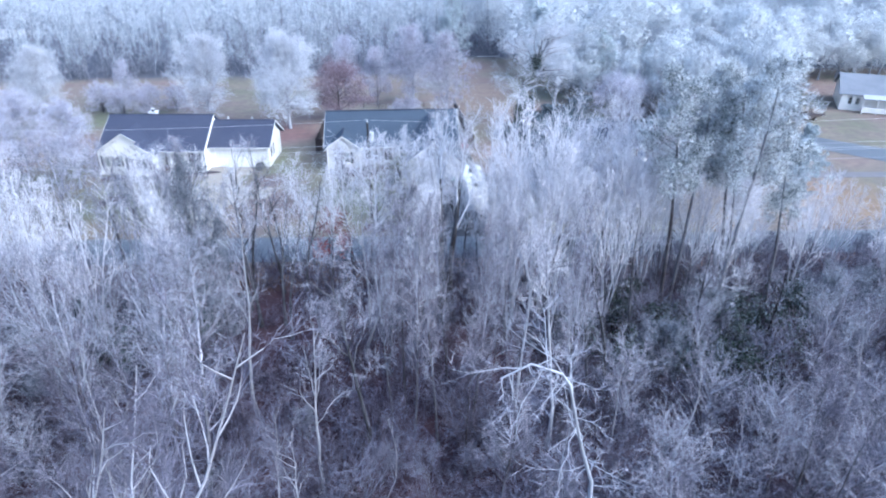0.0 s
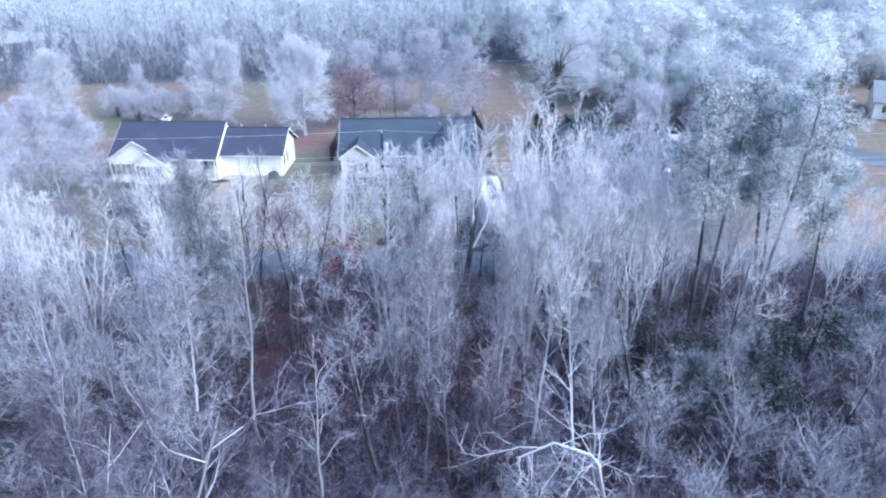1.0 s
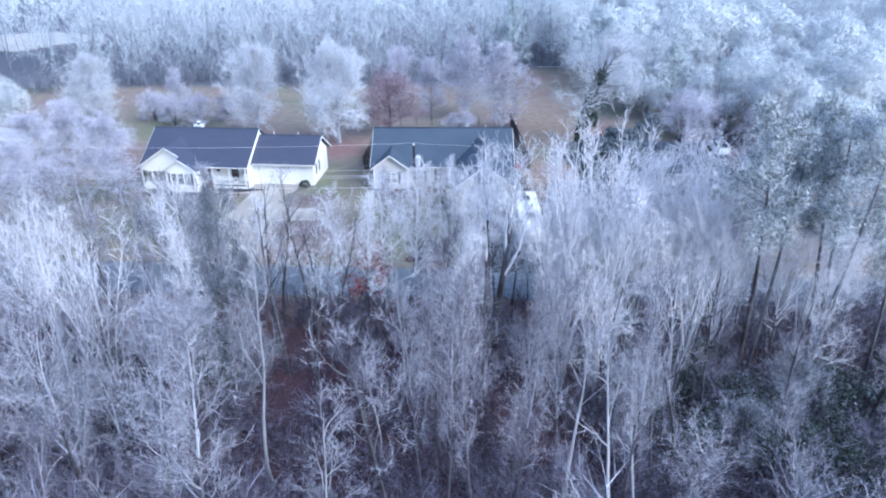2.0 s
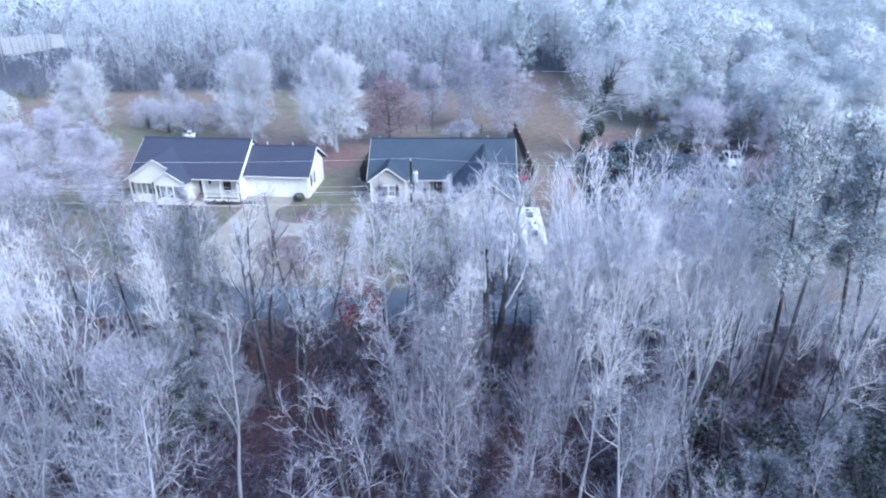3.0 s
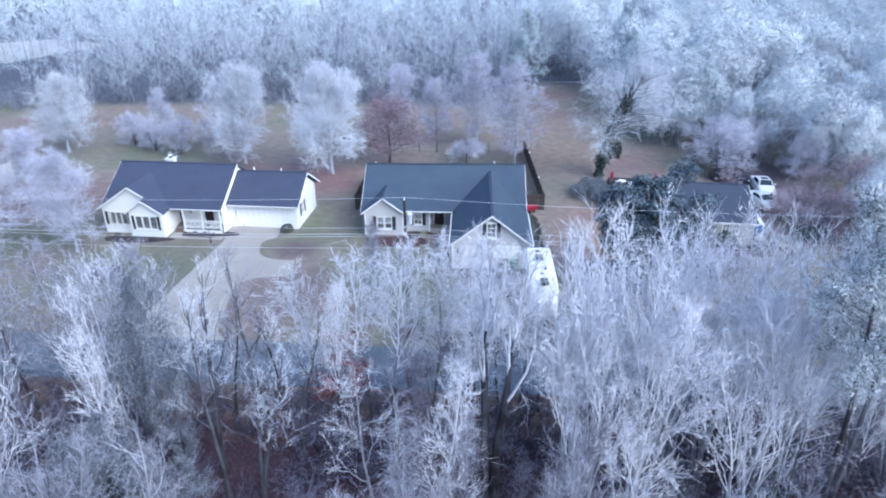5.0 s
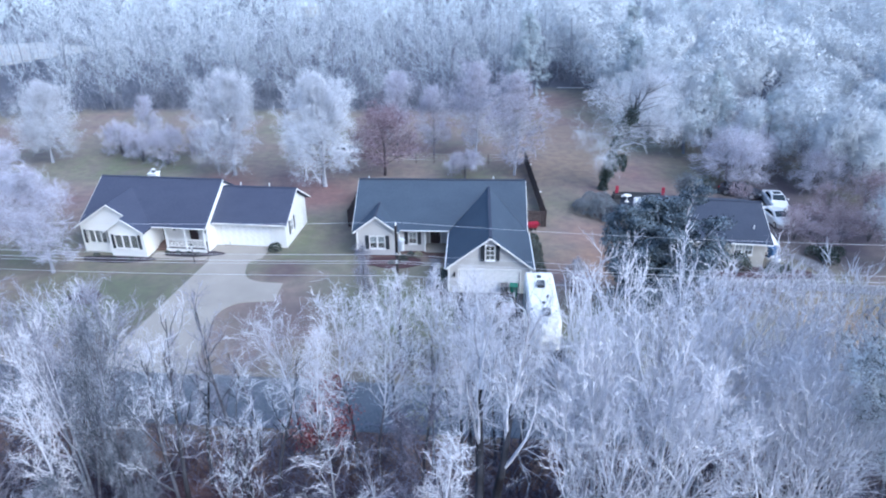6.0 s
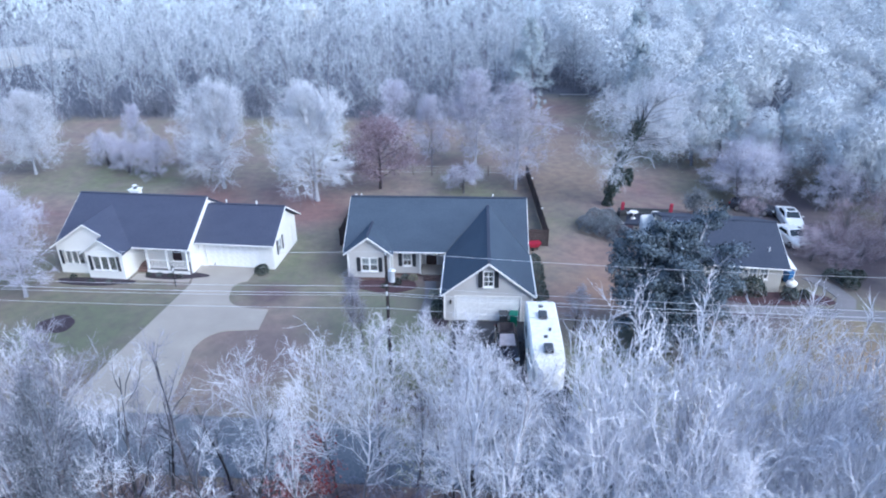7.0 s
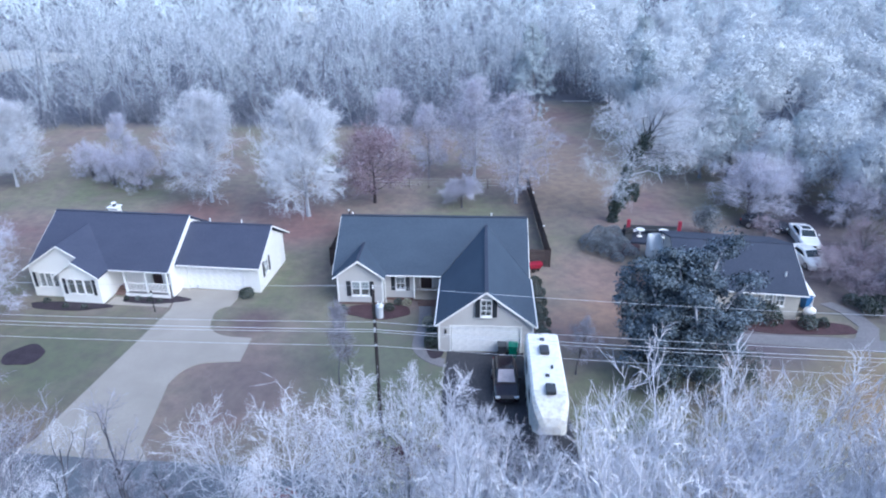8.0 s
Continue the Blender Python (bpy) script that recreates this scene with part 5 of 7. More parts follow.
def shed(x, y, turn, w, d, h, wall_mat, roof_mat, label):
    t = thing("shed", pose(x, y, 0, 0, 0, turn), label, "shed")
    part("wall", boxed(-w / 2, w / 2, -d / 2, -d / 2 + 0.1, 0, h), wall_mat, t)
    part("wall", boxed(-w / 2, w / 2, d / 2 - 0.1, d / 2, 0, h), wall_mat, t)
    part("wall", boxed(-w / 2, -w / 2 + 0.1, -d / 2 + 0.1, d / 2 - 0.1, 0, h), wall_mat, t)
    part("wall", boxed(w / 2 - 0.1, w / 2, -d / 2 + 0.1, d / 2 - 0.1, 0, h), wall_mat, t)
    p = h + d * 0.22
    roof_part(t, [[(-w / 2 - 0.2, -d / 2 - 0.2, h), (w / 2 + 0.2, -d / 2 - 0.2, h), (w / 2 + 0.2, 0, p), (-w / 2 - 0.2, 0, p)],
                  [(-w / 2 - 0.2, 0, p), (w / 2 + 0.2, 0, p), (w / 2 + 0.2, d / 2 + 0.2, h), (-w / 2 - 0.2, d / 2 + 0.2, h)]], roof_mat, 0.08)
    part("door", boxed(-0.6, 0.6, -d / 2 - 0.05, -d / 2 - 0.003, 0.02, h - 0.2, bevel=0.01), M_GREY_DARK, t)
    return t


shed(-57.5, 20.5, -8, 6.0, 4.0, 2.2, M_SIDING_CREAM, M_ROOF_PALE, "low grey shed with a frosted pale roof")
shed(-58.5, 194, 5, 9.0, 7.0, 3.4, M_SIDING_CREAM, M_ROOF_PALE, "far pale barn showing above the woods")

# ---- trees and brush ----
WOODS = "trees of the frosted wood"
TALL = [tree_stock("forest_tree", bare_tree(11 + i, 13, 0.12, 0.30, 24, 2.9, (60, 24), "oval", 7, 6, 3, lift=0.12, twig_w=0.015, wander=0.17, fluff=8, crook=0.07, branch_r=0.016, rimed=True), M_BARK, M_TWIG,
                   "tall slender leafless tree, twigs white with frost", "tree", WOODS) for i in range(3)]
VASE = [tree_stock("forest_tree", bare_tree(21 + i, 14, 0.10, 0.32, 32, 4.2, (40, 24), "vase", 5, 5, 2, stems=4, lift=0.16, twig_w=0.018, splay=(0.03, 0.13), wander=0.12, crook=0.06, branch_r=0.016, rimed=True), M_BARK_FROSTED, M_TWIG,
                   "many-stemmed upright leafless tree, thickly frosted", "tree", WOODS) for i in range(3)]
BARE = [tree_stock("forest_tree", bare_tree(31 + i, 12, 0.15, 0.42, 11, 3.0, 46, "vase", 6, 6, 3, lift=0.12, wander=0.16, fluff=6, twig_w=0.010, low=0.35), M_BARK_DARK, M_TWIG_MID,
                   "dark-trunked leafless tree with a thin open crown", "tree", WOODS) for i in range(2)]
PALE = [tree_stock("forest_tree", bare_tree(41 + i, 14, 0.12, 0.45, 10, 3.0, 40, "vase", 6, 7, 4, lift=0.1, wander=0.22, crook=0.08), M_BARK_PALE, M_TWIG,
                   "pale-barked leafless tree with crooked white limbs", "tree", WOODS) for i in range(2)]
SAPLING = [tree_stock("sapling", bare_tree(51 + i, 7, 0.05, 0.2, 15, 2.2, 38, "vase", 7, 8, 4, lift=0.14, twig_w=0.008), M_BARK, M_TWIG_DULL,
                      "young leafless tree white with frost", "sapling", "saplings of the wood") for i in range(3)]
ROUND = [tree_stock("yard_tree", bare_tree(61 + i, 10.6, 0.2, 0.17, 64, 5.3, (78, 20), "egg", 11, 11, 5, lift=0.06, twig_w=0.019, wander=0.17, fluff=18, crook=0.025), M_BARK_FROSTED, M_TWIG_HEAVY,
                    "broad oval leafless yard tree, white with frost", "tree", "trees of the back yards") for i in range(2)]
SLIM = [tree_stock("yard_tree", bare_tree(71 + i, 9, 0.10, 0.13, 40, 3.2, (66, 25), "oval", 9, 10, 5, lift=0.08, twig_w=0.015, wander=0.16, fluff=24), M_BARK_FROSTED, M_LILAC,
                   "slim leafless yard tree with pale frosted twigs", "tree", "trees of the back yards") for i in range(2)]
BUSHY = [tree_stock("flowering_tree", bare_tree(81 + i, 4.5, 0.08, 0.08, 45, 3.0, (72, 30), "oval", 8, 9, 5, stems=5, lift=0.05, twig_w=0.014, wander=0.16, fluff=24), M_BARK, M_LILAC,
                    "low spreading many-stemmed tree, lilac-white with frost", "tree", "trees of the back yards") for i in range(2)]
PINE = [tree_stock("pine_tree", pine_tree(91 + i, 18.0, 0.17, 0.58, 1.75, 270, 0.0, 0.42, 46), M_BARK, M_NEEDLE, "tall pine with a frosted crown high on a bare trunk", "pine tree", "pines of the wood") for i in range(2)]
CEDAR = [tree_stock("conifer", pine_tree(95 + i, 14, 0.2, 0.18, 4.4, 420, 0.10, 0.42, 34, True), M_BARK, M_CONIFER,
                    "broad frosted conifer with drooping boughs", "conifer", "conifers of the back wood") for i in range(2)]
DARK_SCRUB = [tree_stock("evergreen_bush", leafy_tree(601 + i, 3.6, 0.07, 0.06, 1.7, 1900, 0.17, 22, 0.6), M_BARK, M_LEAF_GREEN,
                         "dark evergreen bush under the pines, dusted with frost", "evergreen", "dark evergreens of the wood") for i in range(2)]
FROST_BUSH = [tree_stock("frosted_bush", bare_tree(611 + i, 3.4, 0.04, 0.06, 30, 2.3, (62, 25), "oval", 7, 7, 4, stems=6, lift=0.05, twig_w=0.009), M_BARK, M_TWIG_DULL,
                         "bushy leafless thicket greyed with frost", "bush", "frosted bushes of the wood") for i in range(2)]
SCRUB_PINE = [tree_stock("scrub_pine", pine_tree(98, 6.5, 0.1, 0.2, 2.0, 220, 0.0, 0.36, 36), M_BARK, M_NEEDLE_DULL,
                         "low bushy evergreen capped with frost", "evergreen", "low evergreens of the wood")]

FULL = [tree_stock("forest_tree", bare_tree(551 + i, 12, 0.11, 0.40, 24, 4.0, (62, 22), "oval", 6, 5, 3, lift=0.12, twig_w=0.016, wander=0.18, fluff=10, crook=0.08, branch_r=0.016, rimed=True), M_BARK, M_TWIG_MID,
                   "leafless tree with a broad dense crown white with frost", "tree", WOODS) for i in range(3)]

R = random.Random(4)


def shaded_copies(stock):
    """The same trees with less frost, their colour darkened for shade inside the wood."""
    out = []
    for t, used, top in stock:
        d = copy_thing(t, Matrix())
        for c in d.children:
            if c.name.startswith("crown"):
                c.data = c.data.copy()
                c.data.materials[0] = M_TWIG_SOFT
        # greyer crowns hold painted shade as well as thinner frost
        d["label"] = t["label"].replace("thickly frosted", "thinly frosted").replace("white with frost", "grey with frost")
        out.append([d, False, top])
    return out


DEEP = {id(s): shaded_copies(s) for s in (TALL, VASE, BARE, PALE, FULL)}


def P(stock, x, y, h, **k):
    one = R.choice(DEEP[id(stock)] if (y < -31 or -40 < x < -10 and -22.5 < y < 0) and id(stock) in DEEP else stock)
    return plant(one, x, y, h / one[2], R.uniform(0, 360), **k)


EDGE_TREE = []
for i in range(4):
    b = Bag()
    b.add(*cloud_tree(401 + i, 12.5, 26, 16, 0.026, 0.85 + 0.1 * i).arrays())
    trunk = bare_tree(411 + i, 12.0, 0.13, 0.4, 6, 2.0, 40, "vase", 1, 1, 0)[0]
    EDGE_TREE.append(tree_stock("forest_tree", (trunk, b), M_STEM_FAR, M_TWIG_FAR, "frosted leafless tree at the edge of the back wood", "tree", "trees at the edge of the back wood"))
EDGE_ROUND = []
for i in range(4):
    b = billow_tree(421 + i, 11.5, 4.8, 17, 620, 0.055)
    trunk = bare_tree(431 + i, 9.5, 0.16, 0.2, 8, 2.0, 45, "vase", 1, 1, 0)[0]
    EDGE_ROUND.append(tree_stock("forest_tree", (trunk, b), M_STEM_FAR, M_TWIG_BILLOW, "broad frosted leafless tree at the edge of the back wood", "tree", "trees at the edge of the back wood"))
PALE_NEAR = [tree_stock("forest_tree", bare_tree(45 + i, 14, 0.095, 0.35, 13, 2.9, 40, "vase", 6, 6, 4, lift=0.1, wander=0.26, crook=0.11), M_BARK_PALE, M_TWIG_DULL,
                        "pale-barked leafless tree with crooked white limbs", "tree", WOODS) for i in range(3)]
HAZE_BUSH, HAZE_PALE = [], []
for i in range(3):
    b = cloud_tree(441 + i, 3.6, 30, 13, 0.013, 0.55)
    trunk = bare_tree(451 + i, 2.6, 0.05, 0.1, 8, 1.2, 45, "vase", 1, 1, 0, stems=4)[0]
    HAZE_PALE.append(tree_stock("frosted_bush", (trunk, b), M_BARK, M_TWIG_SOFT, "dense bush of fine pale frosted twigs", "bush", "frosted bushes of the wood"))
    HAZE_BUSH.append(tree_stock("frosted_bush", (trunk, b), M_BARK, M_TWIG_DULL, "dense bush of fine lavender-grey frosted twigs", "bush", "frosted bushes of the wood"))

DOUBLE = tree_stock("forest_tree", bare_tree(501, 15, 0.33, 0.52, 18, 4.6, (34, 18), "vase", 9, 7, 3, stems=2, lift=0.18, wander=0.14, splay=(0.005, 0.012), fluff=6, twig_w=0.013, branch_r=0.011, crook=0.04, rimed=True), M_BARK_DARK, M_TWIG_MID,
                    "double-stemmed tree with wet black trunks", "tree", WOODS)
plant(DOUBLE, 1.9, -27.2, 16.4 / DOUBLE[2], 150)

# trees that stand out in the near wood
for x, y, h in ((16.7, -29.1, 18.6), (19.5, -30.8, 19.2), (21.6, -28.0, 17.4), (18.0, -27.6, 17.2), (22.6, -25.8, 17.8), (24.4, -29.0, 14.5)):
    P(PINE, x, y, h)
for x, y, h in ((-15.6, -24.4, 12.1), (-14.0, -25.6, 8.4)):
    P(SCRUB_PINE, x, y, h, wide=0.46)
for x, y, h in ((15.0, -25.2, 17.2), (6.9, -25.6, 16.6), (5.9, -25.0, 14.4), (10.6, -20.8, 14.2), (11.4, -24.0, 16.0), (8.4, -24.6, 16.4), (9.6, -26.2, 16.2), (13.2, -23.6, 16.2), (11.8, -21.4, 14.6),
                (8.2, -28.5, 14.5), (12.6, -29.5, 13.5), (14.2, -27.0, 16.0), (-17.8, -24.0, 12.5), (-22.0, -21.0, 11.5), (-27.5, -24.5, 12.5),
                (-15.5, -33.5, 12.0), (-20.5, -31.0, 13.0), (18.8, -22.5, 15.0), (23.0, -23.5, 14.0), (27.5, -27.0, 10.0)):
    P(VASE, x, y, h)
for x, y, h in ((-11.3, -27.1, 12.4), (-12.4, -24.8, 12.8), (-10.4, -22.4, 12.6), (-8.9, -28.9, 10.5),
                (-9.6, -27.0, 11.0)):
    P(BARE, x, y, h)
for x, y, h, ln in ((-9.8, -37.0, 14.8, 3), (-3.4, -29.2, 13.2, -5), (-3.7, -31.6, 13.8, -8), (5.0, -38.0, 13.5, 0), (7.8, -39.8, 12.0, 3), (6.4, -40.8, 15.0, 4),
                    (-13.5, -47.5, 14.0, -3), (-19.0, -47.5, 13.5, 5), (-5.2, -48.5, 10.5, -4), (-5.4, -43.4, 12.2, 2), (-4.4, -34.8, 8.8, 3)):
    P(PALE if y > -44 else PALE_NEAR, x, y, h, lean=ln)
for x, y, h in ((-2.5, -19.3, 12.1), (0.8, -22.2, 11.5),
                (-0.6, -31.0, 12.0), (-24.6, -26.0, 11.0), (16.5, -20.5, 10.5)):
    P(TALL, x, y, h)
for x, y, h in ((-3.1, -41.3, 13.6),):
    P(BARE, x, y, h)
for x, y, h in ((-0.8, -39.4, 14.6), (0.5, -40.4, 14.6), (2.4, -37.3, 13.2), (7.2, -40.2, 14.8), (-2.0, -37.8, 13.0), (1.4, -35.2, 12.6), (5.0, -36.0, 12.4), (-10.8, -43.4, 14.6), (-13.2, -41.0, 14.0),
                (-16.6, -40.5, 13.6)):
    P(TALL, x, y, h, wide=0.62 if x > -6 else 1.0)
for x, y, h in ((10.6, -36.8, 12.0), (13.0, -33.5, 11.5), (16.5, -35.0, 10.5)):
    P(BARE, x, y, h)
P(FULL, 9.8, -48.6, 9.7)
P(FULL, 15.8, -46.0, 7.6)
# leaning pale stems below the start of the way
for i, (x, y, h, back, side) in enumerate(((-12.0, -59.0, 20.5, -18, 24), (-13.6, -56.0, 17.5, -8, 12), (-15.6, -57.0, 17.0, -5, 7), (-10.4, -56.5, 16.0, -10, 9), (-18.5, -54.5, 16.0, -6, 10),
                                           (-8.6, -54.0, 15.0, -6, -4), (-12.6, -52.5, 15.5, -4, 14))):
    one = PALE_NEAR[i % 3]
    m = pose(x, y, 0, back, side, 0) @ Matrix.Rotation(radians(i * 70), 4, 'Z') @ Matrix.Scale(h / one[2], 4)
    if one[1]:
        keep = one[0].matrix_basis.copy()
        one[0].matrix_basis = Matrix()
        copy_thing(one[0], m)
        one[0].matrix_basis = keep
    else:
        one[0].matrix_basis, one[1] = m, True
for x, y, h in ((17.9, -33.4, 6.2), (-15.5, -30.5, 7.0), (26, -34, 7.5), (14.5, -35.5, 5.0), (9.5, -33.0, 5.5), (-21, -36, 7)):
    P(SCRUB_PINE, x, y, h)

for x, y, h in ((-8.2, -19.6, 10.3), (-5.1, -20.0, 12.0), (-3.6, -21.4, 12.0), (-1.3, -20.8, 12.2), (8.4, -22.0, 11.6),
                (8.0, -19.8, 11.0), (12.6, -19.4, 12.8), (15.2, -21.0, 10.5), (8.0, -19.4, 9.6), (5.0, -19.0, 6.8), (18.0, -20.6, 10.0), (21.0, -20.0, 9.5)):
    P(FULL, x, y, h)

for x, y, h in ((-20.6, -20.6, 12.4), (-18.6, -20.8, 12.6), (-17.6, -22.4, 12.4), (-22.7, -20.0, 12.2), (-25.7, -20.0, 12.4), (-29.0, -20.0, 12.4), (-34.5, -22.0, 12.5), (-38.5, -21.0, 12.0)):
    P(R.choice((VASE, TALL)), x, y, h, wide=1.15)
for x, y, h in ((0.3, -19.4, 12.2), (1.4, -19.3, 12.4), (2.5, -19.5, 11.8), (3.9, -18.2, 9.2), (2.8, -18.4, 9.6), (0.9, -18.4, 10.2)):
    P(TALL, x, y, h, wide=0.85)
for x, y, h in ((-6.6, -22.4, 11.2),):
    P(TALL, x, y, h, wide=0.7)
for x, y, h in ((-12.8, -21.4, 11.0), (-8.4, -23.6, 11.0), (-10.8, -19.2, 9.0)):
    P(BARE, x, y, h)
plant(FULL[1], -19.4, -21.2, 11.8 / FULL[1][2], 200)
for x, y, h in ((18.5, -24.0, 9.4), (21.0, -23.4, 8.8), (24.2, -24.6, 9.4), (19.8, -26.2, 8.4), (26.4, -22.6, 8.8), (16.8, -22.6, 9.8), (28.6, -25.0, 8.0)):
    P(FULL, x, y, h)
for x, y, h in ((-15.4, -18.8, 8.0), (-13.2, -18.8, 6.5)):
    P(TALL, x, y, h, wide=0.7)
for x, y, h in ((3.4, -29.5, 6.5), (5.6, -27.6, 5.5), (1.6, -32.0, 6.0), (4.6, -33.5, 5.5), (0.2, -28.6, 5.0)):
    P(SAPLING, x, y, h)

P(SCRUB_PINE, -6.65, -39.2, 2.4)
for x, y, h in ((-16.8, -29.0, 7.0), (-13.0, -29.8, 5.5)):
    P(SCRUB_PINE, x, y, h)
for x, y, h in ((13.5, -30.5, 3.4), (17.0, -32.5, 4.0), (21.5, -31.5, 4.4), (14.6, -33.6, 4.6), (19.4, -34.2, 5.0), (12.2, -35.6, 4.2), (22.6, -34.6, 4.8), (16.8, -36.4, 4.4), (25.0, -31.0, 5.2), (10.2, -32.6, 4.0), (19.0, -38.0, 4.2),
                (-14.5, -31.5, 4.2), (-18.5, -33.5, 4.5), (-16.5, -27.5, 4.0), (14.5, -28.0, 3.8), (-21.5, -29.0, 4.2)):
    P(DARK_SCRUB, x, y, h)
for x, y, h in ((2.0, -43.0, 2.6), (-2.5, -42.5, 2.4), (6.0, -45.5, 3.6), (21.0, -42.0, 3.6)):
    P(FROST_BUSH, x, y, h)
bushes = []
for k in range(900):
    x, y = R.uniform(-30, 36), R.uniform(-47, -24)
    if -12 < x < 6 and R.random() < 0.88 or y > -31 and R.random() < 0.7:
        continue
    if any((x - a) ** 2 + (y - b) ** 2 < 2.2 ** 2 for a, b in bushes):
        continue
    bushes.append((x, y))
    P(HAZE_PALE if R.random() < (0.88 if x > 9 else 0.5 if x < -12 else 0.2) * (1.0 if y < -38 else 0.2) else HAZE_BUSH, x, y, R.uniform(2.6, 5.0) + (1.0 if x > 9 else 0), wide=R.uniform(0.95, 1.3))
    if len(bushes) > 125:
        break
P(CEDAR, 35.5, -12.5, 6.5)
P(CEDAR, 40.5, -6.0, 8.0)


def fallen_tree():
    """A bent dead tree, arching over the brush."""
    rng = np.random.default_rng(77)
    t = thing("fallen_tree", pose(6.0, -52.5, 0), "white dead tree bent over in an arch above the wood", "tree")
    wood = Bag()
    s = np.linspace(0, 1, 13)
    k = (0, 0.3, 0.55, 0.8, 0.9, 1)
    way = ((0, -0.8, -1.7, -3.1, -4.0, -4.6), (0, -0.4, -1.0, -2.2, -2.3, -2.2), (-0.15, 6.5, 11.6, 15.5, 15.9, 15.2))
    arc = np.stack([np.interp(s, k, w) for w in way], 1)[None] + rng.normal(0, 0.14, (1, 13, 3)) * (s > 0)[None, :, None]
    tubes(wood, arc, np.linspace(0.11, 0.025, 13)[None], 6)
    ls, lw, lu, _ = sprout(rng, arc, 44, 0.3, 1.0, 70, 18, -0.25)
    ll = rng.uniform(0.5, 2.3, len(lu))
    n = wood.n
    L = grow(rng, ls, lw, ll, 4, 0.22, 0.03)
    tubes(wood, L, np.outer(np.full(len(ll), 0.017), np.linspace(1, 0.3, 5)), 4)
    weld(wood, n, n + np.arange(len(L)) * 20, 4)
    link_part("trunk", wood.mesh("trunk"), M_BARK_FROSTED, t)
    crown = Bag()
    bs, bw, bu, bi = sprout(rng, L, 8, 0.15, 1.0, 45, 14, 0.02)
    bl = ll[bi] * 0.4 * rng.uniform(0.6, 1.2, len(bi))
    B = grow(rng, bs, bw, bl, 1, 0.2, 0.0)
    slivers(crown, rng, bs, B[:, 1], np.full(len(bl), 0.025))
    ss, sw, su, si = sprout(rng, B, 5, 0.1, 0.9, 35, 12, 0.0)
    slivers(crown, rng, ss, ss + sw * (bl[si] * 0.7)[:, None], np.full(len(si), 0.014))
    link_part("crown", crown.mesh("crown"), M_TWIG_SOFT, t)


fallen_tree()

# the rest of the near wood
taken = []
for k in range(900):
    x, y = R.uniform(-44, 46), R.uniform(-53, -19.5)
    near = y < -40
    if x > 10 and -42 < y < -27 and R.random() < 0.7 or x > 3 and y > -29 and R.random() < 0.62:
        continue
    if (y > -36 and abs(x - (-1 + (y + 68) * 0.116)) < 1.9) or (-31 < y < -19 and abs(x - 2.2) < 2.0) or (-15 < x < -4 and -31 < y < -20):
        continue
    if any((x - a) ** 2 + (y - b) ** 2 < 2.6 ** 2 for a, b in taken):
        continue
    if -24 < x < 1 and y > -27:
        if R.random() < 0.72:
            continue
        taken.append((x, y))
        P(SAPLING, x, y, R.uniform(5, 9.5))
        continue
    if (near or x > 3 and y < -33) and R.random() < 0.6:
        continue
    if -12 < x < -3 and -43 < y < -29 or -3 < x < 0 and -40 < y < -29 and R.random() < 0.6:
        continue
    taken.append((x, y))
    if len(taken) > 135:
        break
    if x > 3 and y > -30:
        P(VASE if R.random() < 0.6 else TALL, x, y, min(R.uniform(10.5, 14.5), 27.5 - (0.77 if x < 15 else 0.83) * (y + 40.4), 15 if x < 24 else 8.5))
    elif x < -17:
        if y < -28 and R.random() < 0.35:
            continue
        P(R.choice((VASE, FULL)), x, y, R.uniform(9, 12.5))
    elif near:
        P(R.choice((SAPLING, PALE_NEAR)), x, y, R.uniform(6, 11))
    else:
        P(R.choice((TALL, TALL, SAPLING, BARE)), x, y, R.uniform(7, 12))

# the wood goes on behind and below the way
for k in range(60):
    x, y = R.uniform(-42, 42), R.uniform(-84, -50)
    P(R.choice((SAPLING, HAZE_BUSH, HAZE_BUSH, PALE_NEAR)), x, y, R.uniform(3, 8))

# brush under the near wood
clumps = [brush_clump(s, 2.3, 11, 0.65, 6) for s in range(6)]
spots = []
while len(spots) < 1500:
    y = R.uniform(-47, -18.8)
    x = R.uniform(-1, 1) * (27 + (y + 47) * 0.75)
    if noise.noise((x * 0.12, y * 0.12, 3.0)) < -0.42 or R.random() < 0.55 and any(math.hypot((x - a) / p, (y - b) / q) < 1 for a, b, p, q in ((-6.8, -31.5, 4.0, 6.0), (5.4, -33.0, 1.6, 4.0), (-1.0, -46.0, 3.2, 1.6), (-12.5, -24.0, 3.0, 3.0))):
        continue
    spots.append((x, y, -0.05, R.uniform(0.6, 1.45), R.uniform(0, 6.28)))
while len(spots) < 1620:
    spots.append((R.uniform(-46, 46), R.uniform(-86, -47), -0.05, R.uniform(0.8, 1.5), R.uniform(0, 6.28)))
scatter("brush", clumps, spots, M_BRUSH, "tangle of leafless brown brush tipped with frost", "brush")

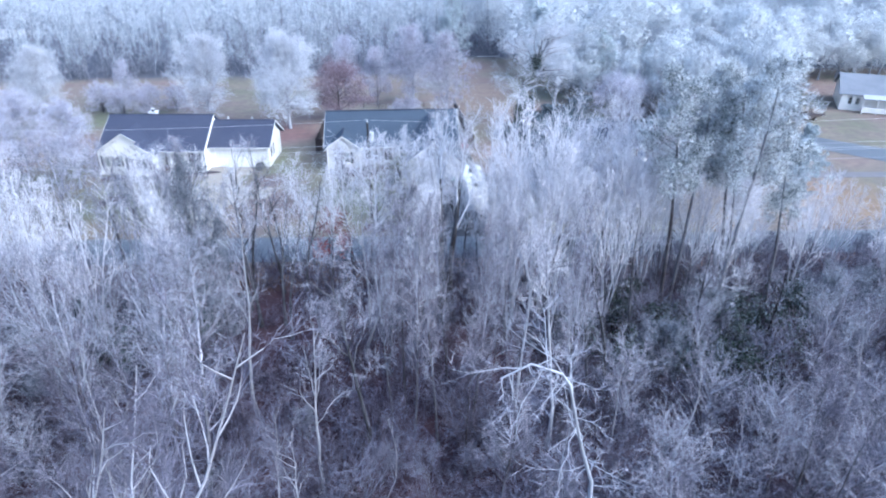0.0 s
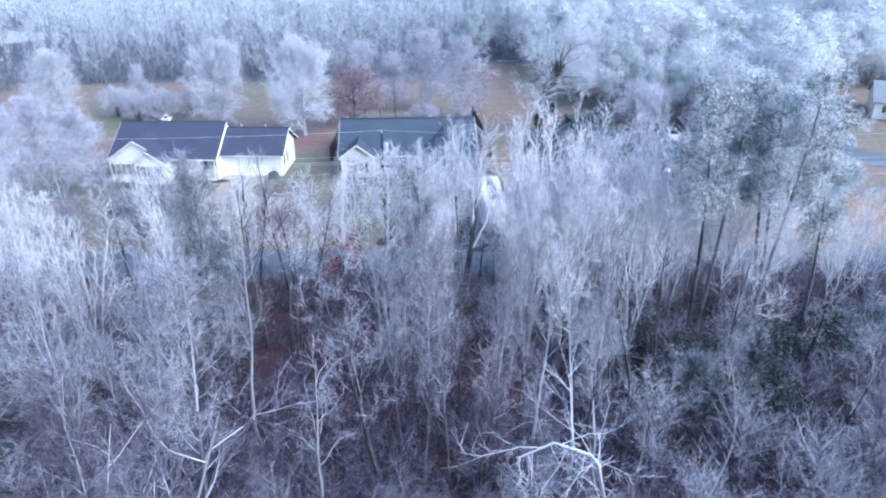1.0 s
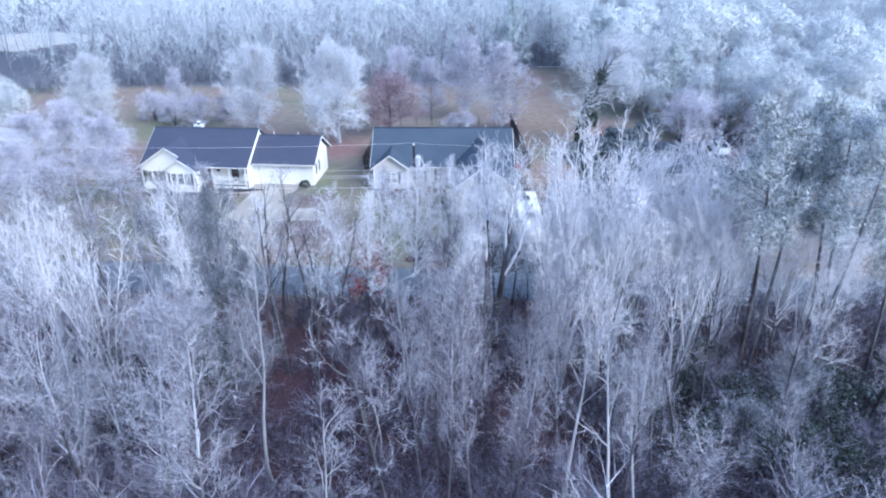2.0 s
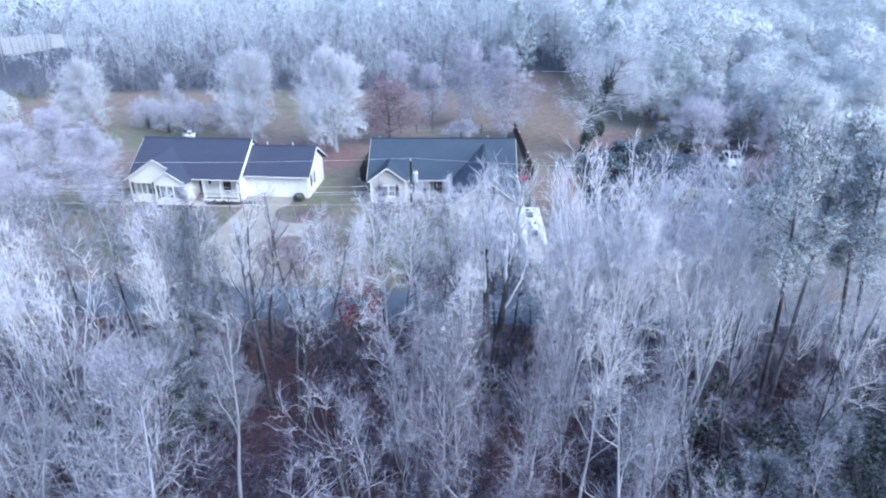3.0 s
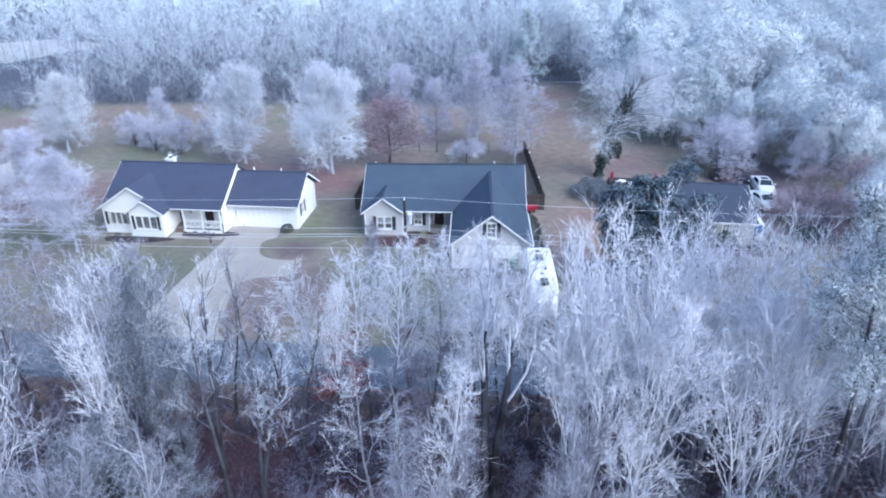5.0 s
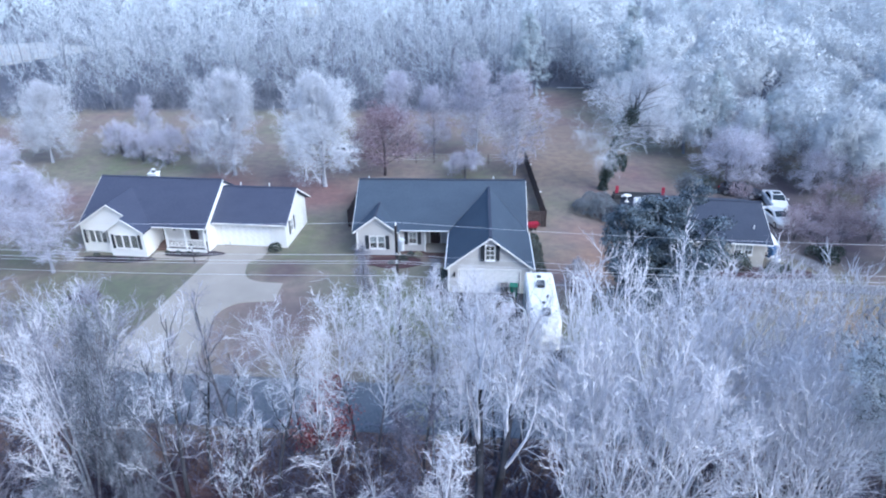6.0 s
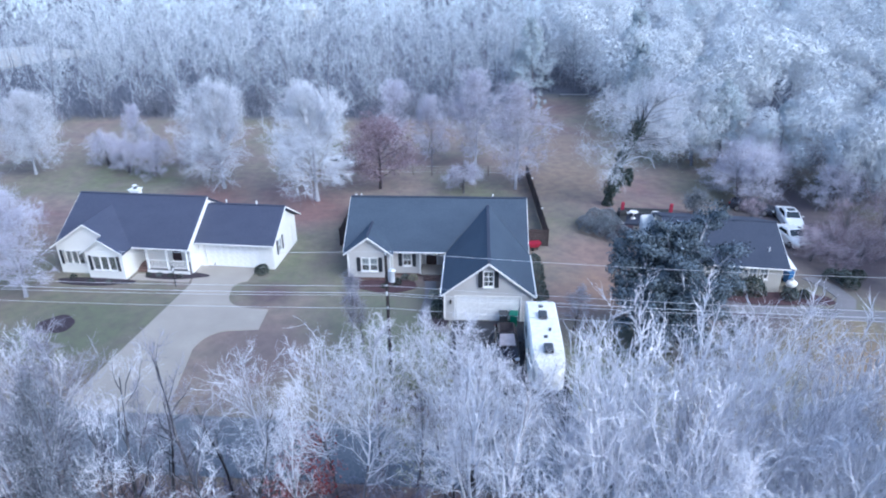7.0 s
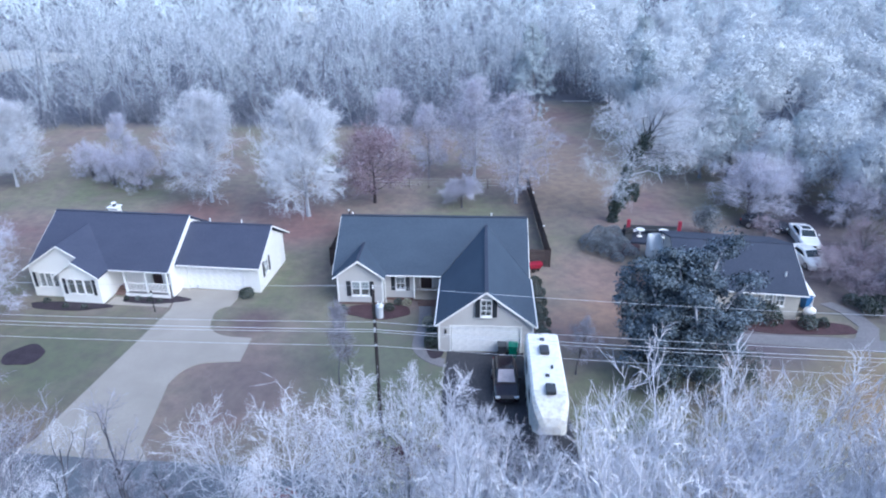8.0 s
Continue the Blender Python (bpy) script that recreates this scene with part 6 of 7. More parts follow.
# back yards
plant(ROUND[0], -28.2, 28.5, 13.0 / ROUND[0][2], 20, wide=0.95)
plant(ROUND[1], -16.3, 24.8, 13.9 / ROUND[1][2], 80, wide=0.95)
P(BUSHY, 30.2, 26.2, 7.2, wide=1.35)
P(SLIM, -35.8, 2.4, 10.0, wide=1.5)
P(SLIM, -4.3, 36.8, 9.5)
P(SLIM, 1.2, 37.2, 12.5, wide=1.25)
P(SLIM, 5.9, 29.2, 12.6, wide=1.25)
P(SLIM, -9.6, 41.0, 10.5)
P(SLIM, -43.4, 39.4, 7.5)
for x, y, h in ((-38.2, 32.3, 5.5), (-42.0, 33.5, 5.0), (-35.0, 36.0, 4.5), (34.6, 30.5, 6.5), (45.0, 30.0, 8.5), (39.0, 24.0, 6.0), (-46.0, 36.0, 5.0)):
    P(BUSHY, x, y, h)
for x, y, h in ((-53.7, 32.7, 11.0),):
    P(ROUND, x, y, h)
for x, y, h in ((-44.5, 4.0, 9.5), (-47, 14, 8.5), (-41.0, -4.0, 9.0)):
    P(SLIM, x, y, h, wide=1.4)
for x, y, h in ((-62, 24, 10.5), (38.5, 5.5, 8), (44, 12, 9)):
    P(EDGE_ROUND, x, y, h)
plant(CEDAR[0], 10.3, 69.0, 1.0, 10)
plant(CEDAR[1], 29.0, 72.0, 1.1, 50)

# edge of the back wood
edge = [(-70, 56), (-48, 63), (-15, 60), (5, 71), (11, 80), (23, 80), (25.5, 62), (26, 47), (31, 36), (37.5, 29), (43, 25), (50, 23), (56, 34), (62, 46), (90, 52), (130, 58)]
EDGE = []
for (xa, ya), (xb, yb) in zip(edge, edge[1:]):
    n = int(math.hypot(xb - xa, yb - ya) / 3.6) + 1
    for i in range(n):
        t = (i + R.uniform(0.1, 0.9)) / n
        EDGE.append((xa + (xb - xa) * t + R.uniform(-2, 2), ya + (yb - ya) * t + R.uniform(0, 4)))
for x, y in EDGE:
    if math.hypot(x - 10.3, y - 69) < 4.5 or (abs(x - 27.5) < 4.5 and 58 < y < 74):
        continue
    if x > 25 and R.random() < 0.15:
        continue
    P(EDGE_TREE if x < 25 else R.choice((EDGE_ROUND, EDGE_ROUND, EDGE_ROUND, EDGE_ROUND, CEDAR)), x, y, R.uniform(11, 15.5) if x < 25 else R.uniform(9, 13.5))


def edge_y(x):
    for (xa, ya), (xb, yb) in zip(edge, edge[1:]):
        if xa <= x <= xb:
            return ya + (yb - ya) * (x - xa) / max(0.1, xb - xa)
    return 56 if x < -70 else 58


spots, tries = [], 0
while len(spots) < 520 and tries < 9000:
    tries += 1
    y = R.uniform(38, 135)
    x = R.uniform(-1, 1) * (50 + y * 0.78)
    if y < edge_y(x) + 5 or (x < -62 and y < 75 and R.random() < 0.6) or ((x + 112) / 13) ** 2 + ((y - 114) / 14) ** 2 < 1:
        continue
    if any((x - p[0]) ** 2 + (y - p[1]) ** 2 < 9 for p in spots):
        continue
    spots.append((x, y, 0, R.uniform(0.75, 1.2), R.uniform(0, 6.28)))
spots = [p for p in spots if p[0] <= 20 + 22 * noise.noise((p[0] * 0.08, p[1] * 0.08, 7.0)) + 6]
right = []
for k in range(5000):
    y = R.uniform(30, 140)
    x = R.uniform(14, 60 + 0.8 * y)
    if y < edge_y(x) + 3 or any((x - p[0]) ** 2 + (y - p[1]) ** 2 < 82 for p in right):
        continue
    right.append((x, y, 0, R.uniform(0.7, 1.4), R.uniform(0, 6.28)))
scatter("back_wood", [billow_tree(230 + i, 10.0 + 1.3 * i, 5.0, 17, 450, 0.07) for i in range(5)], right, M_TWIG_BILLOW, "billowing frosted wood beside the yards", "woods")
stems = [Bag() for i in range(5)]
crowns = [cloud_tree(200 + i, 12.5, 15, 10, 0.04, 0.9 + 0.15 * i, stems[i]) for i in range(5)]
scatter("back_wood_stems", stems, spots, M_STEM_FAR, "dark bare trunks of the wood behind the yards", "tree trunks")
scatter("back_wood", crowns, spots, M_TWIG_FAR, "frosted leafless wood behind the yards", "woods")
spots, tries = [], 0
while len(spots) < 1100 and tries < 20000:
    tries += 1
    y = 125 + 300 * R.random() ** 1.3
    x = R.uniform(-1, 1) * (40 + y * 0.78)
    if ((x + 112) / 13) ** 2 + ((y - 114) / 14) ** 2 < 1:
        continue
    if any((x - p[0]) ** 2 + (y - p[1]) ** 2 < 22 for p in spots[-250:]):
        continue
    spots.append((x, y, 0, R.uniform(0.75, 1.2), R.uniform(0, 6.28)))
# far trees carry the haze in their twig colour
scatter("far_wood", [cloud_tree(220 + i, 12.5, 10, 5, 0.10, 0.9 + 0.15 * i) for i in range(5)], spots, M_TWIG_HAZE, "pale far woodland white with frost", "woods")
PINK_BUSH = tree_stock("bare_bush", bare_tree(89, 3.0, 0.05, 0.05, 30, 2.2, 50, "oval", 8, 8, 4, stems=6, lift=0.04), M_BARK, M_PINK,
                       "spreading leafless bush with reddish frosted twigs", "bush", "bushes beside the low house")
for x, y, h in ((31.6, 11.4, 3.2), (33.6, 12.6, 3.6), (33.0, 9.4, 2.8), (35.6, 11.0, 3.6), (32.6, 14.0, 2.6), (38.4, 11.2, 3.6), (29.8, 21.0, 2.4), (40.5, 15.5, 4.2), (37.5, 17.5, 3.8), (42.5, 20.0, 4.5)):
    plant(PINK_BUSH, x, y, h / PINK_BUSH[2], x * 50)
clumps = [brush_clump(s + 40, 3.0, 12, 0.5, 5) for s in range(5)]
spots = []
while len(spots) < 380:
    x = R.uniform(-80, 70)
    y = edge_y(x) + 16 * R.random() ** 1.5 - 1
    spots.append((x, y, -0.05, R.uniform(0.8, 1.7), R.uniform(0, 6.28)))
scatter("wood_edge_brush", clumps, spots, M_THICKET, "frosted thicket along the edge of the back wood", "brush")

# ---- things in the yards ----
def wheel(parent, x, y, r=0.34, w=0.22):
    ax = Matrix.Translation((x, y, r)) @ Matrix.Rotation(radians(90), 4, 'Y')
    bm = bmesh.new()
    bmesh.ops.create_cone(bm, cap_ends=True, segments=20, radius1=r, radius2=r, depth=w, matrix=ax)
    bmesh.ops.bevel(bm, geom=[e for e in bm.edges if len(e.link_faces) == 2 and any(len(f.verts) > 4 for f in e.link_faces)], offset=0.04, segments=2, affect='EDGES')
    wh = part("wheel", bm, M_RUBBER, parent)
    bm = bmesh.new()
    bmesh.ops.create_cone(bm, cap_ends=True, segments=16, radius1=r * 0.6, radius2=r * 0.55, depth=w + 0.03, matrix=ax)
    part("rim", bm, M_RIM, wh)
    return wh


def hull(sections, bm=None):
    """A body lofted through rings of points."""
    bm = bm or bmesh.new()
    rings = [[bm.verts.new(p) for p in s] for s in sections]
    for a, b in zip(rings, rings[1:]):
        for i in range(len(a)):
            j = (i + 1) % len(a)
            bm.faces.new((a[i], a[j], b[j], b[i]))
    bm.faces.new(rings[0][::-1])
    bm.faces.new(rings[-1])
    return bm


def ring(y, w, z0, z1, chamfer=0.12):
    c = min(chamfer, (z1 - z0) * 0.45)
    return [(-w, y, z0), (w, y, z0), (w, y, z1 - c), (w - c, y, z1), (-w + c, y, z1), (-w, y, z1 - c)]


def car(name, m, paint, label, long=4.7, wide=0.92, tall=1.45, van=False, sunroof=False, group=""):
    """A car whose nose points to -y."""
    t = thing(name, m, label, "car", group)
    h = long / 2
    body = part("body", hull([ring(-h, wide * 0.72, 0.38, 0.66), ring(-h + 0.18, wide * 0.93, 0.26, 0.78), ring(-h + 1.0, wide, 0.22, 0.92),
                              ring(-0.6, wide, 0.22, 0.98), ring(h - 1.0, wide, 0.22, 1.02), ring(h - 0.15, wide * 0.94, 0.28, 0.98), ring(h, wide * 0.78, 0.4, 0.85)]), paint, t, smooth=False)
    back = h - (0.25 if van else 0.95)
    cab = part("cabin", hull([ring(-h + 1.15, wide * 0.86, 0.9, 0.99, 0.04), ring(-h + 1.95, wide * 0.76, 0.9, tall - 0.03, 0.1), ring(-0.1, wide * 0.76, 0.9, tall, 0.12),
                              ring(back - 0.5, wide * 0.75, 0.9, tall - 0.04, 0.1), ring(back, wide * 0.84, 0.9, 1.04, 0.04)]), paint, t)
    def glass(name, pts):
        part(name, slab(bmesh.new(), pts, 0.02), M_FROST_GLASS if name == "windscreen" and van else M_CAR_GLASS, cab)
    glass("windscreen", [(-wide * 0.70, -h + 1.22, 1.045), (wide * 0.70, -h + 1.22, 1.045), (wide * 0.60, -h + 1.86, tall - 0.02), (-wide * 0.60, -h + 1.86, tall - 0.02)])
    glass("rear_window", [(-wide * 0.6, back - 0.44, tall - 0.06), (wide * 0.6, back - 0.44, tall - 0.06), (wide * 0.7, back - 0.05, 1.1), (-wide * 0.7, back - 0.05, 1.1)])
    if sunroof:
        part("sunroof", boxed(-0.38, 0.38, -h + 2.1, -h + 2.75, tall - 0.02, tall + 0.012), M_CAR_GLASS, cab)
    for s in (-1, 1):
        bm = bmesh.new()
        v = [bm.verts.new(p) for p in ((s * wide * 0.875, -h + 1.5, 1.0), (s * wide * 0.79, -h + 2.0, tall - 0.12), (s * wide * 0.79, back - 0.55, tall - 0.14), (s * wide * 0.86, back - 0.2, 1.02))]
        bm.faces.new(v)
        bmesh.ops.solidify(bm, geom=bm.faces[:], thickness=0.015)
        part("side_window", bm, M_CAR_GLASS, cab)
        part("headlamp", boxed(s * wide * 0.72 - 0.16, s * wide * 0.72 + 0.16, -h + 0.02, -h + 0.22, 0.6, 0.74, bevel=0.03), M_LAMP_GLASS, body)
        part("tail_lamp", boxed(s * wide * 0.74 - 0.14, s * wide * 0.74 + 0.14, h - 0.16, h - 0.01, 0.72, 0.9, bevel=0.03), M_TAIL, body)
        part("mirror", boxed(s * (wide + 0.09) - 0.09, s * (wide + 0.09) + 0.09, -h + 1.55, -h + 1.68, 0.98, 1.12, bevel=0.03), paint, cab)
        for y in (-h + 0.88, h - 0.9):
            wheel(t, s * (wide - 0.1), y)
        if van:
            part("roof_rail", bar(bmesh.new(), (s * wide * 0.62, -h + 2.1, tall + 0.05), (s * wide * 0.62, back - 0.6, tall + 0.04), 0.025), M_BLACK, cab)
    part("grille", boxed(-0.4, 0.4, -h - 0.012, -h + 0.05, 0.42, 0.6, bevel=0.01), M_BLACK, body)
    return t


CARS = "cars parked by the houses"
car("car", pose(3.75, -4.0, 0.04, 0, 0, 2), M_CAR_MAROON, "dark maroon car with roof rails, parked before the garage", 4.2, 0.82, 1.6, True, False, CARS)
car("car", pose(33.2, 20.2, 0, 0, 0, -6), M_CAR_WHITE, "white saloon car with a sunroof beside the house", 4.7, 0.92, 1.45, False, True, CARS)
car("car", pose(31.5, 15.6, 0, 0, 0, 8), M_CAR_WHITE, "white car with frosted paint beside the house", 4.4, 0.9, 1.42, False, False, CARS)
car("car", pose(30.6, 23.2, 0, 0, 0, 60), M_CAR_DARK, "dark car under bare branches behind the house", 4.5, 0.9, 1.45, False, False, CARS)
car("car", pose(-16.0, 36.5, 0, 0, 0, 75), M_CAR_WHITE, "white car half hidden behind a frosted tree", 4.5, 0.9, 1.45, False, False, CARS)


def travel_trailer():
    t = thing("camper_trailer", pose(6.1, -7.1, 0.04, 0, 0, 0), "long white fifth-wheel camper trailer with roof vents", "camper trailer")
    w, y0, y1 = 1.06, -3.4, 4.55
    part("body", hull([ring(y0 + 1.9, w, 0.75, 3.3, 0.14), ring(y0 + 2.6, w, 0.75, 3.36, 0.14), ring(0.5, w, 0.75, 3.36, 0.14), ring(y1 - 0.1, w, 0.75, 3.33, 0.14), ring(y1, w * 0.98, 0.85, 3.26, 0.14)]), M_RV, t)
    part("front_cap", hull([ring(y0 - 0.1, w * 0.5, 1.75, 2.3, 0.2), ring(y0 + 0.1, w * 0.72, 1.55, 2.75, 0.25), ring(y0 + 0.5, w * 0.9, 1.45, 3.08, 0.25), ring(y0 + 1.1, w * 0.985, 1.4, 3.24, 0.18),
                            ring(y0 + 1.895, w * 0.998, 1.4, 3.298, 0.14)]), M_RV_DIRT, t, "dull white rounded front cap, streaked")
    for x, y, wx, wy, h in ((-0.05, 3.65, 0.3, 0.26, 0.13), (-0.02, -0.2, 0.24, 0.24, 0.1)):
        v = part("roof_vent", boxed(x - wx / 2, x + wx / 2, y - wy / 2, y + wy / 2, 3.358, 3.36 + h, bevel=0.03), M_GREY_DARK, t)
        part("vent_rim", boxed(x - wx / 2 - 0.07, x + wx / 2 + 0.07, y - wy / 2 - 0.07, y + wy / 2 + 0.07, 3.352, 3.375), M_RV, v)
    for x, y in ((0.0, 2.4), (0.05, -1.6)):
        a = part("air_conditioner", boxed(x - 0.29, x + 0.29, y - 0.42, y + 0.42, 3.358, 3.6, bevel=0.06), M_GREY_DARK, t, "dark grey roof air conditioner")
        part("shroud_grille", boxed(x - 0.25, x + 0.25, y - 0.475, y - 0.455, 3.42, 3.58), M_BLACK, a)
    part("roof_pipe", bar(bmesh.new(), (0.32, 0.6, 3.34), (0.32, 0.6, 3.55), 0.08), M_GREY_DARK, t)
    part("rear_ladder", boxed(0.1, 0.5, y1 + 0.02, y1 + 0.06, 0.9, 3.3), M_METAL, t)
    for s in (-1, 1):
        for y in (0.9, 1.85):
            wheel(t, s * (w - 0.12), y, 0.38, 0.24)
        part("side_window", boxed(s * w - 0.01, s * w + 0.01, 2.0, 3.2, 1.8, 2.5), M_CAR_GLASS, t)
        part("side_window", boxed(s * w - 0.01, s * w + 0.01, -0.9, 0.1, 1.8, 2.5), M_CAR_GLASS, t)
        part("stabiliser_leg", bar(bmesh.new(), (s * 0.8, -1.2, 0.0), (s * 0.8, -1.2, 0.8), 0.05), M_METAL, t)
    bm = beam(bmesh.new(), (-0.75, y0 + 2.6, 0.7), (-0.75, y1 - 0.2, 0.7), 0.12, 0.16)
    beam(bm, (0.75, y0 + 2.6, 0.7), (0.75, y1 - 0.2, 0.7), 0.12, 0.16)
    part("chassis", bm, M_BLACK, t)
    part("king_pin", bar(bmesh.new(), (0, y0 + 1.1, 0.98), (0, y0 + 1.1, 1.42), 0.09), M_BLACK, t)
    return t


travel_trailer()


def wheelie_bin(x, y, paint, label, turn=0):
    t = thing("wheelie_bin", pose(x, y, 0.04, 0, 0, turn), label, "wheelie bin", "bins by the garage")
    part("body", hull([[(-0.24, -0.26, 0.04), (0.24, -0.26, 0.04), (0.24, 0.22, 0.04), (-0.24, 0.22, 0.04)], [(-0.3, -0.34, 1.0), (0.3, -0.34, 1.0), (0.3, 0.34, 1.0), (-0.3, 0.34, 1.0)]]), paint, t)
    part("lid", boxed(-0.33, 0.33, -0.39, 0.37, 1.0, 1.08, bevel=0.03), paint, t)
    part("handle", bar(bmesh.new(), (-0.22, 0.4, 0.98), (0.22, 0.4, 0.98), 0.025), M_BLACK, t)
    for s in (-1, 1):
        part("wheel", bar(bmesh.new(), (s * 0.26, 0.26, 0.12), (s * 0.32, 0.26, 0.12), 0.12, 0.12, 14), M_RUBBER, t)


wheelie_bin(3.62, -0.5, M_GREY_DARK, "dark grey wheelie bin before the garage door", 3)
wheelie_bin(4.4, -0.5, M_GREEN_BIN, "green wheelie bin before the garage door", -4)
wheelie_bin(27.9, 7.3, M_BLUE, "blue wheelie bin beside the low grey house", 20)


def utility_pole(x, y, h, gear, label):
    t = thing("utility_pole", pose(x, y, 0), label, "utility pole", "poles of the power line")
    part("shaft", bar(bmesh.new(), (0, 0, -0.2), (0, 0, h), 0.125, 0.09, 12), M_POLE, t)
    part("insulator", bar(bmesh.new(), (0, 0, h), (0, 0, h + 0.22), 0.05, 0.035, 8), M_TRIM, t)
    for z in (7.5, 7.0, 6.85, 5.9):
        part("bracket", boxed(-0.05, 0.05, -0.26, -0.08, z - 0.05, z + 0.03), M_METAL, t)
    if gear:
        tr = part("transformer", bar(bmesh.new(), (0.34, -0.12, 7.75), (0.34, -0.12, 8.5), 0.2, 0.2, 16), M_METAL, t, "pale grey transformer can")
        part("lid", bar(bmesh.new(), (0.36, -0.12, 8.5), (0.36, -0.12, 8.6), 0.25, 0.14, 16), M_METAL, tr)
        for s in (-0.1, 0.1):
            part("bushing", bar(bmesh.new(), (0.36 + s, -0.12, 8.56), (0.36 + s, -0.12, 8.78), 0.04, 0.02, 8), M_TRIM, tr)
        part("mounting_arm", boxed(0.1, 0.2, -0.1, 0.0, 7.8, 8.35), M_METAL, tr)
    return t


utility_pole(-4.0, -8.0, 9.5, True, "wooden utility pole with a grey transformer by the lawn")
for x in (-58.0, 52.0):
    utility_pole(x, -8.0 - (x + 4.0) * 0.035, 9.5, False, "wooden utility pole carrying frosted cables")


def cable(p, q, sag, r):
    c = bpy.data.curves.new("power_cable", 'CURVE')
    c.dimensions = '3D'
    c.bevel_depth = r
    c.bevel_resolution = 1
    sp = c.splines.new('POLY')
    n = 24
    sp.points.add(n)
    for i in range(n + 1):
        t = i / n
        sp.points[i].co = (*(a + (b - a) * t for a, b in zip(p[:2], q[:2])), p[2] + (q[2] - p[2]) * t - sag * 4 * t * (1 - t), 1)
    tmp = new("power_cable", c)
    me = bpy.data.meshes.new_from_object(tmp.evaluated_get(bpy.context.evaluated_depsgraph_get()))
    bpy.data.objects.remove(tmp)
    ob = link_part("power_cable", me, M_WIRE)
    return tagged(ob, "thin overhead cable white with frost", "cable", "cables of the power line")


for dy, z, sag, r in ((0.0, 9.72, 0.7, 0.008), (-0.25, 7.5, 0.55, 0.009), (-0.25, 7.0, 0.5, 0.012), (-0.25, 6.85, 0.6, 0.009), (-0.25, 5.9, 0.5, 0.009)):
    for xa, xb in ((-58.0, -4.0), (-4.0, 52.0)):
        cable((xa, -8.0 - (xa + 4) * 0.035 + dy, z), (xb, -8.0 - (xb + 4) * 0.035 + dy, z), sag, r)


def fence(name, pts, h, label, caps=()):
    t = thing(name, Matrix(), label, "fence")
    board = rng_mesh = None
    k = 0
    for (xa, ya), (xb, yb) in zip(pts, pts[1:]):
        L = math.hypot(xb - xa, yb - ya)
        a = math.degrees(math.atan2(yb - ya, xb - xa))
        n = int(L / 0.16)
        for i in range(n):
            u = (i + 0.5) / n
            m = pose(xa + (xb - xa) * u, ya + (yb - ya) * u, 0, 0, 0, a)
            if board is None:
                bm = hull([[(-0.07, -0.01, 0.05), (0.07, -0.01, 0.05), (0.07, 0.01, 0.05), (-0.07, 0.01, 0.05)], [(-0.07, -0.01, h - 0.06), (0.07, -0.01, h - 0.06), (0.07, 0.01, h - 0.06), (-0.07, 0.01, h - 0.06)],
                           [(-0.03, -0.01, h), (0.03, -0.01, h), (0.03, 0.01, h), (-0.03, 0.01, h)]])
                board = part("board", bm, M_FENCE, t)
                ob = board
            else:
                ob = new("board", board.data)
                ob.parent = t
            ob.matrix_basis = m @ Matrix.Translation((0, 0, 0.03 * math.sin(k * 2.3)))
            k += 1
        n = max(1, round(L / 2.4))
        for i in range(n + 1):
            u = i / n
            x, y = xa + (xb - xa) * u, ya + (yb - ya) * u
            part("post", boxed(x - 0.05, x + 0.05, y + 0.02, y + 0.12, -0.1, h + 0.1), M_FENCE, t)
        for z in (0.4, h - 0.35):
            part("rail", beam(bmesh.new(), (xa, ya + 0.035, z), (xb, yb + 0.035, z), 0.04, 0.09), M_FENCE, t)
    for x, y in caps:
        part("post_cap", boxed(x - 0.09, x + 0.09, y - 0.02, y + 0.16, h + 0.1, h + 0.22, bevel=0.02), M_TRIM, t, "small white solar cap")
    return t


fence("wooden_fence", [(6.05, 13.8), (8.25, 13.7), (7.9, 22.0), (7.4, 33.5)], 1.75, "dark weathered wooden board fence beside the bungalow", ((7.66, 27.6), (7.4, 33.4), (8.05, 18.6)))
fence("wooden_fence", [(-9.7, 13.4), (-11.5, 13.2), (-11.3, 22.0)], 1.75, "dark weathered wooden board fence behind the bungalow", ((-11.35, 21.9),))


def wire_fence():
    t = thing("wire_fence", Matrix(), "thin wire fence across the back yard", "fence")
    for i in range(9):
        part("post", bar(bmesh.new(), (-11 + i * 2.3, 33.7, -0.1), (-11 + i * 2.3, 33.7, 1.25), 0.04), M_FENCE, t)
    for z in (0.45, 0.8, 1.15):
        part("wire", bar(bmesh.new(), (-11, 33.7, z), (7.4, 33.7, z), 0.008, None, 4), M_WIRE, t)


wire_fence()


def mailbox(x, y):
    t = thing("mailbox", pose(x, y, 0, 0, 0, 4), "dark mailbox on a wooden post beside the lane", "mailbox")
    part("post", boxed(-0.05, 0.05, -0.05, 0.05, -0.1, 1.05), M_POLE, t)
    bm = hull([[(0.11 * math.cos(a), y2, 1.17 + 0.11 * math.sin(a)) for a in [math.pi * k / 6 for k in range(7)]] + [(-0.11, y2, 1.05), (0.11, y2, 1.05)] for y2 in (-0.28, 0.26)])
    b = part("box", bm, M_BLACK, t)
    part("flag", boxed(0.115, 0.13, -0.05, 0.0, 1.15, 1.38), M_RED, b, "red signal flag")


mailbox(-0.8, -11.9)


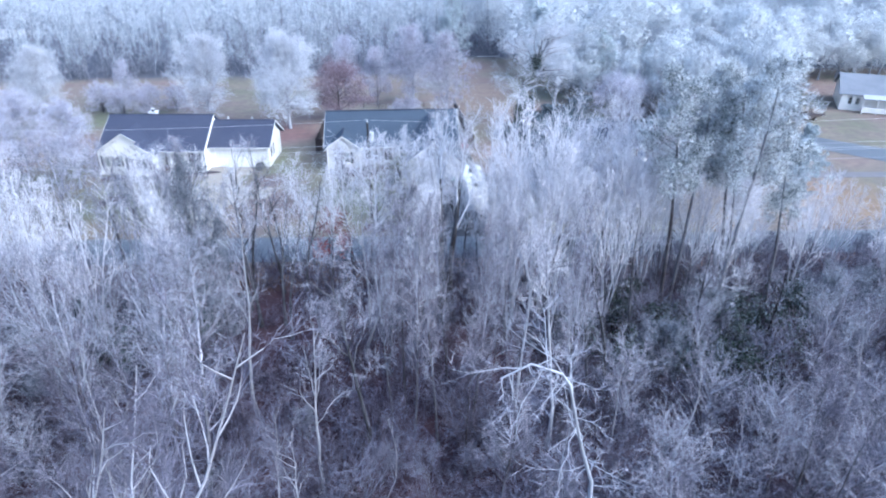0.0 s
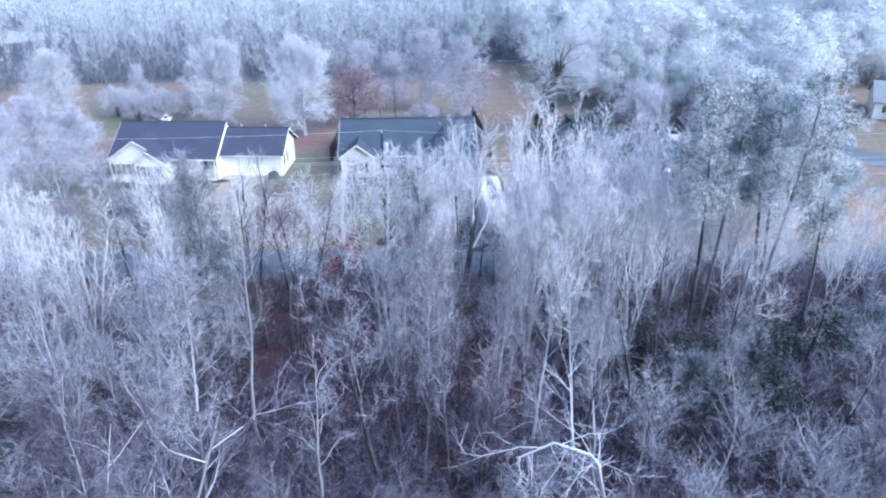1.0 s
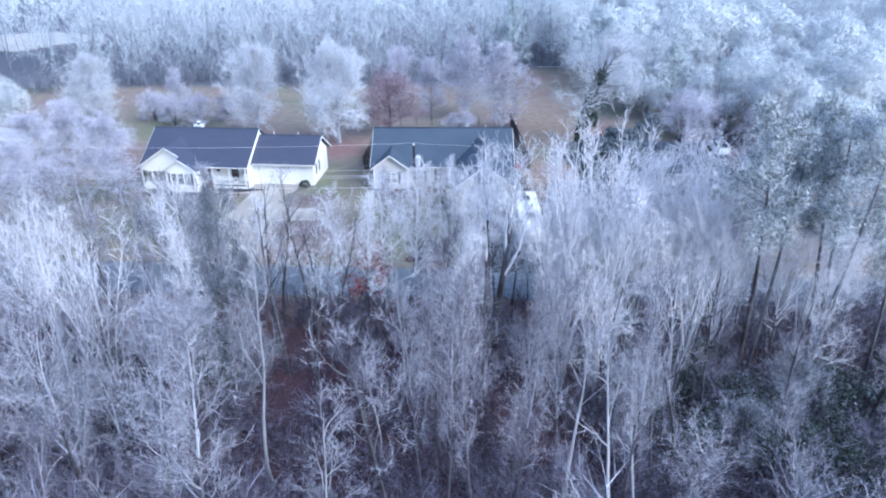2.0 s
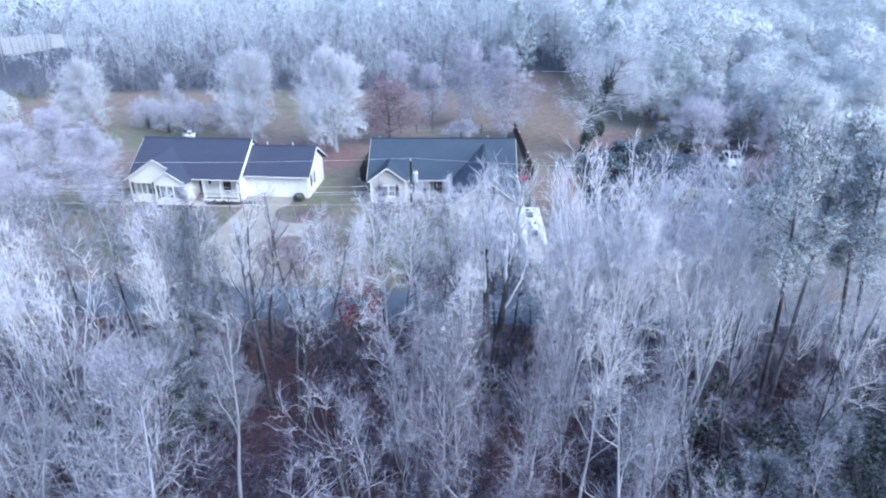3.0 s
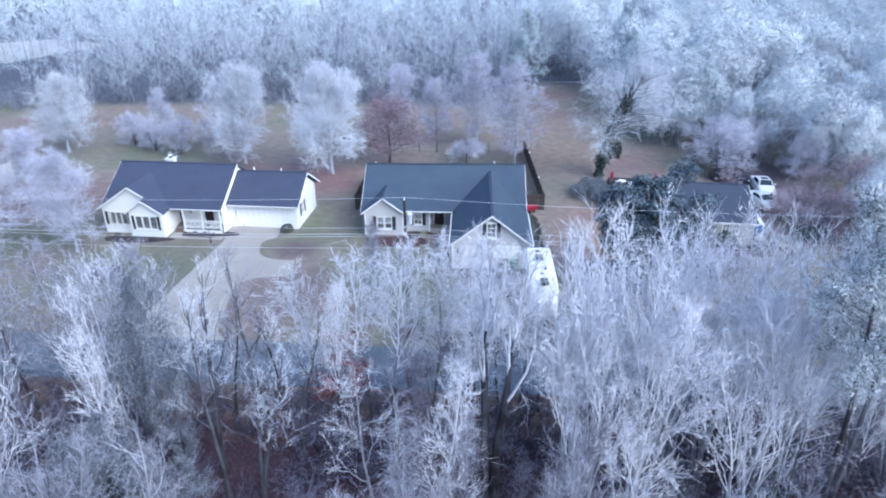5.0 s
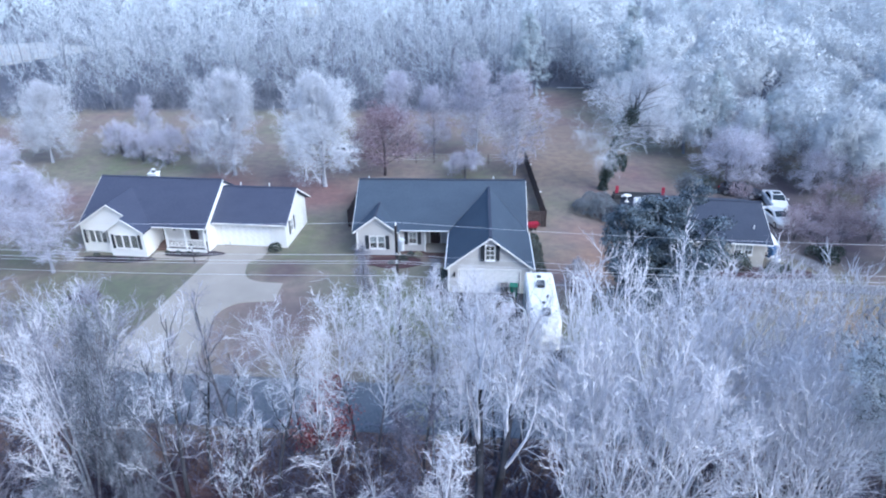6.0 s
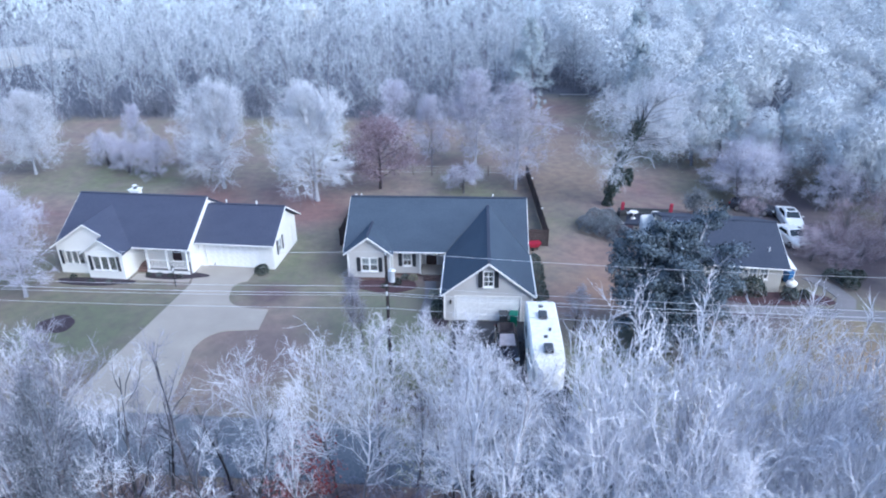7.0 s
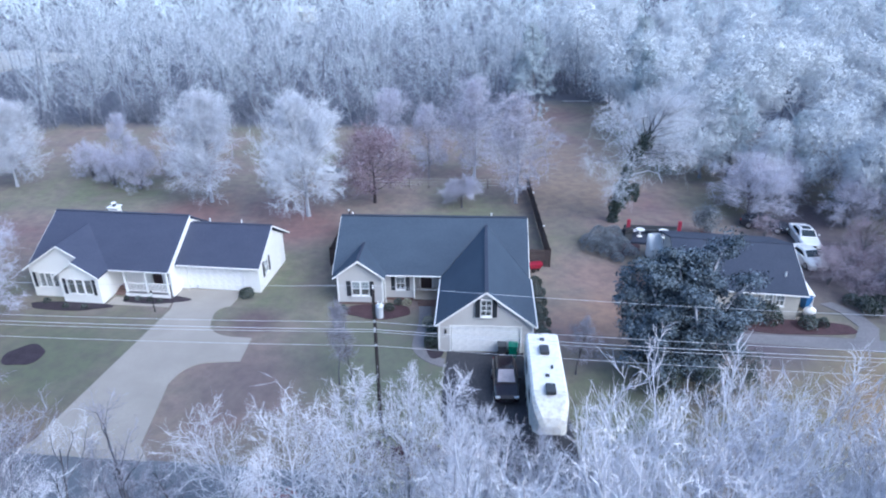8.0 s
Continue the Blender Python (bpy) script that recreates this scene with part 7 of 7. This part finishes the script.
def lamp_post(x, y):
    t = thing("lamp_post", pose(x, y, 0), "short black garden lamp post beside the drive", "lamp post")
    part("pole", bar(bmesh.new(), (0, 0, 0), (0, 0, 1.5), 0.05, 0.035), M_BLACK, t)
    l = part("lantern", bar(bmesh.new(), (0, 0, 1.5), (0, 0, 1.8), 0.08, 0.12, 6), M_LAMP_GLASS, t)
    part("cap", bar(bmesh.new(), (0, 0, 1.8), (0, 0, 1.95), 0.14, 0.02, 6), M_BLACK, l)


lamp_post(-24.0, 4.6)


def patio():
    t = thing("garden_shelter", pose(17.2, 20.2, 0, 0, 0, -4), "small patio shelter with red posts and a grey deck", "shelter")
    part("deck", boxed(-1.4, 4.6, -1.3, 1.8, 0.0, 0.22), M_ROOF_GREY, t)
    for x in (-0.85, 3.95):
        part("red_post", boxed(x - 0.16, x + 0.16, -0.3, 0.0, 0.22, 2.1, bevel=0.02), M_RED, t, "red painted board post")
    part("bench_back", boxed(-1.05, 4.05, 1.2, 1.28, 0.5, 0.95), M_GREY_DARK, t)
    part("bench_seat", boxed(-1.05, 4.05, 0.75, 1.18, 0.55, 0.62), M_GREY_DARK, t)
    for x in (-0.8, 1.5, 3.8):
        part("bench_leg", boxed(x - 0.05, x + 0.05, 0.8, 1.1, 0.22, 0.55), M_GREY_DARK, t)


def round_table(x, y, r=0.55):
    t = thing("garden_table", pose(x, y, 0.22), "round white garden table on the patio", "table", "tables on the patio")
    part("tabletop", bar(bmesh.new(), (0, 0, 0.7), (0, 0, 0.75), r, r * 0.97, 24), M_TRIM, t)
    part("stem", bar(bmesh.new(), (0, 0, 0.05), (0, 0, 0.7), 0.05), M_TRIM, t)
    part("foot", bar(bmesh.new(), (0, 0, 0.0), (0, 0, 0.05), 0.28, 0.24, 16), M_TRIM, t)


patio()
round_table(17.6, 20.4, 0.45)
round_table(19.8, 20.2, 0.45)


def grill(x, y):
    t = thing("barbecue_grill", pose(x, y, 0.22, 0, 0, 20), "black barbecue grill on the patio", "grill")
    part("firebox", boxed(-0.45, 0.45, -0.28, 0.28, 0.75, 1.0, bevel=0.03), M_BLACK, t)
    part("lid", boxed(-0.45, 0.45, -0.28, 0.28, 1.0, 1.25, bevel=0.1), M_BLACK, t)
    part("cabinet", boxed(-0.4, 0.4, -0.24, 0.24, 0.1, 0.75), M_GREY_DARK, t)
    part("side_shelf", boxed(0.46, 0.85, -0.24, 0.24, 0.9, 0.94), M_METAL, t)


grill(16.2, 19.4)


def folded_cover(x, y):
    t = thing("covered_swing", pose(x, y, 0, 0, 0, 8), "upright swing chair under a mottled white sheet", "patio chair")
    part("sheet", hull([ring(-0.6, 0.62, 0.0, 1.0, 0.12), ring(0.0, 0.66, 0.0, 1.6, 0.15), ring(0.6, 0.62, 0.0, 2.1, 0.12)]), M_TRIM, t)
    part("foot_rail", boxed(-0.45, 0.45, 0.62, 0.68, 0.0, 0.1), M_METAL, t)


folded_cover(18.1, 16.3)


def red_cart(x, y):
    t = thing("garden_cart", pose(x, y, 0, 0, 0, 15), "bright red plastic garden cart beside the fence", "garden cart")
    part("tub", hull([[(-0.4, -0.25, 0.3), (0.4, -0.25, 0.3), (0.4, 0.25, 0.3), (-0.4, 0.25, 0.3)], [(-0.62, -0.38, 0.75), (0.62, -0.38, 0.75), (0.62, 0.38, 0.75), (-0.62, 0.38, 0.75)]]), M_RED_BRIGHT, t)
    for s in (-1, 1):
        part("wheel", bar(bmesh.new(), (-0.25, s * 0.28, 0.18), (-0.25, s * 0.36, 0.18), 0.18, 0.18, 14), M_RUBBER, t)
    part("handle", bar(bmesh.new(), (0.55, 0, 0.7), (1.0, 0, 0.85), 0.03), M_BLACK, t)
    part("leg", boxed(0.25, 0.33, -0.2, 0.2, 0, 0.32), M_BLACK, t)


red_cart(6.9, 13.0)


def white_tank(x, y):
    t = thing("gas_tank", pose(x, y, 0, 0, 0, -12), "white gas tank on short feet beside the house", "gas tank")
    bm = bmesh.new()
    bmesh.ops.create_uvsphere(bm, u_segments=16, v_segments=10, radius=0.42, matrix=Matrix.Translation((0, 0, 0.6)) @ Matrix.Diagonal((1.1, 0.75, 0.8, 1)))
    part("tank", bm, M_TRIM, t, smooth=True)
    for s in (-0.4, 0.4):
        part("foot", boxed(s - 0.06, s + 0.06, -0.25, 0.25, 0, 0.28), M_GREY_DARK, t)
    part("dome", bar(bmesh.new(), (0, 0, 0.98), (0, 0, 1.12), 0.13, 0.1, 12), M_METAL, t)


white_tank(27.6, 5.9)


def flat_trailer(x, y, turn):
    t = thing("utility_trailer", pose(x, y, 0, 0, 0, turn), "low dark utility trailer standing in the grass", "trailer")
    part("deck", boxed(-1.0, 1.0, -2.2, 2.2, 0.5, 0.6), M_FENCE, t)
    for s in (-1, 1):
        part("side_board", boxed(s * 1.0 - 0.03, s * 1.0 + 0.03, -2.2, 2.2, 0.6, 0.95), M_FENCE, t)
        wheel(t, s * 0.98, 0.2, 0.3, 0.2)
    part("drawbar", bar(bmesh.new(), (0, -2.2, 0.5), (0, -3.4, 0.45), 0.05), M_METAL, t)


flat_trailer(66.0, 9.0, 60)
flat_trailer(58.5, 24.0, -65)

def white_rail():
    t = thing("rail_fence", Matrix(), "low pale rail fence at the edge of the back wood", "fence")
    for i in range(5):
        part("post", boxed(16.0 + i * 1.2 - 0.04, 16.0 + i * 1.2 + 0.04, 76.95, 77.05, -0.1, 0.5), M_FENCE, t)
    part("rail", boxed(15.9, 20.9, 76.92, 76.945, 0.36, 0.46), M_METAL, t)


white_rail()

# ---- planting round the houses ----
SHRUB = tree_stock("shrub", shrub(1, 0.55, 0.85, 1700, 0.075), M_BARK, M_SHRUB, "dark rounded evergreen shrub by the wall", "shrub", "shrubs round the houses")
SHRUB_PALE = tree_stock("shrub", shrub(2, 0.6, 0.9, 1500, 0.075), M_BARK, M_YELLOW_GREEN, "yellow-green shrub dusted with frost", "shrub", "shrubs round the houses")
for x, y, s in ((-17.3, 7.2, 1.15), (-21.9, 8.9, 0.8), (-27.2, 6.4, 0.45), (-26.2, 6.35, 0.5), (-25.2, 6.3, 0.5), (-24.3, 6.2, 0.45), (-23.6, 7.3, 0.45),
                (-30.0, 4.9, 0.5), (-31.6, 5.0, 0.5), (-33.6, 5.7, 0.55),
                (-1.45, 1.6, 1.1), (-1.4, 0.6, 1.2), (-1.5, 2.6, 1.0), (6.7, 2.0, 1.2), (6.75, 3.6, 1.3), (6.7, 5.2, 1.2), (6.7, 6.8, 1.3), (6.8, 8.4, 1.2), (6.7, 10.2, 1.1),
                (-8.9, 5.3, 0.7), (-5.2, 5.6, 0.8), (-4.6, 6.6, 0.7), (-6.2, 5.0, 0.55), (24.2, 5.0, 1.9), (26.9, 4.3, 1.3), (22.5, 5.0, 1.5), (28.1, 4.6, 0.9), (32.6, 6.5, 1.5), (31.8, 8.0, 1.2),
                (-3.2, -9.6, 1.1), (-1.4, -10.1, 0.9), (32.6, 7.4, 1.4), (34.0, 8.0, 1.2)):
    plant(SHRUB, x, y, s, (x * 97) % 360)
for x, y, s in ((-1.9, 3.5, 0.9), (-3.9, 6.5, 0.7), (-0.9, -8.6, 1.5), (-2.1, -8.3, 1.8)):
    plant(SHRUB_PALE, x, y, s, (x * 97) % 360)

SHRUB_FROST = tree_stock("shrub", shrub(3, 0.7, 1.0, 3800, 0.055), M_BARK, M_SHRUB_FROST, "broad evergreen bush grey with frost by the patio", "shrub", "bushes by the patio")
for x, y, s in ((12.7, 17.3, 1.6), (13.9, 16.3, 1.35), (15.2, 17.5, 1.5), (13.5, 19.0, 1.9), (14.9, 19.7, 1.6), (12.3, 18.8, 1.1), (16.0, 16.3, 1.05), (14.2, 17.6, 1.7), (14.6, 15.2, 0.9)):
    plant(SHRUB_FROST, x, y, s, (x * 97) % 360)

t = tree_stock("oak_tree", leafy_tree(301, 7.6, 0.16, 0.10, 3.3, 19000, 0.13, 44, 0.8), M_BARK, M_LEAF_BROWN, "rounded oak holding rust-brown frosted leaves", "tree", "trees of the back yards")
plant(t, -9.8, 28.9, 1.0, 30, wide=1.2)
t = tree_stock("oak_tree", leafy_tree(302, 5.0, 0.07, 0.2, 1.4, 2000, 0.14, 18, 0.45), M_BARK, M_LEAF_RED, "small oak holding dark red leaves at the wood's edge", "tree")
plant(t, -7.0, -19.9, 1.08, 10)
t = tree_stock("vine_covered_tree", leafy_tree(308, 10.2, 0.09, 0.3, 1.7, 1300, 0.13, 26, 0.5), M_BARK_FROSTED, M_YELLOW_GREEN, "slender tree with a few frosted yellow-green vines", "tree")
plant(t, -0.9, -20.2, 1.0, 60)


def magnolia():
    """An old magnolia with several leaders, its leaves in flat layered clumps."""
    rng = np.random.default_rng(303)
    t = thing("magnolia_tree", pose(15.1, -2.4, 0), "large dark green magnolia dusted with frost", "tree")
    wood, crown = Bag(), Bag()
    peaks = np.array([(2.3, 0.9, 10.3), (-2.6, 0.0, 8.4), (-0.6, 0.3, 9.2), (3.9, -0.3, 7.4), (-4.0, -0.4, 6.2), (0.2, -2.2, 7.4), (1.0, 2.6, 8.0), (4.6, 0.8, 5.2), (-2.0, -1.9, 5.6), (2.8, -2.0, 5.8), (-3.6, 0.8, 7.4), (-1.4, 1.6, 8.3), (1.0, 0.4, 8.8)])
    way = unit(peaks * np.array([0.55, 0.55, 1.0]))
    far = np.linalg.norm(peaks, axis=1)
    s = np.linspace(0, 1, 8)[None, :, None]
    lead = peaks[:, None] * s ** np.array([1.35, 1.35, 1.0]) + rng.normal(0, 0.13, (len(peaks), 8, 3)) * (s > 0)
    lead[:, 0, 2] = -0.15
    tubes(wood, lead, np.outer(0.11 + 0.01 * far, np.linspace(1, 0.2, 8)), 6)
    ls, lw, lu, li = sprout(rng, lead, 21, 0.10, 1.0, 70, 14, 0.03)
    ll = np.clip(2.9 * (1.08 - lu) + 0.35, 0.4, 2.5) * rng.uniform(0.7, 1.2, len(lu))
    L = grow(rng, ls, lw, ll, 4, 0.16, 0.03)
    n = wood.n
    tubes(wood, L, np.outer(np.full(len(ll), 0.04), np.linspace(1, 0.3, 5)), 4)
    weld(wood, n, n + np.arange(len(L)) * 20, 4)
    c = np.concatenate([L[:, 4], L[:, 3], L[:, 2], lead[:, 7]])
    size = rng.uniform(0.45, 0.95, len(c))
    pick = rng.integers(0, len(c), 84000)
    d = unit(rng.normal(0, 1, (len(pick), 3)) + UP * 0.45)
    p = c[pick] + d * (size[pick] * rng.uniform(0.3, 1.0, len(pick)) ** 0.5)[:, None] * np.array([1.0, 1.0, 0.6])
    p[:, 2] = np.maximum(p[:, 2], 0.1)
    leaves(crown, rng, p, 0.165 * rng.uniform(0.6, 1.35, len(pick)), 0.5, d)
    link_part("trunk", wood.mesh("trunk"), M_BARK_FROSTED, t)
    link_part("crown", crown.mesh("crown"), M_LEAF_MAGNOLIA, t, "dark glossy evergreen leaves")


magnolia()
t = tree_stock("evergreen_tree", leafy_tree(304, 2.5, 0.08, 0.12, 1.05, 5200, 0.12, 30, 0.55), M_BARK, M_SHRUB_FROST, "small rounded evergreen in a red pot beside the patio", "evergreen")
pot = plant(t, 24.0, 21.0, 1.0, 0)
part("pot", bar(bmesh.new(), (0, 0, 0.0), (0, 0, 0.6), 0.38, 0.55, 20), M_TERRACOTTA, pot, "red clay pot")
t = tree_stock("weeping_tree", bare_tree(305, 2.2, 0.09, 0.75, 26, 1.5, 70, "flat", 9, 9, 4, lift=-0.16, twig_w=0.014), M_BARK, M_LILAC, "small weeping tree with a lilac-white dome of twigs", "tree", "trees of the back yards")
plant(t, -0.05, 27.8, 1.4, 0)


def ivy_tree():
    """An old leaning tree, its stem and two stubs wrapped in ivy."""
    pair = bare_tree(306, 12.6, 0.24, 0.42, 40, 5.6, (84, 22), "oval", 10, 11, 5, low=0.4, lift=0.0, wander=0.22, twig_w=0.013, lean=0.10, fluff=26, crook=0.09)
    t = thing("ivy_covered_tree", pose(15.7, 24.6, 0), "frosted leafless tree with a leaning trunk wrapped in dark ivy", "tree", "trees of the back yards")
    link_part("trunk", pair[0].mesh("trunk"), M_BARK, t)
    link_part("crown", pair[1].mesh("crown"), M_TWIG_HEAVY, t)
    rng = np.random.default_rng(9)
    bag, wood = Bag(), Bag()
    spine = pair[0].v[0].reshape(10, 6, 3).mean(axis=1)
    def wrap(pts, n, wide, lo=0.0):
        u = rng.uniform(lo, 1, n) * (len(pts) - 1)
        i = np.minimum(u.astype(int), len(pts) - 2)
        f = (u - i)[:, None]
        c = pts[i] * (1 - f) + pts[i + 1] * f
        lump = 0.7 + 0.5 * np.sin(u * 3.1) * np.cos(u * 1.7 + 1)
        c = c + unit(rng.normal(0, 1, (n, 3))) * (wide * lump * rng.uniform(0.3, 1.0, n))[:, None]
        c[:, 2] = np.maximum(c[:, 2], 0.05)
        leaves(bag, rng, c, rng.uniform(0.12, 0.26, n), 0.3)
    wrap(spine[:8], 8500, 0.95)
    stub = np.array([(0.25, 0, 2.0), (1.0, -0.1, 2.5), (1.5, -0.2, 3.3), (1.9, -0.2, 3.9), (2.1, -0.2, 3.2), (2.0, -0.2, 2.4)])
    hook = np.array([(0.6, 0, 4.2), (1.7, -0.1, 5.2), (3.0, -0.2, 5.6), (4.0, -0.2, 5.3), (4.5, -0.2, 4.3)])
    tubes(wood, stub[None], np.linspace(0.12, 0.05, 6)[None], 5)
    tubes(wood, hook[None], np.linspace(0.10, 0.04, 5)[None], 5)
    link_part("limb", wood.mesh("limb"), M_BARK_FROSTED, t, "hooked pale broken limbs")
    wrap(stub, 2200, 0.66)
    link_part("ivy", bag.mesh("ivy"), M_LEAF_GREEN, t, "dark ivy dusted with frost")


ivy_tree()
# dark bushes added below the magnolia, for its low foliage and its shade
for x, y, h in ((13.4, -4.6, 3.2), (16.6, -5.6, 3.0), (19.4, -3.4, 3.4)):
    P(DARK_SCRUB, x, y, h)
YOUNG = tree_stock("young_tree", bare_tree(307, 5.0, 0.07, 0.34, 22, 1.5, (60, 24), "oval", 7, 8, 5, lift=0.1, wander=0.18, twig_w=0.009, fluff=18, crook=0.09), M_BARK, M_TWIG_SOFT,
                   "young dark-stemmed leafless tree with a thin frosted crown", "tree", "young trees on the lawns")
plant(YOUNG, 8.6, -2.4, 5.0 / YOUNG[2], 20, wide=1.0)
plant(YOUNG, -7.3, -4.2, 6.6 / YOUNG[2], 130, wide=0.75)
plant(YOUNG, -6.6, -3.6, 4.6 / YOUNG[2], 250, wide=0.8)

for stock in (*(s for kind in DEEP.values() for s in kind), *TALL, *VASE, *BARE, *PALE, *SAPLING, *ROUND, *SLIM, *BUSHY, *PINE, *CEDAR, *SCRUB_PINE, *FULL, *DARK_SCRUB, *FROST_BUSH, *PALE_NEAR, *HAZE_BUSH, *HAZE_PALE, DOUBLE, *EDGE_TREE, *EDGE_ROUND):
    if not stock[1]:
        for ob in (*stock[0].children, stock[0]):
            bpy.data.objects.remove(ob)
